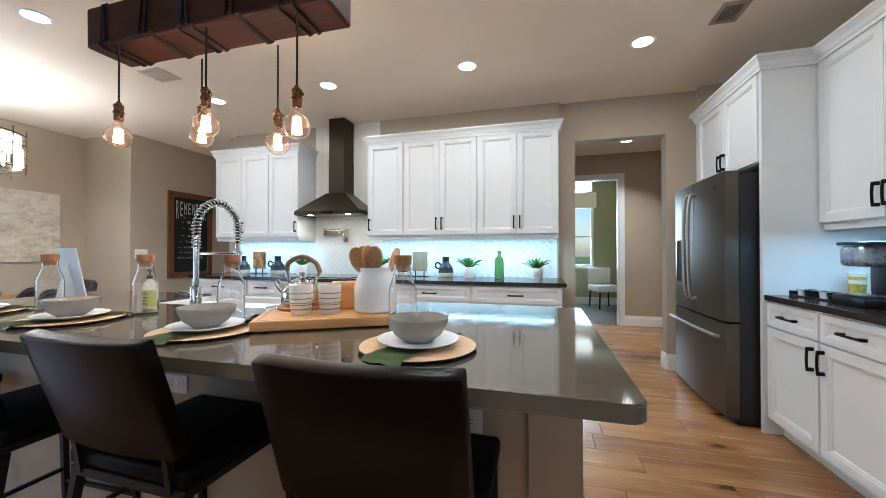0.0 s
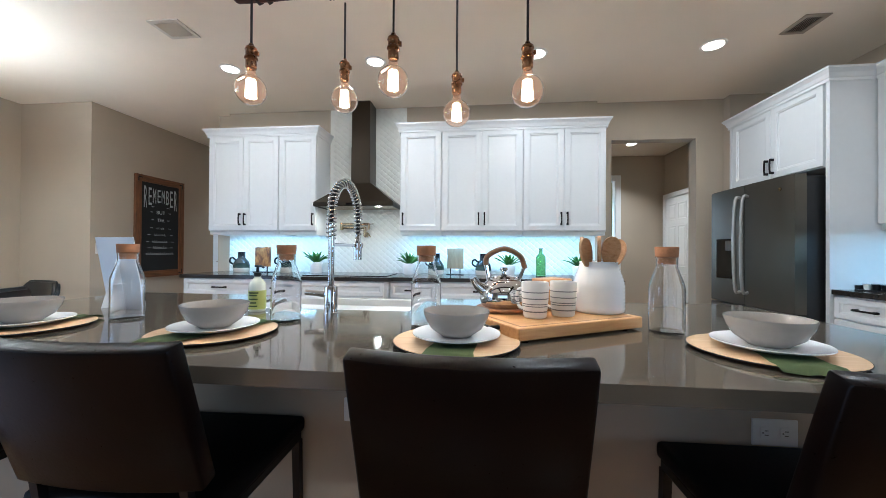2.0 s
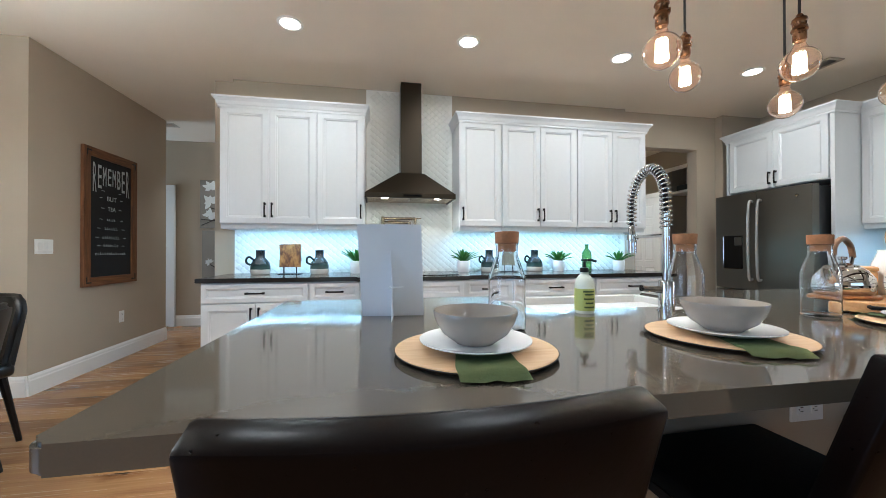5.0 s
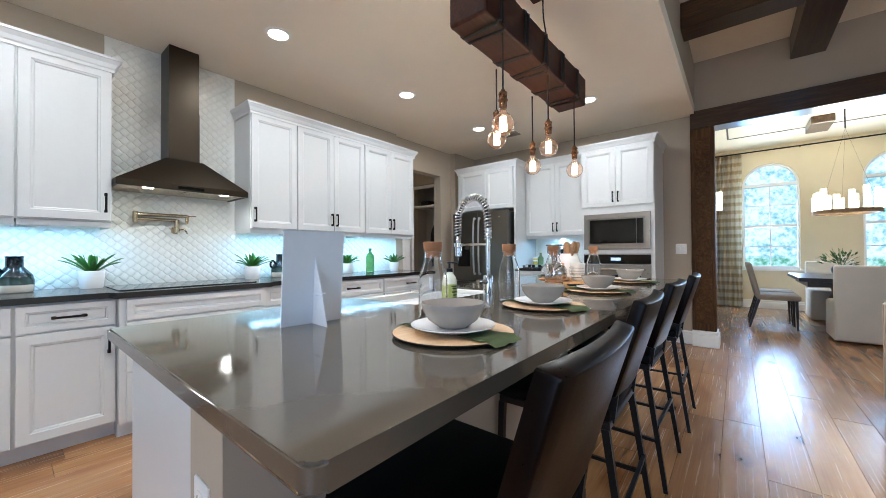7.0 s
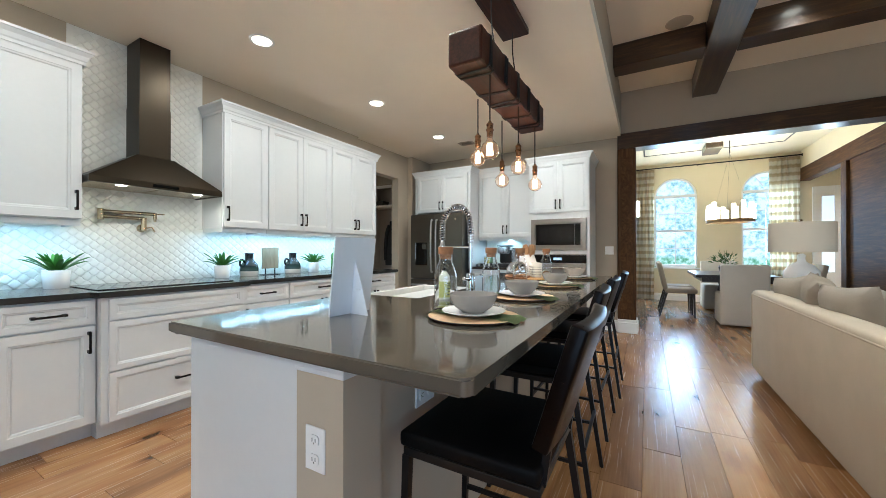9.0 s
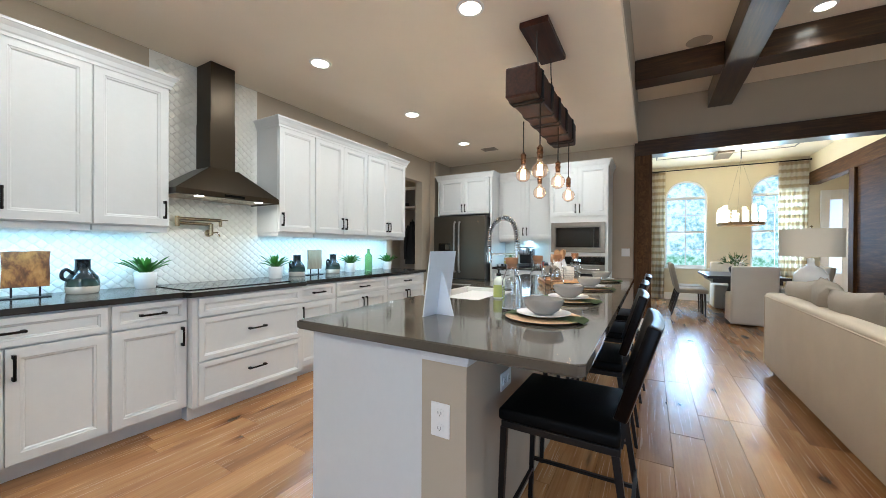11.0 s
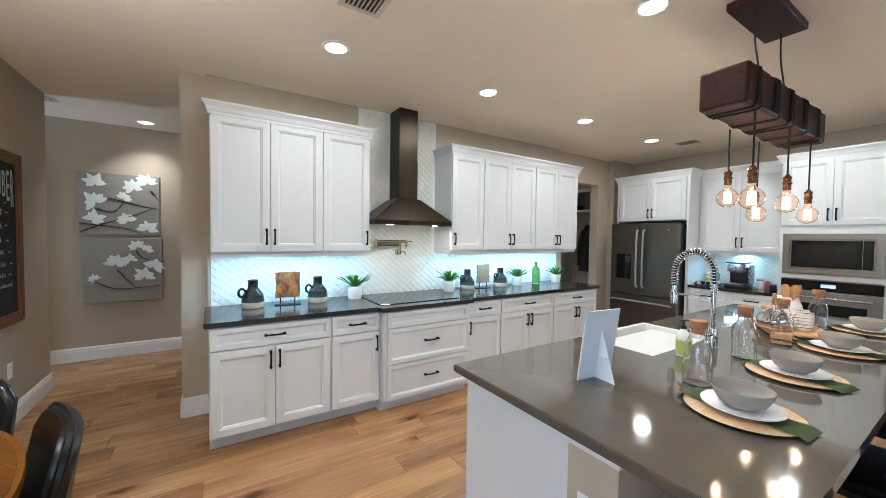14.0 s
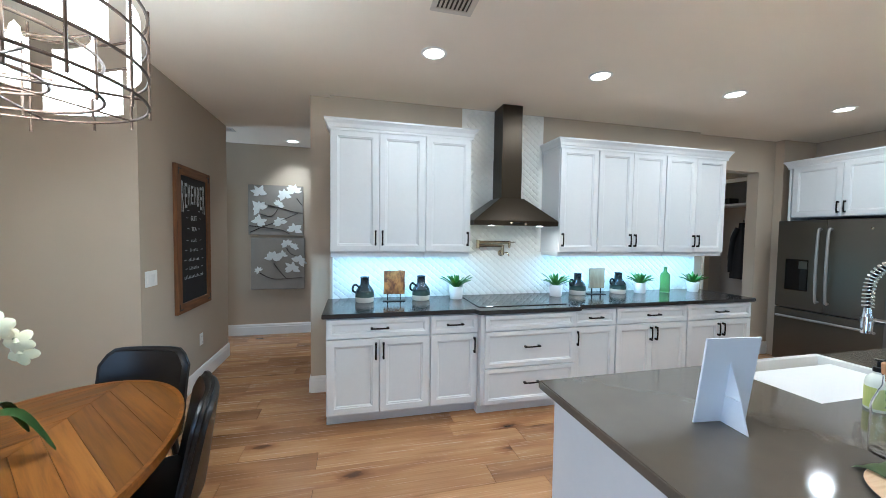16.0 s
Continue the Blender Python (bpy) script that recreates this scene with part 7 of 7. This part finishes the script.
for k, (x, y, z, a, s) in enumerate(((0.72, -0.52, 0.735, 8, 0.50), (0.28, -0.50, 0.74, -6, 0.52), (-0.22, -0.50, 0.73, 4, 0.50), (-0.95, -0.5, 0.74, -4, 0.52))):
    c = thing("throw_pillow", pose(x, y, z, -14, a, 2 * a), "plump grey-beige linen pillow against the sofa back", "pillow", "sofa pillows")
    part("cover", cushion(s, s * 0.92, 0.20), (M_LINEN2, M_LINEN3)[k % 2], c, "", 70)

et = thing("end_table", pose(1.95, -0.9, 0), "dark wooden end table beside the sofa", "side table")
part("top", box(bmesh.new(), -0.27, -0.27, 0.60, 0.27, 0.27, 0.635, 0.005, 1), M_TIMBER, et)
for sx in (-1, 1):
    for sy in (-1, 1):
        part("leg", boxes((sx * 0.24 - 0.02, sy * 0.24 - 0.02, 0, sx * 0.24 + 0.02, sy * 0.24 + 0.02, 0.598)), M_TIMBER, et)
lp = thing("table_lamp", pose(1.98, -0.84, 0.635), "white ceramic gourd lamp with a wide linen drum shade", "table lamp")
part("base", lathe([(0, 0), (0.07, 0), (0.075, 0.02), (0.11, 0.12), (0.15, 0.25), (0.145, 0.31), (0.10, 0.375), (0.04, 0.41), (0.03, 0.45), (0.035, 0.48), (0.02, 0.50), (0, 0.50)], 36), M_CERAMIC, lp, "white glazed gourd base", 50)
M_LSHADE = simple("linen_lampshade", "d6cab8", 0.95, vary=0.05, grain=300, bump=0.3)
part("shade", lathe([(0.268, 0.515), (0.268, 0.83), (0.263, 0.83), (0.263, 0.515), (0.268, 0.515)], 44), M_LSHADE, lp, "wide grey-beige linen shade", 40)
part("finial", lathe([(0.0, 0.80), (0.012, 0.80), (0.008, 0.85), (0.016, 0.86), (0.0, 0.875)], 16), M_NICKEL, lp, "", 50)
part("harp", tube([(-0.26, 0, 0.815), (0.26, 0, 0.815)], 0.004, 6), M_NICKEL, lp)

# ---- dining room ----
XW = 6.7
WIN = ((-0.39, 0.45), (-2.02, -1.18))
for k, (y0, y1) in enumerate(WIN):
    cy, r = (y0 + y1) / 2, (y1 - y0) / 2
    n = 18
    low = [(cy + r * math.cos(math.pi * (1 - i / n)), 2.44 + r * math.sin(math.pi * (1 - i / n))) for i in range(n + 1)]
    bm = bmesh.new()
    a = [[bm.verts.new((xx, y, z)) for y, z in low] for xx in (XW, XW + 0.12)]
    b = [[bm.verts.new((xx, y, 3.7)) for y, z in low] for xx in (XW, XW + 0.12)]
    for i in range(n):
        bm.faces.new((a[0][i], a[0][i + 1], b[0][i + 1], b[0][i]))
        bm.faces.new((a[1][i], b[1][i], b[1][i + 1], a[1][i + 1]))
        bm.faces.new((a[0][i], a[1][i], a[1][i + 1], a[0][i + 1]))
    structure("wall_arch", bm, M_CREAM, "cream wall above the arched window", "wall")
    w_ = thing("window_2", pose(0, 0, 0), "white arched sash window with glazing bars", "window", "arched windows", "structure")
    xx = XW + 0.05
    arch = [(cy + (r - 0.02) * math.cos(math.pi * i / 20), 2.44 + (r - 0.02) * math.sin(math.pi * i / 20)) for i in range(21)]
    part("window_frame", tube([(xx, y, z) for y, z in [(y1 - 0.02, 0.79)] + arch + [(y0 + 0.02, 0.79)]], 0.024, 4), M_TRIM, w_)
    part("transom", boxes((xx - 0.03, y0, 2.41, xx + 0.03, y1, 2.47)), M_TRIM, w_)
    part("meeting_rail", boxes((xx - 0.025, y0 + 0.03, 1.60, xx + 0.025, y1 - 0.03, 1.65)), M_TRIM, w_)
    part("bottom_rail", boxes((xx - 0.025, y0 + 0.03, 0.775, xx + 0.025, y1 - 0.03, 0.84)), M_TRIM, w_)
    part("glazing_bar", boxes((xx - 0.008, cy - 0.008, 0.841, xx + 0.008, cy + 0.008, 1.599)), M_TRIM, w_)
    part("glazing_bar", boxes((xx - 0.008, cy - 0.008, 1.651, xx + 0.008, cy + 0.008, 2.409)), M_TRIM, w_)
    for z in (1.22, 2.03):
        part("glazing_bar", boxes((xx - 0.007, y0 + 0.03, z - 0.007, xx + 0.007, y1 - 0.03, z + 0.007)), M_TRIM, w_)
    for a_ in (60, 120):
        part("glazing_bar", tube([(xx, cy + 0.10 * math.cos(radians(a_)), 2.46 + 0.10 * math.sin(radians(a_))), (xx, cy + (r - 0.03) * math.cos(radians(a_)), 2.44 + (r - 0.03) * math.sin(radians(a_)))], 0.008, 4), M_TRIM, w_)
    part("window_sill", boxes((XW - 0.03, y0 - 0.05, 0.745, XW - 0.001, y1 + 0.05, 0.775)), M_TRIM, w_)

M_DRAPE = Nodes("striped_drape")
v = M_DRAPE.coords()
sep = M_DRAPE.add("ShaderNodeSeparateXYZ")
M_DRAPE.put(sep, "Vector", v)
wv = M_DRAPE.add("ShaderNodeMath")
wv.operation = "FRACT"
ml = M_DRAPE.add("ShaderNodeMath")
ml.operation = "MULTIPLY"
ml.inputs[1].default_value = 6.2
M_DRAPE.t.links.new(sep.outputs["Z"], ml.inputs[0])
M_DRAPE.t.links.new(ml.outputs[0], wv.inputs[0])
base_ = M_DRAPE.ramp(wv.outputs[0], [(0.0, srgb("c0a87e")), (0.14, srgb("d0bd98")), (0.26, srgb("efe6d2")), (0.66, srgb("efe6d2")), (0.80, srgb("cdb88f"))])
M_DRAPE.set(Base_Color=M_DRAPE.mix(0.12, base_, M_DRAPE.noise(v, 200, 2)), Roughness=0.95)
M_DRAPE = M_DRAPE.mat


def drape(y0, y1, z1, folds, seed):
    rng = random.Random(seed)
    t = thing("curtain", pose(XW - 0.10, 0, 0), "cream and tan striped floor-length curtain", "curtain", "dining room curtains")
    bm = bmesh.new()
    n = folds * 8
    rows = []
    for j in range(9):
        v_ = j / 8
        rows.append([bm.verts.new((0.032 * math.sin(2 * math.pi * folds * i / n) * (1 + 0.25 * (1 - v_)) + 0.008 * math.sin(i * 0.9 + 3 * v_), y0 + (y1 - y0) * i / n + 0.006 * math.sin(5 * v_ + i), 0.012 + v_ * (z1 - 0.012))) for i in range(n + 1)])
    for a, b in zip(rows, rows[1:]):
        for i in range(n):
            bm.faces.new((a[i], a[i + 1], b[i + 1], b[i]))
    bmesh.ops.solidify(bm, geom=bm.faces[:], thickness=0.003)
    part("cloth", bm, M_DRAPE, t, "", 80)


drape(0.46, 0.90, 3.09, 6, 1)
drape(-2.09, -1.62, 3.09, 6, 2)
rod = thing("curtain_rod", pose(0, 0, 0), "dark metal curtain rod above the arched windows", "curtain rod")
part("rod", tube([(XW - 0.10, -2.12, 3.11), (XW - 0.10, 0.93, 3.11)], 0.014, 10), M_LEG, rod, "", 40)
for y in (-2.13, 0.94):
    part("finial", lathe([(0, -0.03), (0.022, -0.015), (0.022, 0.015), (0, 0.03)], 12, at=(XW - 0.10, y, 3.11)), M_LEG, rod, "", 50)
for y in (-1.9, -0.4, 0.7):
    part("bracket", boxes((XW - 0.10, y - 0.008, 3.10, XW - 0.001, y + 0.008, 3.118)), M_LEG, rod)

timber("header_beam", 2.63, -2.27, 2.58, 6.69, -2.11, 2.84, "dark stained header beam on the dining room's side", M_PANEL)
timber("post", 4.70, -2.28, 0.0, 4.88, -2.10, 2.578, "dark stained post of the foyer opening", M_PANEL)
structure("wall_panelling", boxes((2.63, -2.24, 0.0, 3.55, -2.13, 2.578), (3.57, -2.235, 0.0, 4.695, -2.14, 2.578)), M_PANEL, "dark stained timber panels beside the foyer", "wall panelling")
structure("trim", boxes((3.45, 0.64, 3.192, 5.62, 0.665, 3.1985), (3.45, -1.62, 3.192, 5.62, -1.595, 3.1985), (3.45, -1.594, 3.192, 3.475, 0.639, 3.1985), (5.595, -1.594, 3.192, 5.62, 0.639, 3.1985)), M_TIMBER, "dark line round the dining room ceiling", "trim")
timber("beam", 5.0, -0.62, 3.08, 5.6, -0.36, 3.199, "dark block at the middle of the dining room ceiling")

fd = thing("front_door", pose(0, 0, 0), "white front door with a narrow glass light", "door", "", "structure")
XF = 6.69
part("leaf", boxes((XF - 0.05, -2.75, 0, XF - 0.005, -2.60, 2.45), (XF - 0.05, -2.42, 0, XF - 0.005, -2.29, 2.45), (XF - 0.05, -2.599, 0, XF - 0.005, -2.421, 0.75), (XF - 0.05, -2.599, 2.25, XF - 0.005, -2.421, 2.45)), M_TRIM, fd)
# emission stands in for daylight here; the wall behind is solid
part("pane", boxes((XF - 0.03, -2.598, 0.752, XF - 0.02, -2.422, 2.248)), glow("frosted_pane_glow", "bcd4f0", 1.2), fd, "frosted pane glowing in place of daylight")

# table and chairs
M_ESP = wood("espresso_table", [(0.3, srgb("14100d")), (0.5, srgb("241b16")), (0.75, srgb("3a2c23"))], 5, rough=0.3, bump=0.1)
dt = thing("dining_table", pose(4.80, -0.66, 0), "dark espresso dining table on a heavy pedestal", "table")
part("tabletop", box(bmesh.new(), -0.75, -0.55, 0.715, 0.75, 0.55, 0.765, 0.006, 2), M_ESP, dt)
part("apron", boxes((-0.66, -0.46, 0.64, 0.66, 0.46, 0.714)), M_ESP, dt)
for s in (-1, 1):
    part("pedestal", lathe([(0, 0), (0.16, 0), (0.17, 0.05), (0.10, 0.12), (0.15, 0.32), (0.09, 0.52), (0.13, 0.64), (0, 0.64)], 28, at=(s * 0.38, 0, 0)), M_ESP, dt, "turned pedestal", 40)
M_SLIP = simple("white_slipcover_linen", "d5cfc6", 0.95, vary=0.06, grain=300, bump=0.4)


def slip_chair(x, y, turn):
    t = thing("slipcovered_chair", pose(x, y, 0, 0, 0, turn), "white slipcovered dining chair with a floor-length skirt", "chair", "slipcovered chairs")
    bm = box(bmesh.new(), -0.29, -0.28, 0.02, 0.29, 0.27, 0.50, 0.03, 3)
    for v_ in bm.verts:
        if v_.co.z < 0.3:
            v_.co.x *= 1.0 + 0.10 * (0.3 - v_.co.z)
            v_.co.y *= 1.0 + 0.12 * (0.3 - v_.co.z)
    part("skirt", bm, M_SLIP, t, "", 40)
    bm = box(bmesh.new(), -0.292, -0.06, -0.47, 0.292, 0.06, 0.46, 0.03, 3)
    moved(bm, Matrix.Translation((0, -0.26, 0.495)) @ Matrix.Rotation(radians(3), 4, "X"))
    part("backrest", bm, M_SLIP, t, "", 40)
    for sx in (-1, 1):
        part("pleat", boxes((sx * 0.296 - 0.003, -0.292, 0.022, sx * 0.296 + 0.003, -0.284, 0.46)), M_SLIP, t)


slip_chair(3.94, -0.67, -90)
slip_chair(5.68, -0.66, 90)
M_GREYSEAT = simple("taupe_upholstery", "a69b8d", 0.9, vary=0.08, grain=300, bump=0.4)


def side_chair(x, y, turn):
    t = thing("upholstered_chair", pose(x, y, 0, 0, 0, turn), "taupe upholstered dining chair with dark splayed legs", "chair", "side chairs of the dining table")
    part("seat", box(bmesh.new(), -0.24, -0.23, 0.42, 0.24, 0.25, 0.50, 0.025, 3), M_GREYSEAT, t, "", 40)
    bm = box(bmesh.new(), -0.235, -0.035, 0, 0.235, 0.035, 0.50, 0.02, 3)
    moved(bm, Matrix.Translation((0, -0.21, 0.46)) @ Matrix.Rotation(radians(12), 4, "X"))
    part("backrest", bm, M_GREYSEAT, t, "", 40)
    for sx in (-1, 1):
        part("leg", tube([(sx * 0.20, 0.2, 0.42), (sx * 0.205, 0.21, 0)], [0.024, 0.016], 4), M_ESP, t)
        part("leg", tube([(sx * 0.20, -0.2, 0.42), (sx * 0.205, -0.31, 0)], [0.024, 0.016], 4), M_ESP, t)


for x, y, a in ((4.45, 0.10, 180), (5.10, 0.10, 180), (4.45, -1.42, 0), (5.10, -1.42, 0)):
    side_chair(x, y, a)

# flowers on the table
fl = thing("flower_arrangement", pose(4.80, -0.62, 0.765), "dark vase of green foliage and white blossoms", "flowers")
part("vase", lathe([(0, 0), (0.06, 0), (0.10, 0.05), (0.11, 0.11), (0.09, 0.14), (0.085, 0.14), (0.1, 0.1), (0, 0.08)], 24), M_ESP, fl, "", 40)
rng = random.Random(12)
M_BLOSSOM = simple("white_blossom", "e8e6d8", 0.7)
for k in range(90):
    a, el_ = rng.uniform(0, 2 * math.pi), rng.uniform(0.25, 1.45)
    L = rng.uniform(0.12, 0.30)
    d = Vector((math.cos(a) * math.cos(el_), math.sin(a) * math.cos(el_), math.sin(el_) * 0.8))
    c = Vector((0, 0, 0.13)) + d * L
    sd = d.cross(Vector((rng.uniform(-1, 1), rng.uniform(-1, 1), 1))).normalized()
    bm = bmesh.new()
    s = rng.uniform(0.02, 0.036)
    q = [bm.verts.new(c - d * s * 1.4), bm.verts.new(c - sd * s * 0.6), bm.verts.new(c + d * s * 1.4), bm.verts.new(c + sd * s * 0.6)]
    bm.faces.new(q)
    part("blossom" if k % 7 == 0 else "leaf", bm, M_BLOSSOM if k % 7 == 0 else M_BLADE, fl)
for k in range(12):
    a = rng.uniform(0, 6.28)
    part("stem", tube([(0, 0, 0.1), (0.06 * math.cos(a), 0.06 * math.sin(a), 0.25), (0.11 * math.cos(a), 0.11 * math.sin(a), rng.uniform(0.3, 0.42))], 0.003, 5), M_STEM, fl)

# ring chandelier with glass candles
rc = thing("ring_chandelier", pose(4.80, -0.68, 0), "wooden ring chandelier with lit glass candles", "chandelier")
M_RINGWOOD = wood("ring_wood", [(0.3, srgb("7a5a3a")), (0.7, srgb("a88860"))], 5, rough=0.5)
part("ring", lathe([(0.30, 1.665), (0.345, 1.665), (0.345, 1.72), (0.30, 1.72), (0.30, 1.665)], 48), M_RINGWOOD, rc, "", 40)
for k in range(14):
    a = 2 * math.pi * k / 14
    c = part("candle_glass", lathe([(0.0, 1.722), (0.030, 1.722), (0.030, 1.92 + 0.05 * (k % 3)), (0.027, 1.92 + 0.05 * (k % 3)), (0.027, 1.726)], 16, at=(0.322 * math.cos(a), 0.322 * math.sin(a), 0)), glow("lit_candle_glass", "fff0d2", 11.0) if k == 0 else bpy.data.materials["lit_candle_glass"], rc, "glowing glass candle tube", 40)
for k in range(3):
    a = 2 * math.pi * k / 3
    part("hanging_wire", tube([(0.322 * math.cos(a), 0.322 * math.sin(a), 1.72), (0.0, 0.0, 2.9)], 0.0010, 5), M_LEG, rc)
part("stem", tube([(0, 0, 2.9), (0, 0, 3.198)], 0.008, 8), M_LEG, rc)
sc = thing("wall_sconce", pose(5.6, 0.98, 0), "wall sconce with lit white glass", "wall lamp")
part("backplate", boxes((-0.05, -0.02, 1.86, 0.05, -0.002, 2.10)), M_NICKEL, sc)
part("arm", tube([(0, -0.02, 1.92), (0, -0.18, 1.92)], 0.008, 8), M_NICKEL, sc)
part("shade", lathe([(0.0, 1.90), (0.045, 1.90), (0.045, 2.24), (0.0, 2.24)], 20, at=(0, -0.19, 0)), glow("sconce_glass", "fff2dd", 6.0), sc, "lit white glass", 40)

# windows out of view, added for daylight: family room and hall end
def plain_window(m, w_, z0, z1, lights):
    """A fixed white window in a wall; local x along the wall, its middle at x = 0."""
    t = thing("window_3", m, "plain white-framed window out of view", "window", "family room windows", "structure")
    f = 0.06
    part("window_frame", boxes((-w_ / 2, -0.04, z0, -w_ / 2 + f, 0.02, z1), (w_ / 2 - f, -0.04, z0, w_ / 2, 0.02, z1), (-w_ / 2 + f, -0.04, z0, w_ / 2 - f, 0.02, z0 + f), (-w_ / 2 + f, -0.04, z1 - f, w_ / 2 - f, 0.02, z1)), M_TRIM, t)
    for k in range(1, lights):
        x = -w_ / 2 + w_ * k / lights
        part("mullion", boxes((x - 0.03, -0.03, z0 + f, x + 0.03, 0.01, z1 - f)), M_TRIM, t)


plain_window(pose(-1.65, -4.53, 0, 0, 0, 180), 5.1, 0.2, 2.5, 3)
plain_window(pose(-7.23, 6.05, 0, 0, 0, 90), 0.8, 0.6, 2.2, 1)
plain_window(pose(-5.88, -0.35, 0, 0, 0, 90), 2.3, 0.3, 2.4, 2)

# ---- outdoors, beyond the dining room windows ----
# backdrop sheet: daylight and glare are put into its emission, paler higher up
M_OUT = Nodes("glowing_garden")
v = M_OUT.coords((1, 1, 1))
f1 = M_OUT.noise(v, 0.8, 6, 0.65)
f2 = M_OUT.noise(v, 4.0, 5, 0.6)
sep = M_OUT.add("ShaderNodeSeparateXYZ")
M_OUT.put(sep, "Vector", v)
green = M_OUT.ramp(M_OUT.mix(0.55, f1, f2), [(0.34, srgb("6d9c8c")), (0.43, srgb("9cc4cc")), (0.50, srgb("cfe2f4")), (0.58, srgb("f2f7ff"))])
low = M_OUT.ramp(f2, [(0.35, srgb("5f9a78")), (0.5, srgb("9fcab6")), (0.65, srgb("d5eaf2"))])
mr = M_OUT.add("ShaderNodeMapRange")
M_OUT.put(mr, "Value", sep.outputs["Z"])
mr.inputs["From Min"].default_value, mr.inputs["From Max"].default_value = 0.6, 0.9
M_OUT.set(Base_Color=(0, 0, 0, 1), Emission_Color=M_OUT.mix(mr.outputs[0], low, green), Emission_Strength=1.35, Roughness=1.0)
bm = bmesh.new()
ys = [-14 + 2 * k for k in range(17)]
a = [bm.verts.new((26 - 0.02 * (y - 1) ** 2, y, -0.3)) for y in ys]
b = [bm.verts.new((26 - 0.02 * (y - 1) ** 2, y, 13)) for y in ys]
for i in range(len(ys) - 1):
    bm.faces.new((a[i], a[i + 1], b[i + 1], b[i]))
structure("backdrop", bm, M_OUT.mat, "glowing backdrop of blurred, washed-out trees and sky", "backdrop")

# ---- floor planks ----
plank_data = []
rng = random.Random(5)
for L in (1.1, 1.5, 1.9):
    me = bpy.data.meshes.new("plank")
    bm = box(bmesh.new(), 0, 0, -0.012, L - 0.002, 0.1893, 0.0)
    bmesh.ops.bevel(bm, geom=[e for e in bm.edges if min(v.co.z for v in e.verts) > -0.001], offset=0.0011, segments=1, affect="EDGES")
    bm.to_mesh(me)
    bm.free()
    me.materials.append(M_FLOOR)
    plank_data.append((L, me))
rest = bmesh.new()
count = 0
y = -4.5
while y < 6.6:
    x = -7.5 - rng.random() * 1.2
    while x < 6.65:
        L, me = rng.choice(plank_data)
        if -4.9 < x + L / 2 < 3.2 and -0.9 < y < 4.3 and count < 300:
            ob = new("plank", me)
            ob.location = (x, y, rng.uniform(-0.0006, 0.0006))
            ob.parent = subfloor
            count += 1
        else:
            box(rest, x, y, -0.012, x + L - 0.002, y + 0.1893, rng.uniform(-0.0006, 0.0006))
        x += L
    y += 0.19
ob = part("planks", rest, M_FLOOR_FAR, subfloor)
ob["kind"] = "stuff"
